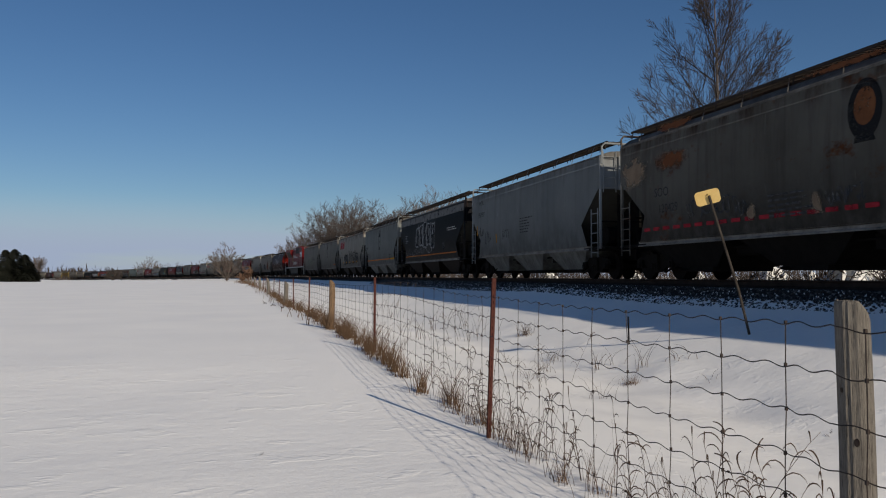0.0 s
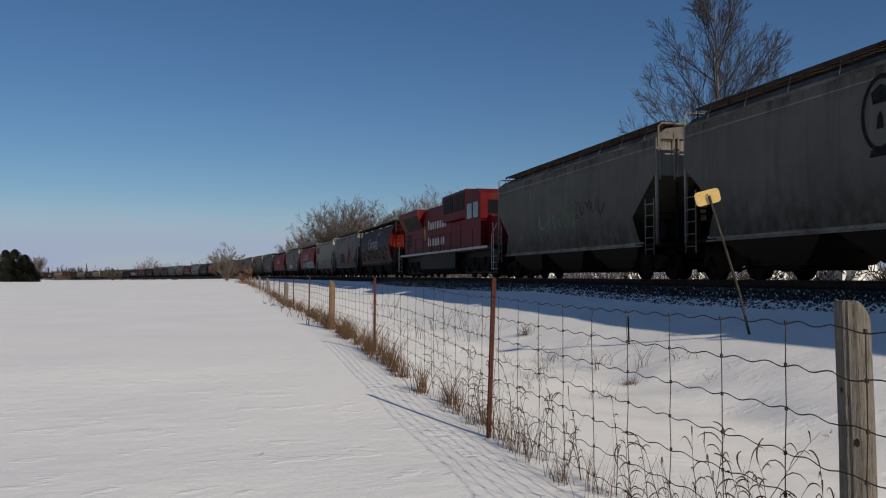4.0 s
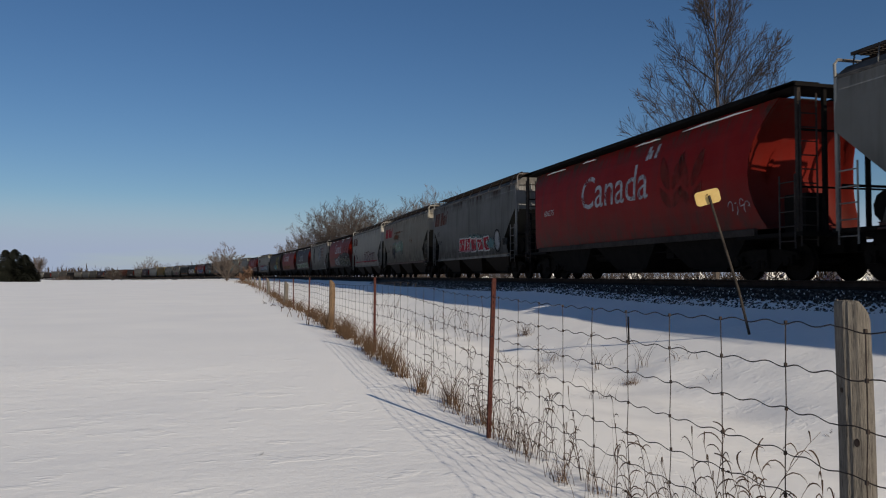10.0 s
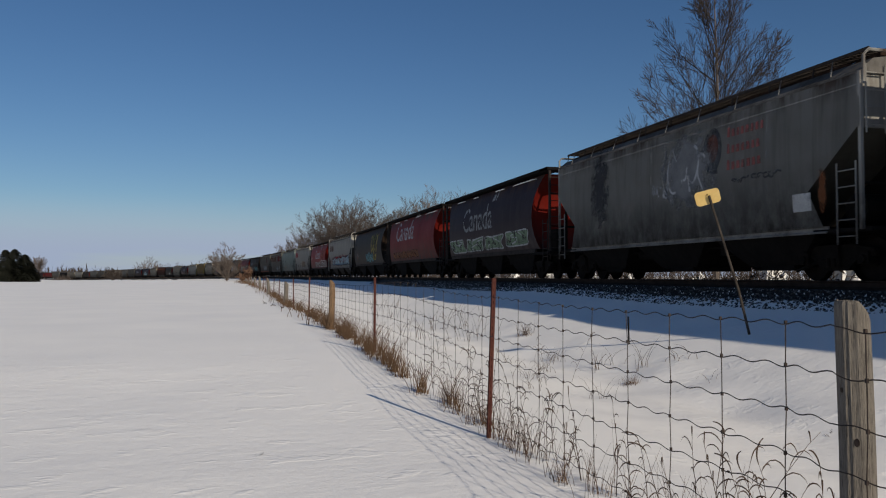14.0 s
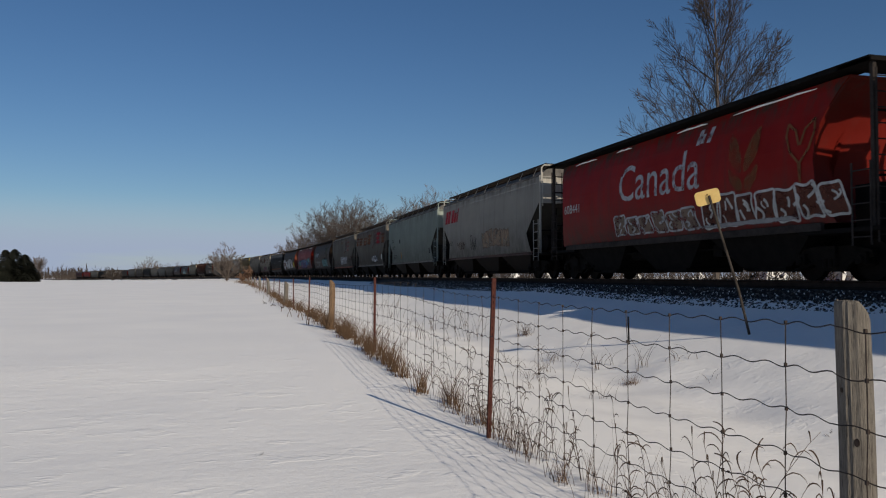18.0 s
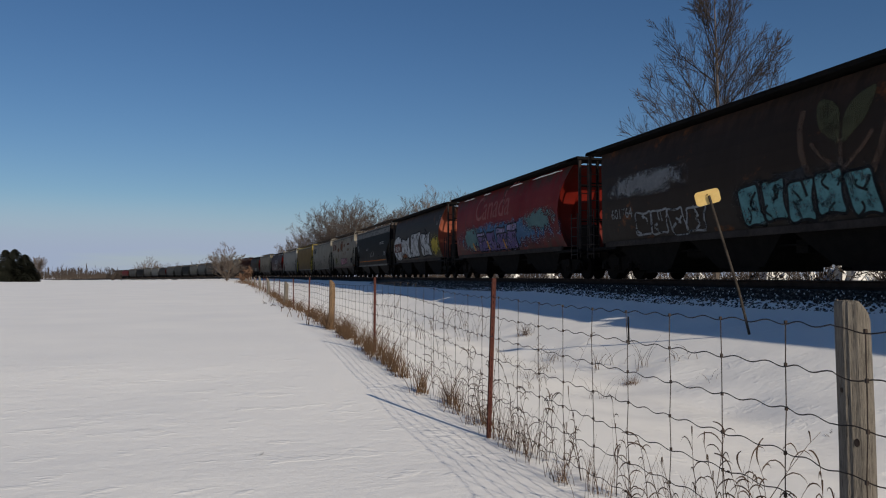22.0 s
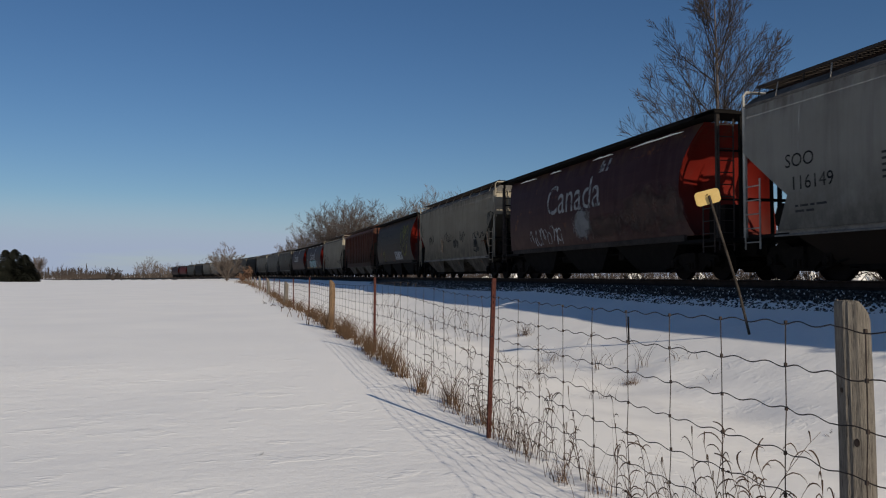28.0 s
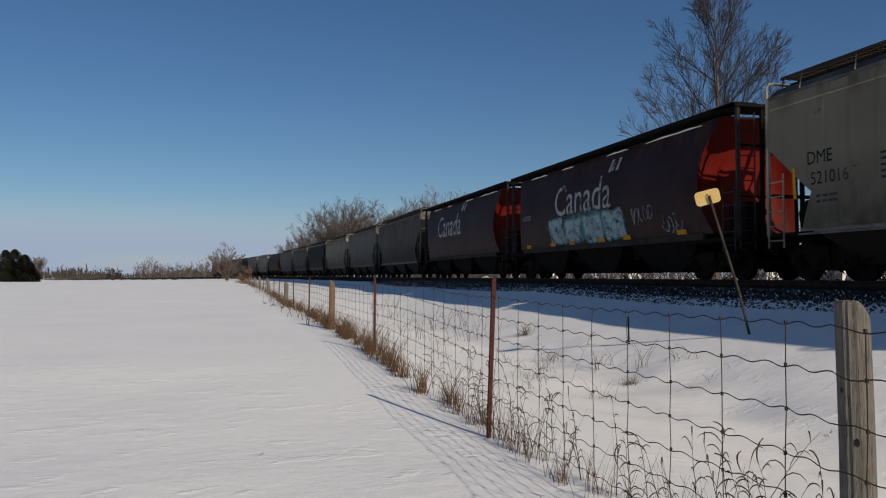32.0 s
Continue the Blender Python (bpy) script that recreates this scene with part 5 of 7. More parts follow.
    s.words("SOO", "dimgrey", 2.69, 2.56, 0.34)
    s.words("124495", "dimgrey", 2.74, 2.04, 0.34)
    s.letters(4.67, 1.59, 2.87, 1.09, 4, "darkgrey", "black", 41)
    s.patch("red", 9.69, 1.5, 1.6, 1.0, 42)
    s.patch("rust", 10.13, 1.61, 1.43, 1.40, 43)
    s.lines("dimgrey", 7.54, 2.02, 4, 0.9, seed=3)
    s.lines("dimgrey", 12.45, 1.82, 4, 1.0, seed=5)
    for p, z, w, h in ((13.09, 2.61, 0.09, 1.25), (14.56, 2.42, 0.10, 1.76), (10.36, 2.97, 0.11, 1.22)):
        s.patch("darkgrey", p, z, 0.14, h, 44, "dent_streak")
    bm = bmesh.new()
    bar(bm, 0, 0.5, 0, 0.4)
    s.put("placard", bm, "black", 13.77, 1.57)
    s = join(8.52, slab_hopper("white covered hopper with a red railway mark and maroon sill", PAINT["white_a"], sill=PAINT["maroon_b"]))
    s.rail_logo("maroon", 0.45, 3.13, 0.76)
    s.words("SOO", "dimgrey", 1.10, 2.53, 0.33)
    s.words("115724", "dimgrey", 1.33, 2.01, 0.33)
    s.scrawl("dimgrey", 7.19, 1.38, 1.95, 0.24, 26, 0.04)
    s.scrawl("dimgrey", 7.35, 1.89, 3.50, 0.21, 27, 0.06, 9)
    bm = bmesh.new()
    bar(bm, 0, 1.2, 0, 0.13)
    s.put("reflector", bm, "amber", 7.6, 1.52)
    s = join(9.23, round_hopper("bright red round-sided hopper with country name and blue spray paint", PAINT["red"], PAINT["end_red"]))
    s.country("white", 2.91, 2.71, 1.02)
    s.leaf(10.05, 2.74, 0.68, "gold")
    s.letters(2.69, 1.38, 4.46, 0.89, 5, "silver", "black", 51)
    s.letters(7.03, 1.38, 5.25, 0.95, 5, "ice", "blue", 52, "teal")
    s.letters(11.63, 1.39, 2.13, 0.76, 3, "grey", "silver", 53)
    s.words("606503", "white", 1.45, 2.58, 0.33)
    s.scrawl("silver", 0.78, 1.47, 0.91, 0.43, 54, 0.03, 5)
    s = join(10.07, slab_hopper("weathered grey covered hopper with brown emblem and pink spray paint", PAINT["grey_mid"], sill=PAINT["red_b"], under=UNDER))
    s.emblem(10.45, 3.43, 0.67, "darkgrey", "brown")
    s.railway_lines("fadedred", 11.14, 3.61, 0.41)
    s.patch("silver", 4.58, 1.38, 4.75, 0.68, 56)
    s.letters(4.94, 1.38, 4.21, 0.69, 5, "white", "pink", 57)
    bm = bmesh.new()
    bar(bm, 0, 0.5, 0, 0.5)
    s.put("placard", bm, "white", 13.59, 1.57)
    s.patch("yellow", 14.33, 1.42, 0.37, 0.53, 58)
    s.patch("silver", 15.34, 2.59, 0.56, 0.35, 59)
    s.patch("rust", 7.83, 4.41, 4.07, 0.12, 60)
    s = join(10.84, round_hopper("bright red round-sided hopper with a faded white country name", PAINT["red"], PAINT["end_red"]))
    s.country("white", 3.70, 2.68, 1.02)
    s.leaf(10.53, 2.60, 1.07, "ghost")
    s.leaf(11.47, 2.57, 1.04, "ghost")
    s.words("606275", "white", 1.40, 2.57, 0.27)
    s.scrawl("silver", 13.04, 1.68, 0.85, 0.41, 61, 0.03, 4)
    s = join(11.65, slab_hopper("white covered hopper with large red and teal spray paint", PAINT["white_dirty"]))
    s.rail_logo("maroon", 0.52, 3.15, 0.72)
    s.words("SOO", "dimgrey", 1.03, 2.52, 0.34)
    s.words("115049", "dimgrey", 1.19, 2.00, 0.31)
    s.letters(6.17, 1.41, 5.66, 0.73, 5, "red", "white", 64, "teal", 0.1)
    s.patch("teal", 11.35, 1.38, 1.28, 0.52, 65)
    s.patch("pink", 6.08, 1.38, 3.22, 0.12, 66)
    s.oval("black", 13.08, 1.80, 0.50, 0.52, 0.08, "graffiti_ring")
    s.oval("grey", 13.08, 1.80, 0.40, 0.42, 0.0, "graffiti_ring")
    bm = bmesh.new()
    bar(bm, 0, 0.7, 0, 0.3)
    s.put("placard", bm, "black", 13.89, 1.57)
    s = join(12.40, slab_hopper("off-white covered hopper with rust and grey-green overpainted patches", PAINT["white_b"], sill=PAINT["maroon_b"]))
    s.rail_logo("red", 0.95, 3.17, 0.68)
    s.patch("rust", 4.63, 2.90, 1.71, 0.37, 71)
    s.patch("rust", 4.79, 3.38, 2.51, 0.12, 76)
    s.patch("green", 7.00, 1.85, 0.93, 0.91, 72)
    s.letters(3.99, 1.95, 3.01, 0.73, 4, "green", "grey", 73)
    s.patch("darkgrey", 3.89, 1.38, 1.18, 1.01, 74)
    s.oval("tan", 4.69, 1.89, 0.55, 0.62, 0.06, "graffiti_ring")
    s.words("115514", "dimgrey", 1.69, 1.97, 0.33)
    s = join(13.17, slab_hopper("white covered hopper with a maroon railway mark and purple line graffiti", PAINT["white_a"]))
    s.rail_logo("maroon", 0.43, 3.15, 0.70)
    s.words("SOO", "dimgrey", 1.61, 2.50, 0.38)
    s.words("115784", "dimgrey", 1.74, 2.00, 0.34)
    s.letters(7.17, 1.40, 5.64, 0.89, 6, "", "maroon", 77)
    s.scrawl("purple", 7.2, 1.42, 5.4, 1.0, 79, 0.07, 9)
    s.patch("darkgrey", 2.95, 1.75, 0.39, 0.24, 78)
    bm = bmesh.new()
    bar(bm, 0, 11.8, 0, 0.07)
    s.put("stripe", bm, "red", 2.0, 1.45)
    s = join(13.93, round_hopper("red round-sided hopper with country name, gold leaves and grey-olive spray paint", PAINT["red_b"], PAINT["end_red"]))
    s.country("white", 3.53, 2.96, 0.99)
    s.leaf(11.15, 2.86, 0.79, "gold")
    s.leaf(12.69, 2.91, 0.76, "ghost")
    s.letters(4.48, 1.38, 3.80, 1.01, 6, "grey", "black", 81)
    s.scrawl("black", 4.4, 1.4, 4.0, 1.1, 84, 0.04, 10)
    s.letters(8.14, 1.38, 6.24, 1.15, 7, "olivedim", "darkgrey", 82, "dimgrey")
    s.scrawl("grey", 8.2, 1.45, 6.0, 1.0, 85, 0.035, 12)
    s = join(14.74, slab_hopper("weathered grey covered hopper with dark emblem, red lettering and pale scrawls", PAINT["grey_mid"], under=UNDER))
    s.emblem(10.51, 3.40, 0.60, "darkgrey", "maroon")
    s.railway_lines("fadedred", 11.18, 3.64, 0.42)
    s.patch("darkgrey", 3.21, 2.15, 1.03, 1.91, 83)
    s.patch("grey", 8.29, 2.29, 2.03, 1.49, 84)
    s.scrawl("silver", 8.35, 2.31, 1.90, 1.41, 86, 0.09, 5)
    s.scrawl("silver", 7.24, 2.41, 1.11, 0.42, 85)
    s.scrawl("darkgrey", 11.34, 2.43, 1.95, 0.14, 89, 0.05)
    s.patch("rust", 14.45, 1.53, 0.31, 0.75, 90)
    bm = bmesh.new()
    bar(bm, 0, 0.6, 0, 0.4)
    s.put("placard", bm, "white", 13.66, 1.53)
    s = join(15.50, round_hopper("dark purple round-sided hopper with green-white spray blocks and country name", PAINT["purple"], PAINT["end_red"]))
    s.country("grey", 2.33, 2.66, 1.14)
    s.letters(0.39, 1.48, 13.02, 0.74, 4, "green", "silver", 87)
    s = join(16.26, round_hopper("red round-sided hopper with a small white country name", PAINT["red_b"], PAINT["end_red"]))
    s.country("white", 1.75, 2.94, 1.25)
    s.letters(1.5, 1.5, 8.0, 0.5, 12, "rust", "maroon", 88)
    s = join(17.09, round_hopper("dark brown round-sided hopper with a big yellow leaf", PAINT["brown"], PAINT["brown"], False))
    s.tulip(10.6, 2.25, 1.85, "yellow", "olive")
    s.letters(6.6, 1.45, 3.4, 0.9, 5, "teal", "darkgrey", 91)
    s.words("601752", "grey", 1.66, 2.08, 0.29)
    s.patch("brown", 0.95, 2.9, 0.5, 0.5, 7)
    s = join(17.92, slab_hopper("white covered hopper with pale blue and orange spray letters", PAINT["white_a"]))
    s.rail_logo("maroon", 1.27, 3.10, 0.64)
    s.patch("red", 3.26, 1.38, 11.25, 0.89, 92)
    s.letters(3.26, 1.38, 5.29, 0.99, 4, "ice", "black", 93, "red")
    s.letters(8.84, 1.38, 5.67, 0.96, 5, "ice", "black", 94, "red", 0.05)
    s.patch("blue", 2.19, 1.38, 12.33, 0.12, 95)
    s = join(18.74, round_hopper("red round-sided hopper with white country name, gold leaves and pale outlines", PAINT["red"], PAINT["end_red"]))
    s.country("white", 3.95, 2.69, 1.03)
    s.leaf(11.43, 2.69, 1.07, "gold")
    s.leaf_outline(13.44, 2.71, 0.94, "rust", 0.07)
    s.words("608441", "white", 0.62, 2.50, 0.41)
    s.letters(4.51, 1.47, 4.84, 0.62, 6, "brown", "silver", 96)
    s.letters(9.59, 1.42, 5.14, 0.80, 7, "maroon", "white", 97)
    s.patch("silver", 9.71, 1.38, 4.52, 0.13, 98)
    s = join(19.52, slab_hopper("white covered hopper with red railway mark and wide brown spray letters", PAINT["white_a"], sill=PAINT["maroon_b"]))
    s.rail_logo("red", 0.59, 3.15, 0.68)
    s.letters(7.81, 1.52, 4.12, 0.84, 7, "tan", "brown", 101)
    s.scrawl("maroon", 3.19, 1.55, 1.59, 0.43, 102, 0.06)
    s.scrawl("black", 5.81, 1.38, 1.23, 0.86, 103, 0.06, 4)
    s.words("115131", "dimgrey", 1.33, 1.86, 0.29)
    s = join(20.29, slab_hopper("pale teal covered hopper with black reporting marks", PAINT["teal"]))
    s.words("SOO", "black", 1.52, 2.70, 0.34)
    s.words("116735", "black", 1.60, 2.17, 0.34)
    s.lines("dimgrey", 2.03, 1.67, 3, 1.6, seed=10)
    bm = bmesh.new()
    bar(bm, 0, 0.35, 0, 0.3)
    s.put("placard", bm, "dimgrey", 4.33, 2.57)
    bm = bmesh.new()
    poly(bm, [(0, 0.5), (0.16, 0.5), (0.3, 0), (0.14, 0)])
    s.put("reflector", bm, "amber", 4.77, 1.40)
    bm = bmesh.new()
    bar(bm, 0, 0.3, 0, 0.35)
    s.put("placard", bm, "darkgrey", 13.56, 1.58)
    s = join(21.07, slab_hopper("weathered grey covered hopper with rust-orange blotches and dark emblem", PAINT["grey_b"], under=UNDER))
    for k, (p, z, w, h) in enumerate(((-0.08, 3.14, 1.76, 0.82), (2.24, 3.13, 1.69, 0.76), (4.78, 3.06, 1.69, 0.77), (7.11, 3.07, 1.67, 0.95), (11.35, 2.99, 1.97, 1.07), (13.95, 2.97, 1.67, 0.90))):
        for q, f in ((0.62, 1.0), (0.28, 0.85), (-0.05, 0.9)):
            s.patch("red" if k == 4 else "rust", p + 0.1 * q, z + h * q, w * f, h * 0.26, 110 + k)
    s.emblem(10.37, 3.44, 0.62, "darkgrey", "maroon")
    s.letters(9.15, 1.38, 2.89, 0.55, 4, "silver", "black", 118)
    bm = bmesh.new()
    bar(bm, 0, 0.5, 0, 0.4)
    s.put("placard", bm, "white", 13.76, 1.56)
    s = join(21.83, slab_hopper("grey covered hopper with brown emblem, red lettering and an orange-red sill", PAINT["grey_b"], sill=PAINT["end_orange"], under=UNDER))
    s.emblem(10.40, 3.41, 0.65, "darkgrey", "maroon")
    s.railway_lines("fadedred", 11.15, 3.66, 0.42)
    s.letters(6.66, 1.48, 4.47, 0.77, 6, "grey", "silver", 121)
    s.scrawl("black", 11.51, 1.47, 1.54, 0.67, 122, 0.06, 5)
    s.scrawl("black", 13.05, 1.67, 1.63, 0.68, 124, 0.06, 5)
    s.patch("tan", 7.02, 3.68, 0.98, 0.25, 123)
    s = join(22.59, round_hopper("dark brown round-sided hopper with pale leaf outline and teal paint", PAINT["brown"], PAINT["brown"], False))
    s.tulip(11.36, 2.35, 1.75, "leafbrown", "olivedim")
    s.words("601764", "grey", 1.10, 2.03, 0.41)
    s.letters(2.60, 1.38, 3.81, 0.80, 4, "", "grey", 124)
    s.letters(7.9, 1.38, 4.4, 1.05, 5, "teal", "black", 125, "darkgrey")
    s.patch("grey", 1.6, 2.75, 3.4, 0.6, 126)
    s = join(23.37, round_hopper("dark red round-sided hopper covered in blue and purple spray paint", PAINT["red_b"], PAINT["end_red"]))
    s.country("fadedred", 2.65, 3.14, 1.10)
    s.patch("blue", 2.6, 1.5, 9.6, 1.1, 131)
    s.patch("teal", 2.02, 1.55, 2.04, 1.07, 132)
    s.letters(3.97, 1.38, 5.6, 1.15, 4, "lilac", "black", 134, lean=0.06)
    s.letters(3.97, 1.38, 5.6, 0.92, 4, "purple", "black", 133, lean=0.06)
    s.patch("purple", 3.88, 1.38, 5.57, 0.12, 134)
    s.patch("teal", 10.63, 2.17, 2.61, 0.72, 135)
    for p, z, w, h in ((3.25, 1.47, 0.34, 0.41), (5.46, 1.43, 0.31, 0.47), (7.74, 1.43, 0.26, 0.46)):
        bm = bmesh.new()
        poly(bm, [(0, h), (0.12, h), (0.28, 0), (0.16, 0)])
        s.put("reflector", bm, "amber", p, z)
    s = join(24.21, round_hopper("brown round-sided hopper with big silver spray letters and an olive end", PAINT["brown"], PAINT["end_orange"], False))
    s.oval("silver", 1.65, 2.25, 1.55, 0.92, 0.0, "graffiti_fill")
    s.oval("black", 1.65, 2.25, 1.6, 0.96, 0.08, "graffiti_outline")
    s.letters(2.6, 1.40, 9.3, 1.95, 3, "silver", "black", 141, lean=0.10)
    s.patch("yellow", 12.15, 1.45, 2.2, 1.16, 142)
    s.patch("rust", 3.0, 1.35, 1.6, 0.4, 143)
    bm = bmesh.new()
    bar(bm, 0, 2.65, 0, 0.66)
    s.put("number_ground", bm, "maroon", 0.35, 1.96)
    s.words("602784", "white", 0.69, 2.05, 0.46)
    s.scrawl("grey", 13.35, 3.24, 1.15, 0.66, 144, 0.06, 4)
    s = black_hopper(24.99)
    s.lines("white", 11.75, 2.97, 2, 2.0, seed=11)
    s.lines("grey", 5.33, 2.61, 2, 1.2, seed=12)
    s.scrawl("silver", 7.21, 1.87, 1.74, 0.45, 151, 0.05, 5)
    s.scrawl("silver", 13.03, 1.77, 1.00, 0.44, 153, 0.05, 4)
    s.scrawl("silver", -0.25, 3.23, 0.71, 0.73, 152, 0.06, 3)
    s.lines("grey", 0.93, 3.04, 5, 0.6, seed=6)
    bm = bmesh.new()
    bar(bm, 0, 0.4, 0, 0.4)
    s.put("placard", bm, "dimgrey", 10.87, 1.75)
    s = join(25.83, slab_hopper("rust-blotched white covered hopper with dark red mark and pink paint", PAINT["white_rust"], sill=PAINT["maroon_b"]))
    s.rail_logo("maroon", 0.80, 3.14, 0.68)
    s.patch("rust", 4.64, 2.87, 1.26, 0.42, 161)
    s.patch("rust", 6.77, 2.93, 1.52, 0.99, 162)
    s.patch("rust", 11.26, 3.48, 1.55, 0.18, 163)
    s.patch("tan", 11.26, 2.85, 1.43, 0.24, 164)
    s.patch("rust", 9.01, 3.33, 0.89, 0.30, 167)
    s.letters(7.20, 1.39, 4.31, 0.68, 5, "pink", "darkgrey", 165)
    s.words("SOO", "dimgrey", 1.22, 2.56, 0.31)
    s.patch("olive", 3.35, 1.52, 1.11, 0.70, 166)
    bm = bmesh.new()
    bar(bm, 0, 0.7, 0, 0.5)
    s.put("placard", bm, "black", 13.61, 1.53)
    s = join(26.61, slab_hopper("off-white covered hopper with a grey railway mark and small scrawls", PAINT["white_b"]))
    s.rail_logo("dimgrey", 0.53, 3.19, 0.67)
    s.scrawl("darkgrey", 3.17, 1.62, 5.53, 0.53, 171, 0.07)
    s.lines("dimgrey", 10.41, 2.25, 3, 1.5, seed=14)
    s = join(27.39, slab_hopper("tan yellow covered hopper", PAINT["tan"], gear=INK["yellow"]))
    s = join(28.18, slab_hopper("clean white covered hopper with black reporting marks", PAINT["white_a"]))
    s.words("SOO", "black", 1.52, 2.56, 0.38)
    s.words("116149", "black", 1.68, 2.04, 0.38)
    s.lines("dimgrey", 1.79, 1.65, 2, 1.0, seed=15)
    s.lines("dimgrey", 4.23, 2.49, 5, 1.2, seed=16)
    s.scrawl("darkgrey", 12.0, 1.8, 1.2, 0.8, 175, 0.06, 4)
    s = join(28.98, round_hopper("dark maroon round-sided hopper with country name and pale peeling lower paint", PAINT["maroon_b"], PAINT["end_red"]))
    s.country("grey", 3.56, 2.72, 1.02)
    for k, (p, z, w, h) in enumerate(((7.97, 1.38, 2.87, 0.76), (10.68, 1.38, 2.50, 1.33), (12.91, 1.38, 1.80, 1.22))):
        s.patch("brown", p, z, w, h, 176 + k)
    s.scrawl("silver", 2.75, 1.38, 3.07, 0.71, 181, 0.06)
    s.patch("grey", 7.06, 1.38, 1.11, 1.07, 182)
    s = join(29.79, slab_hopper("beige-grey covered hopper with many black graffiti tags", PAINT["beige"], under=PAINT["grey_b"]))
    for k, (p, z, w, h) in enumerate(((0.45, 2.66, 0.72, 0.96), (2.88, 2.14, 1.13, 0.48), (6.60, 2.13, 1.44, 0.47), (8.52, 1.66, 0.97, 0.54), (9.88, 2.05, 0.87, 0.56), (12.39, 2.03, 1.89, 0.35), (14.83, 2.39, 1.03, 0.94), (12.35, 1.38, 1.01, 0.21))):
        s.scrawl("black", p, z, w, h, 190 + k, 0.065, 7)
    s.patch("tan", 5.77, 1.46, 0.54, 0.83, 200)
    s.patch("tan", 14.68, 1.58, 0.31, 0.83, 201)
    s.scrawl("rust", 13.55, 1.63, 0.99, 0.28, 202, 0.05, 4)
    bm = bmesh.new()
    bar(bm, 0, 0.45, 0, 0.4)
    s.put("placard", bm, "black", 12.52, 1.62)
    s = join(30.57, round_hopper("dark brown round-sided hopper with yellow-green leaf and silver paint", PAINT["brown"], PAINT["end_red"], False))
    s.tulip(11.60, 2.30, 1.80, "olive", "olive")
    s.leaf(3.48, 1.53, 0.68, "olive")
    s.leaf(0.75, 2.95, 0.44, "gold")
    s.letters(7.91, 1.38, 2.80, 0.75, 4, "silver", "darkgrey", 205)
    s.patch("silver", 8.07, 1.38, 2.72, 0.12, 206)
    s.lines("dimgrey", 2.11, 3.39, 2, 1.2, 0.3, 0.07, 22)
    s.lines("dimgrey", 4.51, 3.38, 2, 2.0, 0.3, 0.07, 23)
    s = join(31.34, ribbed_hopper("rust-brown covered hopper with vertical side ribs", PAINT["ribbed"]))
    bm = bmesh.new()
    bar(bm, 0, 0.34, 0, 0.34)
    s.put("placard", bm, "dimgrey", 1.92, 2.61, extra=0.02)
    bm = bmesh.new()
    bar(bm, 0, 0.42, 0, 0.34)
    s.put("placard", bm, "dimgrey", 2.60, 2.64, extra=0.02)
    s = join(32.19, slab_hopper("beige-grey covered hopper with black reporting marks", PAINT["beige"]))
    s.words("DME", "black", 1.45, 2.54, 0.35)
    s.words("521016", "black", 1.55, 2.09, 0.34)
    s.lines("dimgrey", 1.71, 1.81, 2, 1.0, seed=31)
    s.lines("dimgrey", 3.59, 2.49, 5, 1.2, seed=32)
    s.lines("dimgrey", 13.36, 1.91, 4, 0.7, seed=33)
    bm = bmesh.new()
    bar(bm, 0, 0.10, 0, 0.7)
    s.put("reflector", bm, "amber", 0.97, 1.83)
    bm = bmesh.new()
    bar(bm, 0, 0.4, 0, 0.3)
    s.put("placard", bm, "black", 12.41, 1.65)
    s = join(32.94, round_hopper("dark maroon round-sided hopper with country name and pale teal paint", PAINT["maroon"], PAINT["end_red"]))
    s.country("white", 3.21, 2.61, 1.04)
    s.letters(3.46, 1.38, 6.23, 1.00, 4, "ice", "teal", 211, "teal")
    s.scrawl("grey", 10.18, 1.74, 1.28, 0.67, 212, 0.05, 5)
    s.scrawl("grey", 11.84, 1.42, 1.10, 0.55, 213, 0.05, 5)
    s.words("607285", "grey", 0.84, 2.52, 0.27)
    for p in (0.8, 3.4, 5.2, 7.6, 9.4, 12.6):
        bm = bmesh.new()
        bar(bm, 0, 0.5, 0, 0.14)
        s.put("reflector", bm, "amber", p, 1.32)
    s = join(33.73, round_hopper("dark maroon round-sided hopper with white country name", PAINT["maroon"], PAINT["end_red"]))
    s.country("white", 2.05, 2.64, 1.13)
    tail = (("grey_b", "slab"), ("grey_a", "slab"), ("white_b", "slab"), ("black", "slab"), ("grey_b", "slab"), ("grey_a", "slab"), ("brown", "round"), ("white_a", "slab"),
            ("white_b", "slab"), ("black", "slab"), ("grey_a", "slab"), ("red_b", "round"), ("maroon_b", "round"))
    names = {"grey_b": "weathered grey", "grey_a": "light grey", "white_b": "off-white", "black": "black-blue", "brown": "dark brown", "white_a": "white", "red_b": "faded red", "maroon_b": "maroon"}
    for i, (colour, kind) in enumerate(tail):
        if kind == "slab":
            join(34.50 + i * 0.785, slab_hopper(names[colour] + " covered hopper near the tail of the train", PAINT[colour]))
        else:
            join(34.50 + i * 0.785, round_hopper(names[colour] + " round-sided hopper near the tail of the train", PAINT[colour], PAINT["end_red"]))


build_train()


# ---- fence ----
FENCE_X = 2.15
WIRES = (1.21, 1.04, 0.865, 0.69, 0.52, 0.35, 0.17)


def fence_ground(y):
    return ground_z(FENCE_X, y)


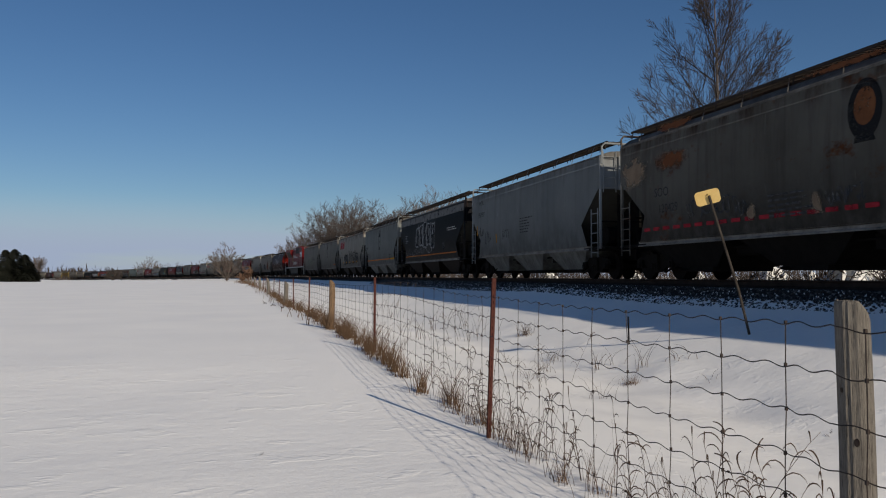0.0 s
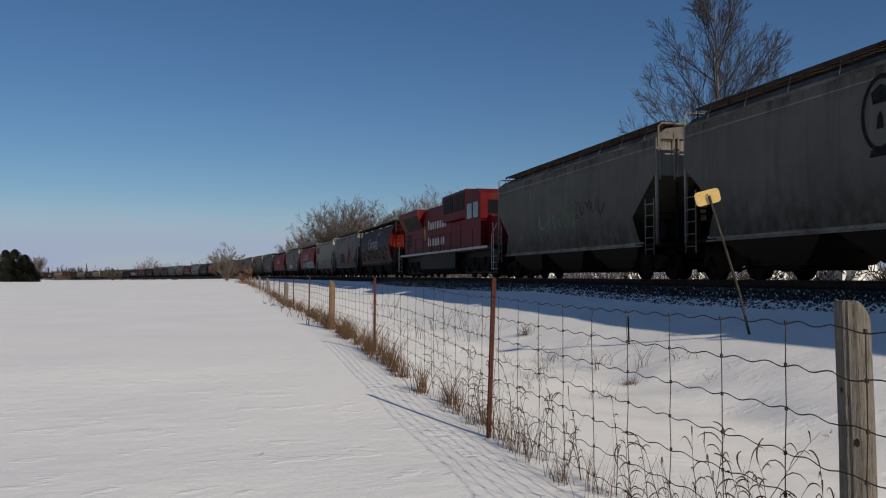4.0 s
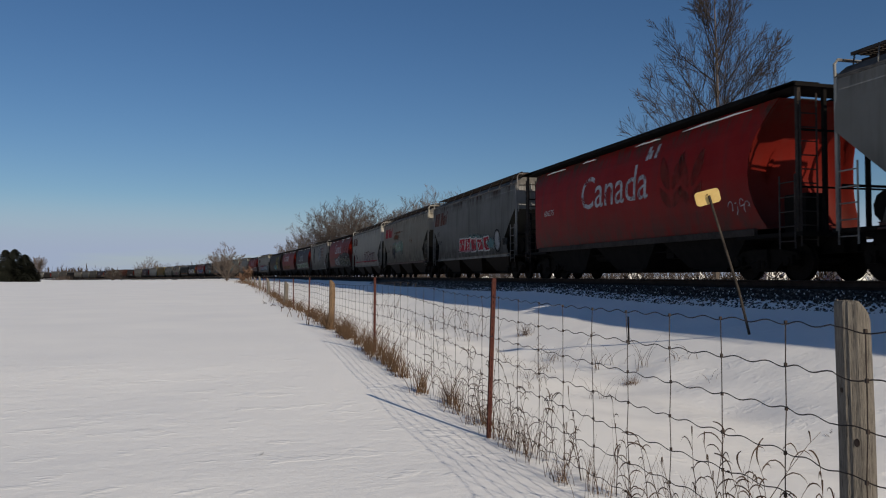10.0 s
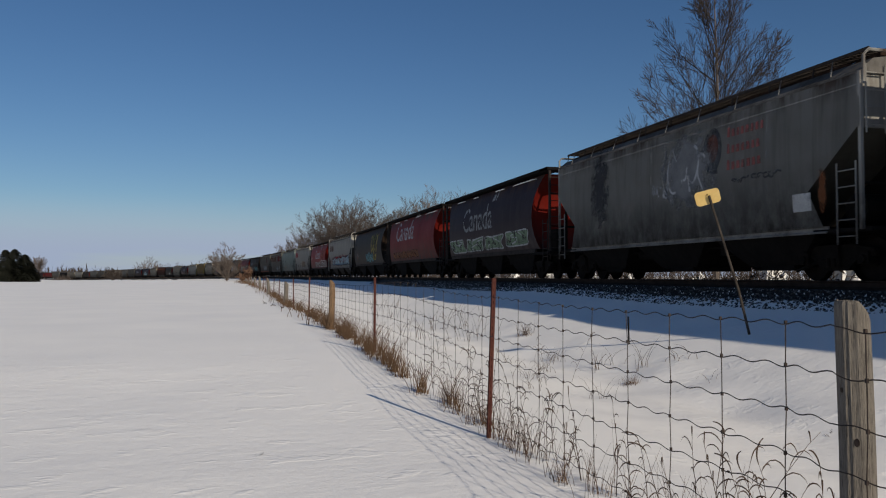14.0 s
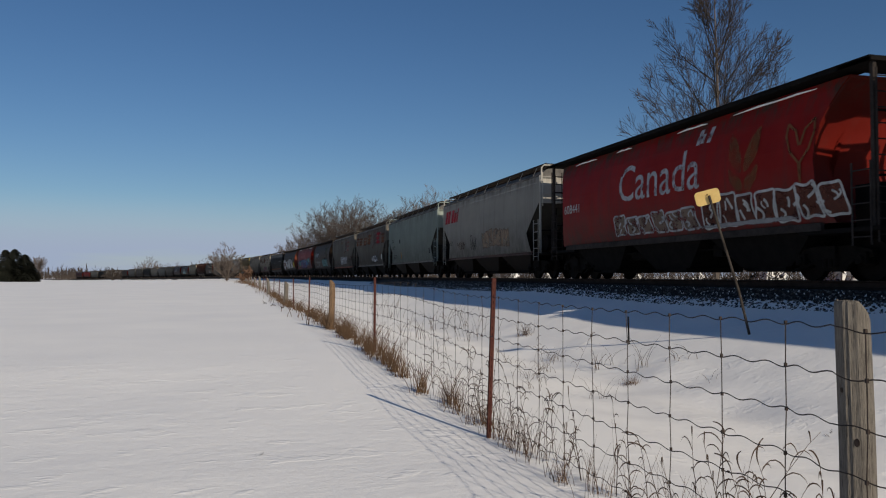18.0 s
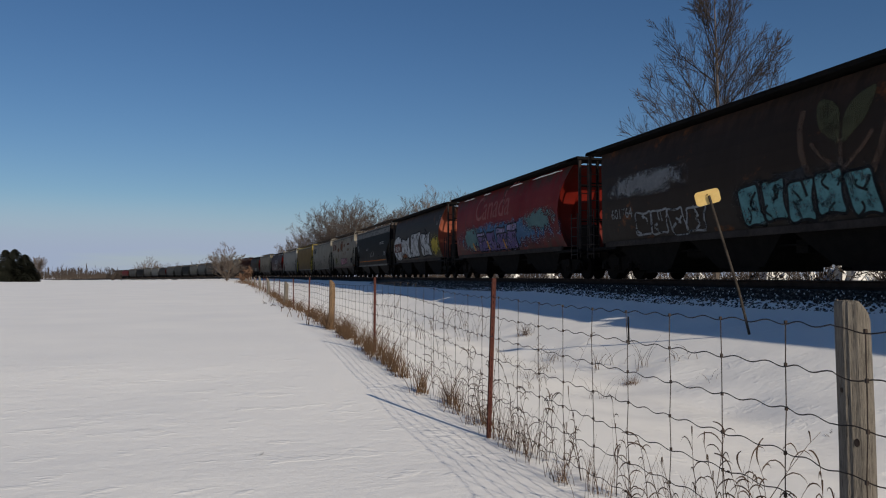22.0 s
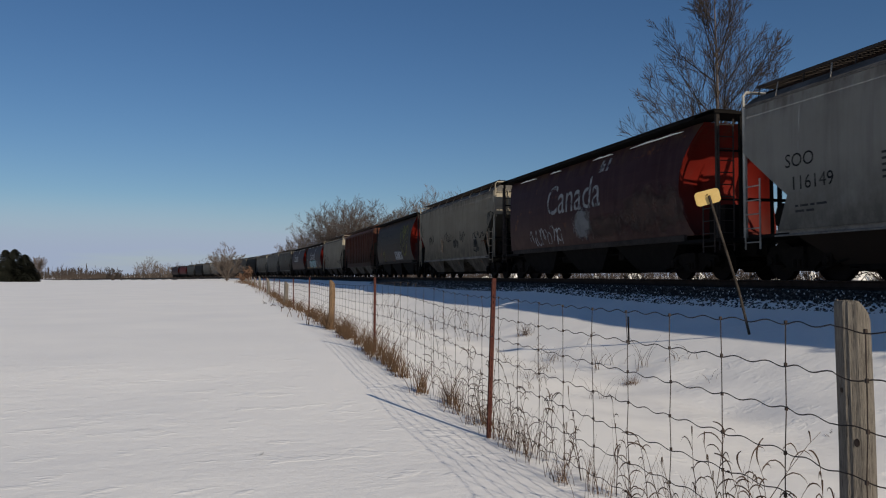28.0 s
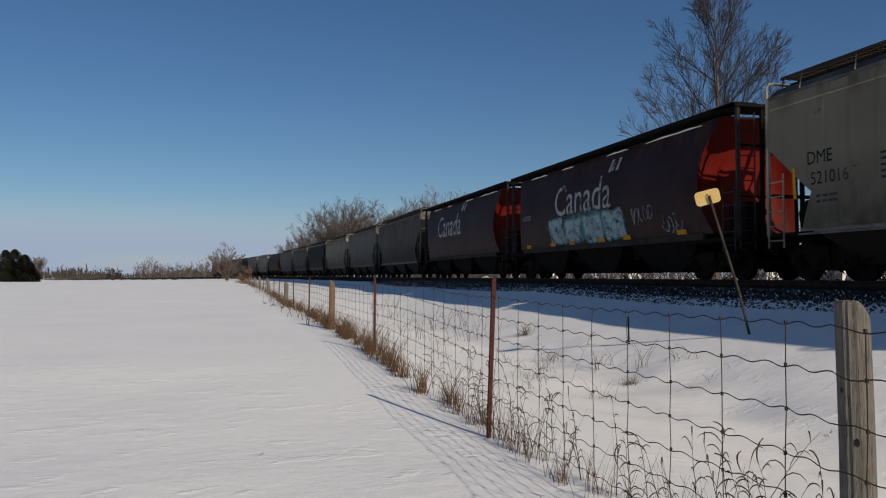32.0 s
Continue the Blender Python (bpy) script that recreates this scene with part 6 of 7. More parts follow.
def t_post(parent, y, h, lean, dx=0.0):
    bm = bmesh.new()
    box(bm, -0.020, 0.020, -0.004, 0.004, -0.3, h)
    box(bm, -0.004, 0.004, 0.004, 0.034, -0.3, h)
    for k in range(int(h / 0.055)):
        box(bm, -0.006, 0.006, -0.012, -0.004, 0.05 + k * 0.055, 0.075 + k * 0.055)
    ob = part("steel_post", bm, TPOST, parent, "rusty red-brown steel T-post")
    ob.matrix_local = pose(FENCE_X + 0.01 + dx, y, fence_ground(y), lean[0], lean[1], 20)


def wood_post(parent, y, h, r, lean, seed, material, label, slope=0.5):
    """Round post with checks in its side and a sawn, slanting top."""
    rng = random.Random(seed)
    bm = bmesh.new()
    n, rings = 40, []
    wob = [rng.uniform(0.985, 1.015) for _ in range(n)]
    for k in rng.sample(range(n), 5):
        wob[k] = rng.uniform(0.93, 0.96)
    levels = [-0.4, 0.0, 0.15, 0.3, 0.45, 0.6, 0.75, 0.9, h - 0.14, h - 0.012, h]
    for i, z in enumerate(levels):
        ring = []
        for k in range(n):
            t = k * 2 * math.pi / n
            f = r * (wob[k] + 0.007 * math.sin(z * 9 + k * 1.7)) * (1.03 - 0.05 * z) * (0.93 if i == len(levels) - 1 else 1)
            x = math.cos(t) * f + 0.010 * math.sin(z * 3)
            cut = -max(0.0, x + 0.2 * r) * slope * 2.2 if i >= len(levels) - 2 else (-max(0.0, x + 0.2 * r) * slope * 0.8 if i == len(levels) - 3 else 0)
            ring.append(bm.verts.new((x, math.sin(t) * f, z + cut + (rng.uniform(-0.004, 0.004) if i >= len(levels) - 2 else 0))))
        rings.append(ring)
    for a, b in zip(rings, rings[1:]):
        for k in range(n):
            bm.faces.new((a[k], a[(k + 1) % n], b[(k + 1) % n], b[k]))
    bm.faces.new(rings[-1])
    ob = part("wooden_post", bm, material, parent, label, False)
    ob.matrix_local = pose(FENCE_X + (0.010 if y < 10 else -0.03), y, fence_ground(y), lean[0], lean[1], -12)
    if r < 0.066:
        for kx, kz, s in ((0.026, 0.80, 0.013), (0.012, 0.42, 0.012), (-0.022, 0.98, 0.008)):
            kb = bmesh.new()
            for q, rr in ((0.0, s), (0.006, s * 0.55)):
                d = -math.sqrt(max(1e-6, (r * 0.965) ** 2 - kx * kx)) - 0.001 - q
                kb.faces.new([kb.verts.new((kx + math.cos(k * math.pi / 5) * rr * 0.8, d, kz + math.sin(k * math.pi / 5) * rr * 1.2)) for k in range(10)])
            knot = part("knot", kb, WIRE, ob, "dark knot in the wood")
            knot.rotation_euler = (0, 0, radians(-52))
    return ob


def build_fence():
    rng = random.Random(21)
    fence = tagged(new("wire_fence"), "old woven wire farm fence on rusty steel and weathered wooden posts", "fence", kind="")
    wood_post(fence, 2.33, 1.30, 0.060, (0, 0.4), 3, POSTWOOD, "weathered round wooden post")
    t_post(fence, -3.2, 1.35, (0, 0))
    t_post(fence, 6.36, 1.37, (0, 2.6), -0.036)
    t_post(fence, 12.28, 1.20, (0, 0.2), 0.02)
    wood_post(fence, 17.6, 1.10, 0.068, (2, 2), 8, POSTWOOD2, "split broken-topped wooden post")
    t_post(fence, 23.3, 1.15, (0, 1))
    t_post(fence, 29.4, 1.10, (1, -1))
    wood_post(fence, 33.6, 1.0, 0.09, (1, 3), 9, POSTWOOD, "weathered wooden post")
    y, k = 39.0, 0
    while y < 150:
        if k % 3 == 2:
            wood_post(fence, y, rng.uniform(0.95, 1.1), 0.09, (rng.uniform(-3, 3), rng.uniform(-3, 3)), 30 + k, POSTWOOD, "weathered wooden post")
        else:
            t_post(fence, y, rng.uniform(1.0, 1.15), (rng.uniform(-2, 2), rng.uniform(-3, 3)))
        y += rng.uniform(5.0, 6.0)
        k += 1

    def height(y, h):
        low = 0.96 if y < 9 else 0.96 - 0.16 * smooth01((y - 9) / 6)
        sag = 0.025 * math.sin(math.pi * (y - 2.31) / 4.05) if 2.31 < y < 6.4 else 0.015 * math.sin(y * 1.1)
        return fence_ground(y) + h * low / 0.96 - sag * (h / 1.2)

    def round_post(y):
        return 0.066 * math.exp(-((y - 2.33) / 0.27) ** 2)

    for h in WIRES:
        bm = bmesh.new()
        pts, y = [], -3.2
        while y < 14:
            pts.append((FENCE_X + 0.012 * math.sin(y * 2.1 + h * 5) - round_post(y), y, height(y, h) + 0.0080 * math.sin(y * 2 * math.pi / 0.215 + h * 7 + 1.5 * math.sin(y * 1.7 + h * 9))))
            y += 0.027
        tube(bm, pts, 0.0027, 4)
        pts = []
        while y < 60:
            pts.append((FENCE_X, y, height(y, h) + 0.008 * math.sin(y * 29)))
            y += 0.08
        tube(bm, pts, 0.0030, 3)
        part("line_wire", bm, WIRE, fence)
    y = -3.06
    while y < 60:
        bm = bmesh.new()
        x = FENCE_X - 0.004 - round_post(y)
        pts = []
        jx = rng.uniform(-0.012, 0.012)
        for i, h in enumerate((*WIRES, 0.03)):
            pts.append((x + rng.uniform(-0.006, 0.006), y + jx * h + rng.uniform(-0.006, 0.006), height(y, h)))
        tube(bm, pts, 0.0023 if y < 14 else 0.0024, 4)
        if y < 12:
            for p in pts[:-1]:
                box(bm, p[0] - 0.005, p[0] + 0.005, p[1] - 0.0045, p[1] + 0.0045, p[2] - 0.008, p[2] + 0.008)
        part("stay_wire", bm, WIRE, fence)
        y += 0.439 if y < 30 else 0.878
    return fence


build_fence()


# ---- leaning marker sign ----
def build_marker():
    base = Vector((9.9, 13.2, ground_z(9.9, 13.2) - 0.1))
    sign = tagged(new("marker_sign"), "leaning thin steel post with a faded yellow rounded plate", "sign")
    sign.location = base
    bm = bmesh.new()
    top = Vector((-1.00, -0.05, 2.78))
    tube(bm, [(0, 0, -0.3), top * 0.33, top * 0.66, top], [0.027, 0.026, 0.025, 0.025], 6)
    part("pole", bm, GALV, sign, "grey steel pole")
    bm = bmesh.new()
    w, h, r = 0.235, 0.14, 0.07
    pts = []
    for cx, cy, a0 in ((w - r, h - r, 0), (-w + r, h - r, 90), (-w + r, -h + r, 180), (w - r, -h + r, 270)):
        pts += [(cx + r * math.cos(radians(a0 + k * 22.5)), cy + r * math.sin(radians(a0 + k * 22.5))) for k in range(5)]
    prism(bm, pts, -0.004, 0.004)
    plate = part("plate", bm, YELLOW, sign, "faded yellow plate with rounded corners")
    plate.matrix_local = Matrix.Translation(top + Vector((0.0, 0.045, -0.03))) @ pose(0, 0, 0, 8, -14, -28)
    bm = bmesh.new()
    tube(bm, [(0, -0.03, 0.05), (0, 0.03, 0.05)], 0.012, 6)
    bolt = part("bolt", bm, STEELDARK, plate)


build_marker()


# ---- fast tube meshes for twigs and stalks ----
def tubes_mesh(name, segs, material, sides=3):
    """segs: (p0, p1, r0, r1) tuples; one open tube each."""
    s = np.array([(*a, *b, r0, r1) for a, b, r0, r1 in segs], float)
    p0, p1, r0, r1 = s[:, :3], s[:, 3:6], s[:, 6], s[:, 7]
    d = p1 - p0
    d /= np.linalg.norm(d, axis=1, keepdims=True) + 1e-9
    ref = np.where(np.abs(d[:, 2:3]) > 0.9, np.array([[1.0, 0, 0]]), np.array([[0, 0, 1.0]]))
    a = np.cross(d, ref)
    a /= np.linalg.norm(a, axis=1, keepdims=True) + 1e-9
    b = np.cross(d, a)
    rings = []
    for p, r in ((p0, r0), (p1, r1)):
        for k in range(sides):
            t = 2 * math.pi * k / sides
            rings.append(p + (a * math.cos(t) + b * math.sin(t)) * r[:, None])
    v = np.stack(rings, 1).reshape(-1, 3)
    n = len(s)
    base = np.arange(n)[:, None] * 2 * sides
    f = [np.concatenate([base + k, base + (k + 1) % sides, base + sides + (k + 1) % sides, base + sides + k], 1) for k in range(sides)]
    me = bpy.data.meshes.new(name)
    me.from_pydata(v.tolist(), [], np.concatenate(f).tolist())
    me.materials.append(material)
    return me


def grow(rng, segs, p, d, length, r, level, top, lift=0.12, spread=38, steps=4, kids=(3, 5), ratio=(0.38, 0.62)):
    """One limb in steps, with side limbs; twigs at the last level."""
    q = p
    for i in range(steps):
        d = (d + Vector((rng.gauss(0, 0.10), rng.gauss(0, 0.10), rng.gauss(0, 0.06) + lift * 0.35))).normalized()
        e = q + d * (length / steps)
        k = r * (1 - 0.72 * (i + 1) / steps)
        k0 = r * (1 - 0.72 * i / steps)
        segs.append((q, e, k0, max(k, 0.004)))
        if level < top:
            for _ in range(rng.randint(*kids) if i else rng.randint(0, 1)):
                side = d.orthogonal().normalized()
                side.rotate(Matrix.Rotation(rng.uniform(0, 2 * math.pi), 3, d))
                a = radians(rng.gauss(spread, 9))
                nd = (d * math.cos(a) + side * math.sin(a)).normalized()
                grow(rng, segs, q.lerp(e, rng.random()), nd, length * rng.uniform(*ratio), max(k0 * 0.55, 0.005), level + 1, top, lift, spread, max(2, steps - 1) if steps < 7 else 5, (1, 2) if level + 1 >= 2 else kids)
        q = e


def bare_tree(base, height, trunk_r, stems, seed, label, name="bare_tree", top=3, spread=36, fork=0.16, twig=TWIG, tilt=22, kids=(2, 3), thick=1.0, steps=6, ratio=(0.38, 0.62), low=0.6, lift=0.12):
    rng = random.Random(seed)
    tree = tagged(new(name), label, "tree" if "tree" in name else "shrub", "bare trees and shrubs by the railway")
    tree.location = base
    trunk, crown = [], []
    fz = height * fork
    if fork > 0.02:
        trunk.append((Vector((0, 0, -0.3)), Vector((0.02, 0, fz * 0.5)), trunk_r * 1.15, trunk_r))
        trunk.append((Vector((0.02, 0, fz * 0.5)), Vector((0, 0.03, fz + 0.1)), trunk_r, trunk_r * 0.85))
    for i in range(stems):
        turn = 2 * math.pi * (i + rng.uniform(-0.3, 0.3)) / stems
        a = radians(tilt * rng.uniform(0.5, 1.3)) if i else radians(tilt * 0.12)
        d = Vector((math.cos(turn) * math.sin(a), math.sin(turn) * math.sin(a), math.cos(a)))
        L = (height - fz) * (1.0 if i == 0 else rng.uniform(low, low + 0.3))
        grow(rng, crown, Vector((0, 0, fz * rng.uniform(0.7, 1) if fork > 0.02 else -0.1)), d, L, trunk_r * (0.75 if i == 0 else 0.5), 0, top, lift, spread, steps if i == 0 else 6, kids, ratio if i == 0 else (0.38, 0.6))
    if thick != 1.0:
        crown = [(a, b, max(r0, 0.011 * thick), max(r1, 0.008 * thick)) for a, b, r0, r1 in crown]
    if trunk:
        ob = new("trunk", tubes_mesh("trunk", trunk, BARK, 8))
        ob.parent = tree
    ob = new("crown", tubes_mesh("crown", crown, twig, 3))
    ob.parent = tree
    return tree


def limb(rng, segs, p, d, length, r, level, top, lift, angle, steps, kids, ratio):
    """An ascending limb that bends upward, with side limbs that do the same."""
    for i in range(steps):
        f = i / steps
        d = (d + Vector((rng.gauss(0, 0.055), rng.gauss(0, 0.055), rng.gauss(0, 0.035) + lift))).normalized()
        e = p + d * (length / steps)
        r0, r1 = r * (1 - 0.86 * f), r * (1 - 0.86 * (i + 1) / steps)
        segs.append((p, e, r0, r1))
        if level < top and i > 0:
            n = kids + (1 if rng.random() < 0.4 else 0) - (1 if level > 1 and rng.random() < 0.3 else 0)
            for _ in range(n):
                side = d.orthogonal().normalized()
                side.rotate(Matrix.Rotation(rng.uniform(0, 2 * math.pi), 3, d))
                t = radians(rng.gauss(angle, 8))
                limb(rng, segs, p.lerp(e, rng.random()), (d * math.cos(t) + side * math.sin(t)).normalized(), length * (1.05 - 0.65 * f) * rng.uniform(*ratio[level]),
                     max(r0 * 0.5, 0.004), level + 1, top, lift, angle, max(3, steps - 2), kids, ratio)
        p = e


def candelabra_tree(base, height, trunk_r, limbs, seed, label, first=0.25, reach=0.42, top=3, thin=0.010, twig=TWIGMID, angle=34, lift=0.055, steps=7, kids=1, ratio=((0.42, 0.62), (0.52, 0.78), (0.52, 0.78))):
    """Broadleaf tree in winter: a leader and long limbs that leave it low and turn upward into a rounded crown."""
    rng = random.Random(seed)
    tree = tagged(new("bare_tree"), label, "tree", "bare trees and shrubs by the railway")
    tree.location = base
    trunk, crown = [], []
    bend = rng.uniform(0, 6.28)

    def stem(z):
        return Vector((0.011 * height * math.sin(z * 6.6 / height + bend), 0.010 * height * math.sin(z * 5.4 / height + 1 + bend), z))

    n = 16
    for i in range(n):
        z0, z1 = height * 0.97 * i / n, height * 0.97 * (i + 1) / n
        trunk.append((stem(z0) - Vector((0, 0, 0.3 if i == 0 else 0)), stem(z1), trunk_r * (1 - i / n) ** 0.9 + thin, trunk_r * (1 - (i + 1) / n) ** 0.9 + thin))
    turn = rng.uniform(0, 6.28)
    for i in range(limbs):
        k = ((i + rng.uniform(0.0, 0.8)) / limbs) ** 1.25
        z = height * (first + (0.92 - first) * k)
        turn += 2.4 + rng.uniform(-0.5, 0.5)
        a = radians(rng.gauss(50 - 22 * k, 6))
        d = Vector((math.cos(turn) * math.sin(a), math.sin(turn) * math.sin(a), math.cos(a)))
        L = height * reach * (1 - k) ** 0.55 * rng.uniform(0.85, 1.15) + height * 0.06
        limb(rng, crown, stem(z), d, L, trunk_r * (0.5 - 0.32 * k), 0, top, lift, angle, steps, kids, ratio)
    crown = [(p, q, max(r0, thin), max(r1, thin * 0.8)) for p, q, r0, r1 in crown]
    for piece, segs, material, sides in (("trunk", trunk, BARK, 8), ("crown", crown, twig, 3)):
        ob = new(piece, tubes_mesh(piece, segs, material, sides))
        ob.parent = tree
    return tree


def fan_tree(base, height, stems, seed, label, fork=0.12, spread=48, thin=0.013, twig=TWIGMID, name="bare_tree", trunk_r=0.16, steps=8):
    """Many stems that fan out low down and rise to a domed crown of fine twigs."""
    rng = random.Random(seed)
    tree = tagged(new(name), label, "tree" if "tree" in name else "shrub", "bare trees and shrubs by the railway")
    tree.location = base
    fz, crown = height * fork, []
    turn = rng.uniform(0, 6.28)
    for i in range(stems):
        f = math.sqrt((i + rng.uniform(0.2, 0.8)) / stems)
        turn += 2.4 + rng.uniform(-0.25, 0.25)
        a = radians(spread * f)
        d = Vector((math.cos(turn) * math.sin(a), math.sin(turn) * math.sin(a), math.cos(a)))
        limb(rng, crown, Vector((0, 0, fz * rng.uniform(0.75, 1.0) - 0.1)), d, (height - fz) * (0.98 - 0.22 * f) * rng.uniform(0.88, 1.04), trunk_r * rng.uniform(0.35, 0.6), 0, 3, 0.022, 27, steps, 1, ((0.34, 0.56), (0.45, 0.75), (0.5, 0.8)))
    crown = [(p, q, max(r0, thin), max(r1, thin * 0.8)) for p, q, r0, r1 in crown]
    pieces = [("crown", crown, twig, 3)]
    if fork > 0.02:
        pieces.append(("trunk", [(Vector((0, 0, -0.3)), Vector((0.03, 0, fz * 0.5)), trunk_r * 1.2, trunk_r), (Vector((0.03, 0, fz * 0.5)), Vector((0, 0.02, fz)), trunk_r, trunk_r * 0.9)], BARK, 8))
    for piece, segs, material, sides in pieces:
        ob = new(piece, tubes_mesh(piece, segs, material, sides))
        ob.parent = tree
    return tree


def spruce(base, height, seed):
    rng = random.Random(seed)
    tree = tagged(new("spruce_tree"), "dense dark green spruce at the field's edge", "tree", "spruces at the field's edge")
    tree.location = base
    ob = new("trunk", tubes_mesh("trunk", [(Vector((0, 0, -0.2)), Vector((0, 0, height * 0.95)), height * 0.03, 0.02)], BARK, 6))
    ob.parent = tree
    verts, faces = [], []
    for i in range(2800):
        f = rng.random() ** 1.25
        z = height * (0.02 + 0.97 * f)
        t = rng.uniform(0, 2 * math.pi)
        reach = height * 0.46 * (1 - f) ** 0.62 * rng.uniform(0.35, 1.15) * (0.85 + 0.35 * math.sin(t * 3 + seed + z * 2.2)) + 0.08
        c = Vector((math.cos(t) * reach, math.sin(t) * reach, z - reach * 0.22))
        out = Vector((math.cos(t), math.sin(t), -0.25)) * rng.uniform(0.25, 0.55)
        wide = Vector((-math.sin(t), math.cos(t), rng.uniform(-0.3, 0.3))) * rng.uniform(0.10, 0.22)
        n = len(verts)
        verts += [c - out * 0.6, c + wide, c + out, c - wide + Vector((0, 0, 0.07))]
        faces += [(n, n + 1, n + 2), (n, n + 2, n + 3)]
    me = bpy.data.meshes.new("crown")
    me.from_pydata([tuple(v) for v in verts], [], faces)
    me.materials.append(NEEDLE)
    ob = new("crown", me)
    ob.parent = tree


def on_ground(x, y):
    return Vector((x, y, ground_z(x, y)))




def build_trees():
    candelabra_tree(on_ground(29.85, 43.2), 21.0, 0.17, 34, 19, "tall bare broadleaf tree with upswept limbs behind the railway", 0.20, 0.29, 3, 0.0095, TWIGDARK, 25, 0.05, 8, 1)
    bare_tree(on_ground(34.2, 66), 5.2, 0.12, 4, 15, "small bare tree behind the railway", top=3, spread=34, thick=1.8)
    rng = random.Random(77)
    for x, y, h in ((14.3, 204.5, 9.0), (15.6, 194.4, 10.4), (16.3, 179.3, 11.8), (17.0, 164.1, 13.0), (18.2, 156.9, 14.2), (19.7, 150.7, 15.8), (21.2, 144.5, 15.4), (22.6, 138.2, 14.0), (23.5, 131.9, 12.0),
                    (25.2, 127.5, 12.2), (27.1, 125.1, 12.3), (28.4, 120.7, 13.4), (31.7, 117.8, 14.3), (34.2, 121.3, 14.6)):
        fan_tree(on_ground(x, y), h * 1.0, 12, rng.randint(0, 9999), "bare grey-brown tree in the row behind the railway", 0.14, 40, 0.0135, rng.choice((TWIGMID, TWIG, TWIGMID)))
    fan_tree(on_ground(-1.7, 204), 9.3, 16, 41, "dense reddish-brown bare bush tree at the field's edge", 0.03, 52, 0.018, TWIG, "bare_bush")
    bare_tree(on_ground(3.0, 190), 2.4, 0.08, 7, 42, "low brown bare shrub at the fence's end", "bare_bush", top=2, spread=40, fork=0, twig=TWIGRED, tilt=55, kids=(3, 4), thick=3)
    fan_tree(on_ground(-34.6, 247.6), 4.2, 20, 43, "dense brown bare shrub at the field's edge", 0.02, 72, 0.035, TREEDARK, "bare_bush", 0.08, 6)
    for x, y, h in ((-12, 346, 8.5), (-18, 348, 7.0), (-6, 350, 6.5), (-52, 481, 9.5), (-47, 478, 13.5), (-43, 484, 10.5), (-38, 478, 8.5), (-33, 480, 9.5), (-27, 482, 7.0)):
        fan_tree(on_ground(x, y), h, 9, rng.randint(0, 9999), "far bare tree beyond the railway's bend", 0.10, 44, 0.036, TWIG, "bare_tree", 0.2, 6)
    fan_tree(on_ground(-40.3, 182), 6.0, 7, 61, "thin bare tree beside the spruces", 0.22, 34, 0.018, TWIG, "bare_tree", 0.09)
    for i, (x, y, h) in enumerate(((-46.5, 172, 5.6), (-44.5, 174, 6.4), (-42.6, 173, 6.6), (-41.2, 175, 5.6), (-40.4, 176, 4.2), (-48, 168, 5.8), (-43, 171, 4.6), (-51, 170, 6.4))):
        spruce(on_ground(x, y), h, 200 + i)
    # leafless brush on the far side of the track
    segs = []
    for i in range(7000):
        y = -12 + 190 * rng.random() ** 1.3
        x = TRACK_X + rng.uniform(8, 30) - (max(0, y - BEND_AT) ** 2) / (2 * BEND_R)
        h = rng.uniform(0.4, 1.7)
        b = Vector((x, y, ground_z(x, y) - 0.1))
        e = b + Vector((rng.gauss(0, 0.2) * h, rng.gauss(0, 0.2) * h, h))
        segs.append((b, e, 0.022, 0.010))
        segs.append((b.lerp(e, 0.5), b.lerp(e, 0.5) + Vector((rng.gauss(0, 0.3) * h, rng.gauss(0, 0.3) * h, h * 0.45)), 0.012, 0.006))
    tagged(new("trackside_brush", tubes_mesh("trackside_brush", segs, TWIGDARK, 3)), "thicket of bare brown brush behind the railway", "brush", kind="stuff")
    # far woods
    segs = []
    for i in range(1700):
        x = -330 + 420 * rng.random()
        y = 700 + rng.uniform(-40, 60) - 0.2 * x
        h = rng.uniform(5.0, 9.5) * (0.85 + 0.6 * noise.noise(Vector((x * 0.045, 0.5, 0))) + (0.5 if rng.random() < 0.06 else 0))
        b = Vector((x, y, ground_z(x, y) - 0.5))
        segs.append((b, b + Vector((rng.gauss(0, 0.05) * h, 0, h)), 0.16, 0.05))
        for _ in range(9):
            f = rng.uniform(0.05, 0.8)
            p = b + Vector((0, 0, h * f))
            segs.append((p, p + Vector((rng.gauss(0, 0.24) * h * (1.05 - f), rng.gauss(0, 0.2) * h, h * rng.uniform(0.12, 0.3))), rng.uniform(0.16, 0.34), 0.07))
    ob = new("far_woods", tubes_mesh("far_woods", segs, TREEDARK, 3))
    tagged(ob, "distant line of brown bare woods beyond the field", "woods", kind="stuff")
    segs = []
    for i in range(2600):
        px = -120 + rng.uniform(0, 1) * 175
        py = 560 - 0.25 * px + rng.uniform(-10, 25)
        h = rng.uniform(0.8, 4.5)
        b = Vector((px, py, ground_z(px, py) - 0.3))
        segs.append((b, b + Vector((rng.gauss(0, 0.25) * h, rng.gauss(0, 0.2) * h, h)), rng.uniform(0.06, 0.2), 0.04))
    tagged(new("far_brush", tubes_mesh("far_brush", segs, TREEDARK, 3)), "low brown brush along the far railway bank", "brush", kind="stuff")


build_trees()


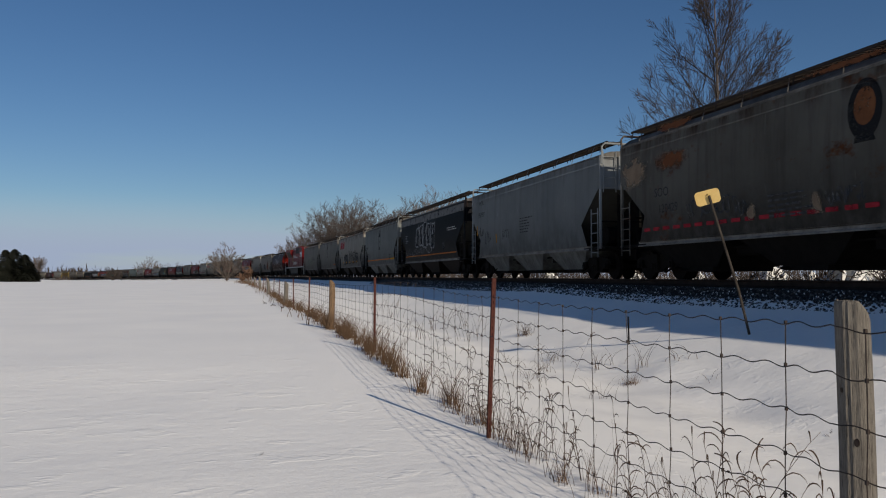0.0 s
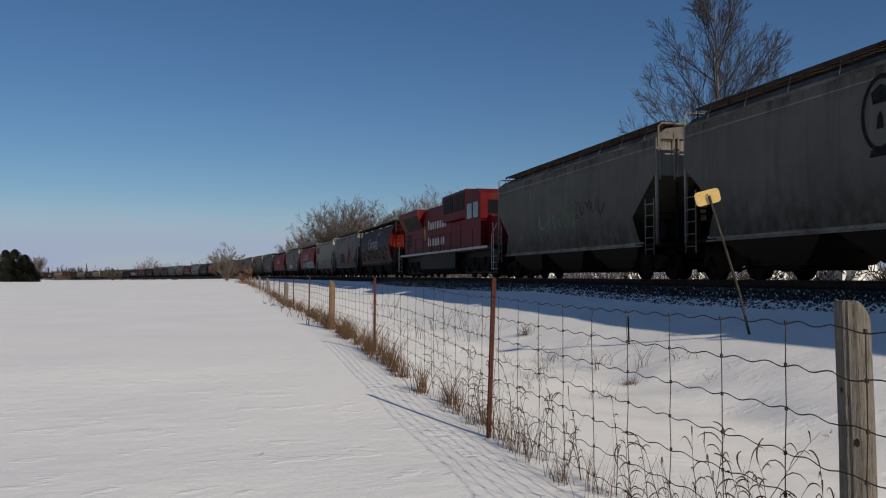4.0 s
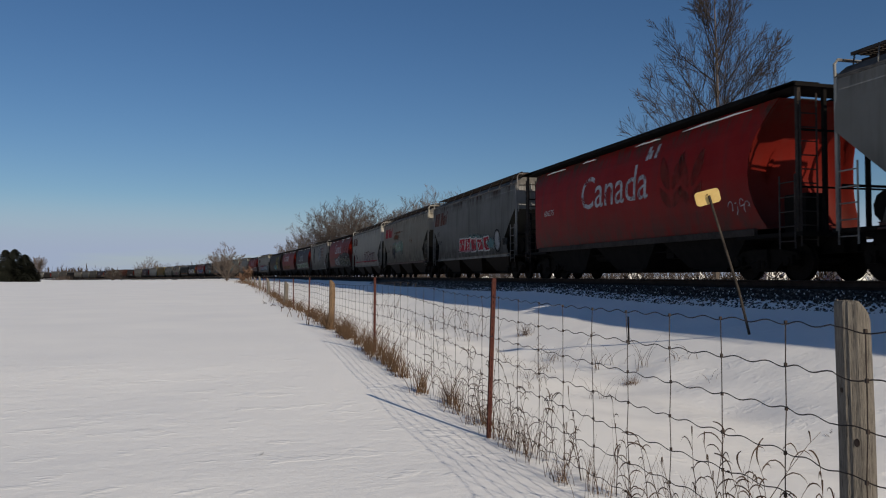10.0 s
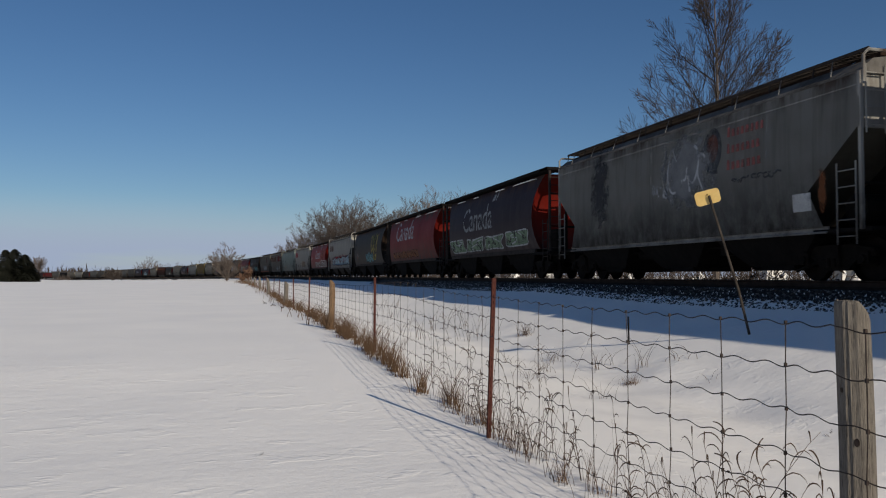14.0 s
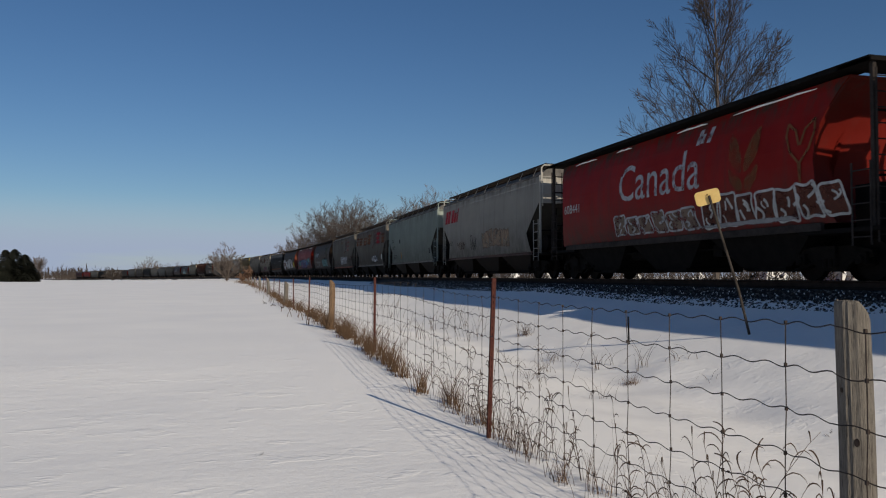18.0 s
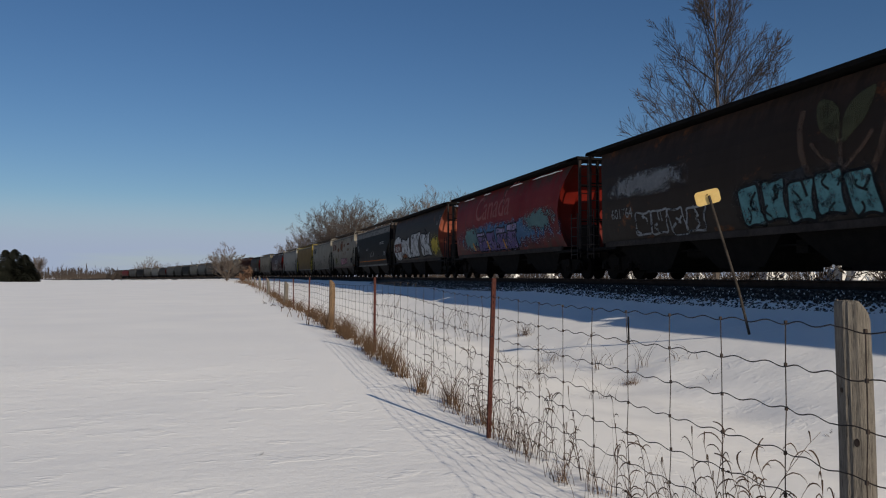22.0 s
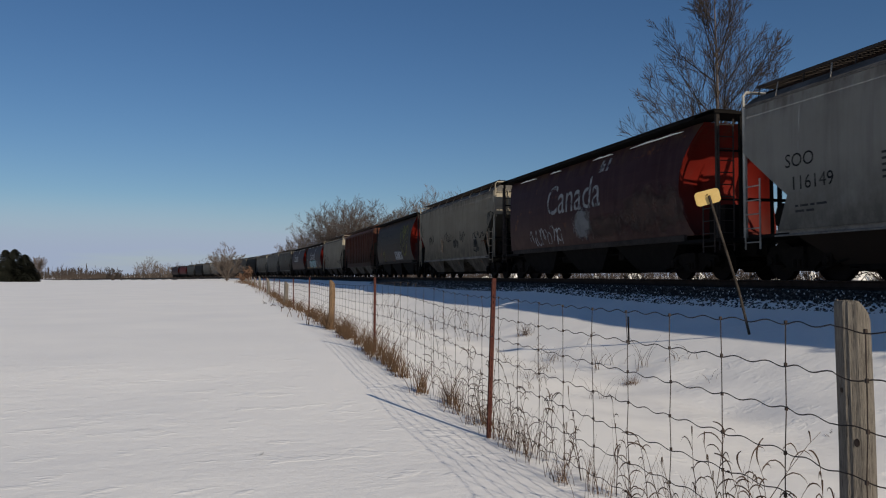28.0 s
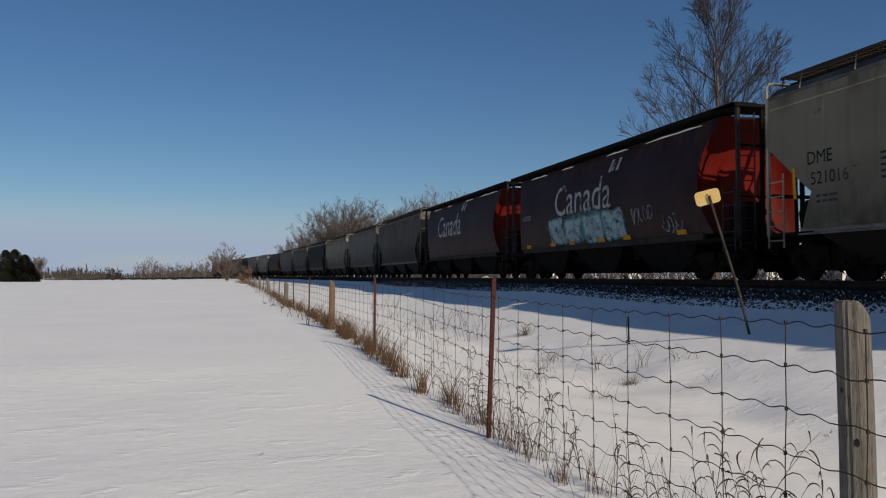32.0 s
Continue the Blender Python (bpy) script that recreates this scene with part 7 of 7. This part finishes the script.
# ---- dry grass and weeds ----
def blades(name, spots, material, label, category):
    segs = []
    for (x, y, n, h, r, wide, droop, rng) in spots:
        for _ in range(n):
            bx, by = x + rng.gauss(0, r), y + rng.gauss(0, r * 1.2)
            p = Vector((bx, by, ground_z(bx, by) - 0.03))
            t = rng.uniform(0, 2 * math.pi)
            L = h * rng.uniform(0.45, 1.1)
            d = Vector((math.cos(t) * 0.22, math.sin(t) * 0.22, 1)).normalized()
            for k in range(4):
                e = p + d * L / 4
                segs.append((p, e, wide * (1 - k * 0.2), wide * (0.8 - k * 0.2) + 0.0004))
                p = e
                d = (d + Vector((math.cos(t), math.sin(t), -0.4)) * droop * rng.uniform(0.1, 0.5)).normalized()
    return tagged(new(name, tubes_mesh(name, segs, material, 3)), label, category, kind="stuff")


def build_grass():
    rng = random.Random(9)
    spots = []
    y = 7.6
    while y < 46:
        k = smooth01((y - 8) / 6)
        spots.append((FENCE_X + rng.uniform(-0.08, 0.12), y, int(rng.choice((4, 8, 34)) * (0.35 + 0.65 * k)), rng.uniform(0.22, 0.55), 0.07, 0.0035 + 0.0001 * y, 0.8, rng))
        y += rng.uniform(0.2, 0.75)
    for y in (11.4, 12.0, 12.5, 15.0, 17.3, 17.9):
        spots.append((FENCE_X - 0.05, y, 48, 0.55, 0.075, 0.004, 0.45, rng))
    for _ in range(34):
        spots.append((FENCE_X + rng.uniform(-0.08, 0.10), 7.5 + 16 * rng.random() ** 1.1, rng.randint(12, 52), rng.uniform(0.22, 0.52), 0.045, 0.0045, 0.35, rng))
    for _ in range(14):
        spots.append((FENCE_X + rng.uniform(-0.03, 0.12), rng.uniform(4.2, 8.0), rng.randint(8, 22), rng.uniform(0.18, 0.34), 0.035, 0.0028, 0.3, rng))
    spots.append((6.94, 12.73, 60, 0.22, 0.07, 0.004, 0.35, rng))
    while y < 150:
        spots.append((FENCE_X + rng.uniform(-0.3, 0.5), y, 6, rng.uniform(0.3, 0.75), 0.25, 0.010, 0.8, rng))
        y += rng.uniform(0.5, 1.4)
    for _ in range(40):
        spots.append((rng.uniform(1.0, 5.0), rng.uniform(120, 195), 14, rng.uniform(0.4, 0.9), 0.5, 0.015, 0.8, rng))
    blades("dry_grass", spots, GRASS, "clumps of dry yellow-brown grass along the fence", "grass")
    spots = []
    for _ in range(40):
        y = rng.uniform(3.0, 8.6)
        spots.append((FENCE_X + rng.uniform(-0.06, 0.22), y, rng.randint(4, 9), rng.uniform(0.25, 0.55), 0.05, 0.0022, 0.22, rng))
    for x, y, n, h, r, wide, droop in ((7.08, 22.85, 14, 0.95, 0.35, 0.0045, 0.5), (7.8, 25.47, 10, 0.9, 0.4, 0.005, 0.5), (7.18, 14.7, 7, 0.75, 0.10, 0.004, 1.3), (7.54, 14.7, 6, 0.6, 0.10, 0.0035, 0.9), (7.69, 13.66, 8, 0.7, 0.06, 0.004, 0.9),
                                       (8.31, 13.35, 9, 0.35, 0.12, 0.0045, 1.6), (7.05, 16.63, 22, 0.4, 0.16, 0.003, 0.9), (6.86, 26.49, 8, 1.1, 0.2, 0.006, 0.9), (8.17, 28.95, 12, 0.7, 0.4, 0.005, 0.8),
                                       (6.96, 33.89, 12, 0.8, 0.5, 0.006, 0.8), (7.33, 38.55, 12, 0.8, 0.5, 0.007, 0.8), (5.42, 22.62, 10, 0.8, 0.3, 0.005, 0.8), (7.82, 11.61, 6, 0.25, 0.1, 0.003, 1.2), (7.09, 8.01, 7, 0.08, 0.04, 0.004, 1.2)):
        spots.append((x, y, n, h, r, wide * 1.5, droop, rng))
    for _ in range(14):
        x, y = rng.uniform(2.8, 6.8), rng.uniform(10.5, 24)
        spots.append((x, y, rng.randint(3, 9), rng.uniform(0.2, 0.6), 0.12, 0.0032 + 0.00008 * y, 1.0, rng))
    spots.append((7.98, 20.7, 46, 0.42, 0.10, 0.006, 0.45, rng))
    spots.append((0.21, 6.23, 9, 0.07, 0.015, 0.0018, 0.8, rng))
    blades("dead_weeds", spots, WEED, "dark dead weed stalks standing out of the snow", "weeds")


build_grass()


def tall_weed(base, h, seed):
    """A dead grass-like weed: a leaning stem, long bent leaves and a nodding head."""
    rng = random.Random(seed)
    segs, p = [], Vector((0, 0, -0.05))
    d = Vector((rng.gauss(0, 0.16), rng.gauss(0, 0.16), 1)).normalized()
    turn = rng.uniform(0, 6.28)
    n = 9
    for k in range(n):
        e = p + d * h / n
        segs.append((p, e, 0.0038 - 0.0003 * k, 0.0035 - 0.0003 * k))
        if k > 0 and rng.random() < 0.75:
            turn += math.pi + rng.uniform(-0.7, 0.7)
            q, c = p.lerp(e, rng.random()), Vector((math.cos(turn) * 0.55, math.sin(turn) * 0.55, 1.0)).normalized()
            L, m = h * rng.uniform(0.12, 0.30), 6
            for i in range(m):
                f = q + c * L / m
                wide = 0.0034 * math.sin(math.pi * (i + 0.7) / (m + 0.6))
                segs.append((q, f, wide, 0.0034 * math.sin(math.pi * (i + 1.6) / (m + 0.6)) * 0.9 + 0.0004))
                q = f
                c = (c + Vector((math.cos(turn) * 0.10, math.sin(turn) * 0.10, -0.16 - 0.22 * i * rng.uniform(0.4, 1.2)))).normalized()
        p = e
        d = (d + Vector((rng.gauss(0, 0.08), rng.gauss(0, 0.08), 0))).normalized()
    if rng.random() < 0.45:
        bow = Vector((math.cos(turn), math.sin(turn), 0))
        for k in range(6):
            e = p + d * 0.022
            segs.append((p, e, 0.002 + 0.0024 * math.sin(k * 0.5), 0.002 + 0.0024 * math.sin((k + 1) * 0.5)))
            p = e
            d = (d + bow * 0.22 - Vector((0, 0, 0.20))).normalized()
    ob = new("weed", tubes_mesh("weed", segs, WEED, 4))
    ob.location = base
    return tagged(ob, "dark dead weed stalk with curled leaves beside the fence", "weed", "tall dead weeds by the fence")


def build_weeds():
    rng = random.Random(31)
    for i, (x, y, h) in enumerate(((2.42, 3.05, 0.72), (2.5, 3.12, 0.6), (2.36, 2.98, 0.55), (2.5, 3.45, 0.78), (2.42, 3.55, 0.66), (2.56, 3.62, 0.7), (2.32, 3.7, 0.5), (2.48, 3.8, 0.62), (2.4, 4.2, 0.5), (2.35, 4.5, 0.62),
                                   (2.3, 4.9, 0.55), (2.42, 5.2, 0.66), (2.3, 5.5, 0.5), (2.36, 5.9, 0.6), (2.25, 6.6, 0.7), (2.3, 7.1, 0.62), (2.2, 7.5, 0.7), (2.28, 8.2, 0.6), (2.3, 9.0, 0.75), (2.5, 2.75, 0.65),
                                   (5.1, 12.4, 0.9), (5.3, 12.7, 0.7), (6.0, 13.2, 1.0), (3.2, 9.4, 0.8), (3.0, 10.6, 0.9), (4.2, 13.6, 0.9), (4.0, 15.2, 1.0), (3.6, 16.6, 1.0))):
        tall_weed(on_ground(x, y), h * rng.uniform(0.9, 1.1), 300 + i)
    for i in range(26):
        y = 2.7 + 5.2 * rng.random() ** 1.4
        tall_weed(on_ground(FENCE_X + rng.uniform(0.02, 0.34), y), rng.uniform(0.28, 0.62), 400 + i)


build_weeds()


def build_stake():
    p = on_ground(8.6, 15.8)
    bm = bmesh.new()
    tube(bm, [(0, 0, -0.2), (-0.02, 0, 0.62)], 0.018, 6)
    ob = part("ground_stake", bm, STEELDARK)
    ob.location = p
    tagged(ob, "thin dark rusty stake standing in the snow", "stake")


build_stake()


def build_sticks():
    for i, (x, y, turn) in enumerate(((1.55, 32.0, 10), (1.75, 29.2, 60), (1.35, 35.0, 35))):
        rng = random.Random(70 + i)
        bm = bmesh.new()
        L = rng.uniform(0.08, 0.12)
        tube(bm, [(-L, 0, 0.0), (-L * 0.3, 0.03, 0.05), (L * 0.4, -0.02, 0.04), (L, 0.02, 0.01)], [0.012, 0.02, 0.016, 0.006], 6)
        tube(bm, [(-L * 0.3, 0.03, 0.05), (-L * 0.1, 0.12, 0.12)], [0.012, 0.005], 5)
        ob = part("stick", bm, TREEDARK)
        ob.matrix_world = Matrix.Translation(on_ground(x, y)) @ pose(0, 0, 0, 0, 0, turn)
        tagged(ob, "small dark broken stick lying on the snow", "stick", "sticks on the snow")


def build_snow_piles():
    """Jagged heaps of ploughed snow and brush beyond the track."""
    rng = random.Random(90)
    for x, y, r, h in ((18.6, 14.6, 1.0, 0.95), (18.5, 17.4, 1.1, 1.05), (18.5, 19.8, 1.25, 1.15), (18.7, 21.8, 0.6, 0.55), (18.5, 23.8, 0.95, 1.05), (18.7, 26.2, 0.5, 0.4), (18.7, 28.4, 0.55, 0.55),
                       (18.5, 33.5, 0.55, 1.05), (18.8, 38.2, 0.6, 0.5), (18.5, 43.6, 0.7, 0.95), (18.5, 49.8, 0.7, 0.85), (18.4, 56.0, 0.8, 0.6)):
        heap = tagged(new("snow_mound"), "jagged heap of ploughed snow over brush behind the railway track", "snow mound", "mounds behind the track")
        heap.location = on_ground(x, y)
        bm = bmesh.new()
        n, rings = 26, []
        for j in range(10):
            f = j / 9
            ring = []
            for k in range(n):
                t = k * 2 * math.pi / n
                q = Vector((math.cos(t) * (1 - f), math.sin(t) * (1 - f), f + y))
                crag = 1 + 0.5 * noise.noise(q * 3.1) + 0.4 * noise.noise(q * 8.3)
                ring.append(bm.verts.new((math.cos(t) * r * (1 - f) * crag, math.sin(t) * r * 1.2 * (1 - f) * crag, -0.3 + (h * 0.85 + 0.3) * math.sin(f * math.pi / 2) * (1 + 0.4 * noise.noise(q * 5.7)) + rng.uniform(-0.07, 0.07))))
            rings.append(ring)
        for p, q in zip(rings, rings[1:]):
            for k in range(n):
                bm.faces.new((p[k], p[(k + 1) % n], q[(k + 1) % n], q[k]))
        part("snow", bm, SNOW, heap)
        segs = []
        for _ in range(230):
            t, d = rng.uniform(0, 6.28), math.sqrt(rng.random())
            p = Vector((math.cos(t) * d * r, math.sin(t) * d * r * 1.2, h * 0.9 * math.sqrt(max(0.0, 1 - d)) - 0.1))
            e = p + Vector((rng.gauss(0, 0.2), rng.gauss(0, 0.2), rng.uniform(0.0, 0.35)))
            segs.append((p, e, 0.022, 0.010))
        ob = new("brush", tubes_mesh("brush", segs, TWIGDARK, 3))
        ob.parent = heap


build_sticks()
build_snow_piles()
build_ties()
build_stones()
build_shoulder_snow()


# ---- what moves ----
def motions():
    starts = {car.name: t0 for car, t0 in train}
    ABREAST = -3.38
    HALF = {"covered_hopper_car": HL, "cylindrical_hopper_car": CL - 0.35, "diesel_locomotive": 11.0}
    for (car, t0), (_, after) in zip(train, train[1:] + [(None, train[-1][1] + 0.78)]):
        if "hopper" in car.name:
            own, gap = (2 * HL, 1.55) if "covered" in car.name else (2 * CL - 0.7, 1.2)
            car.scale.y = max(0.94, min(1.08, (SPEED * (after - t0) - gap) / own))
        half = HALF[car.name.split(".")[0]] * car.scale.y
        rows = []
        for i in range(17):
            t = i * 2.0
            p, w = line_at(ABREAST + SPEED * (t0 - t) + half)
            rows.append((t, Matrix.Translation(p) @ pose(0, 0, 0, 0, 0, math.degrees(w))))
        walk(car, rows)
    # wheels turn while their car is close by
    for car, ob in rolling:
        t0 = starts[car.name]
        lo, hi = max(0.0, t0 - 1.6), min(32.0, t0 + 0.5)
        if hi - lo < 0.1:
            continue
        at = ob.location.copy()
        n = math.ceil((hi - lo) * FPS)
        rows = [(0.0, Matrix.Translation(at))] if lo > 0 else []
        for i in range(n + 1):
            t = lo + i / FPS
            rows.append((min(t, 32.0), Matrix.Translation(at) @ pose(0, 0, 0, math.degrees(SPEED / 0.46) * i / FPS % 360)))
        if rows[-1][0] < 31.95:
            rows.append((32.0, rows[-1][1]))
        walk(ob, rows)


motions()
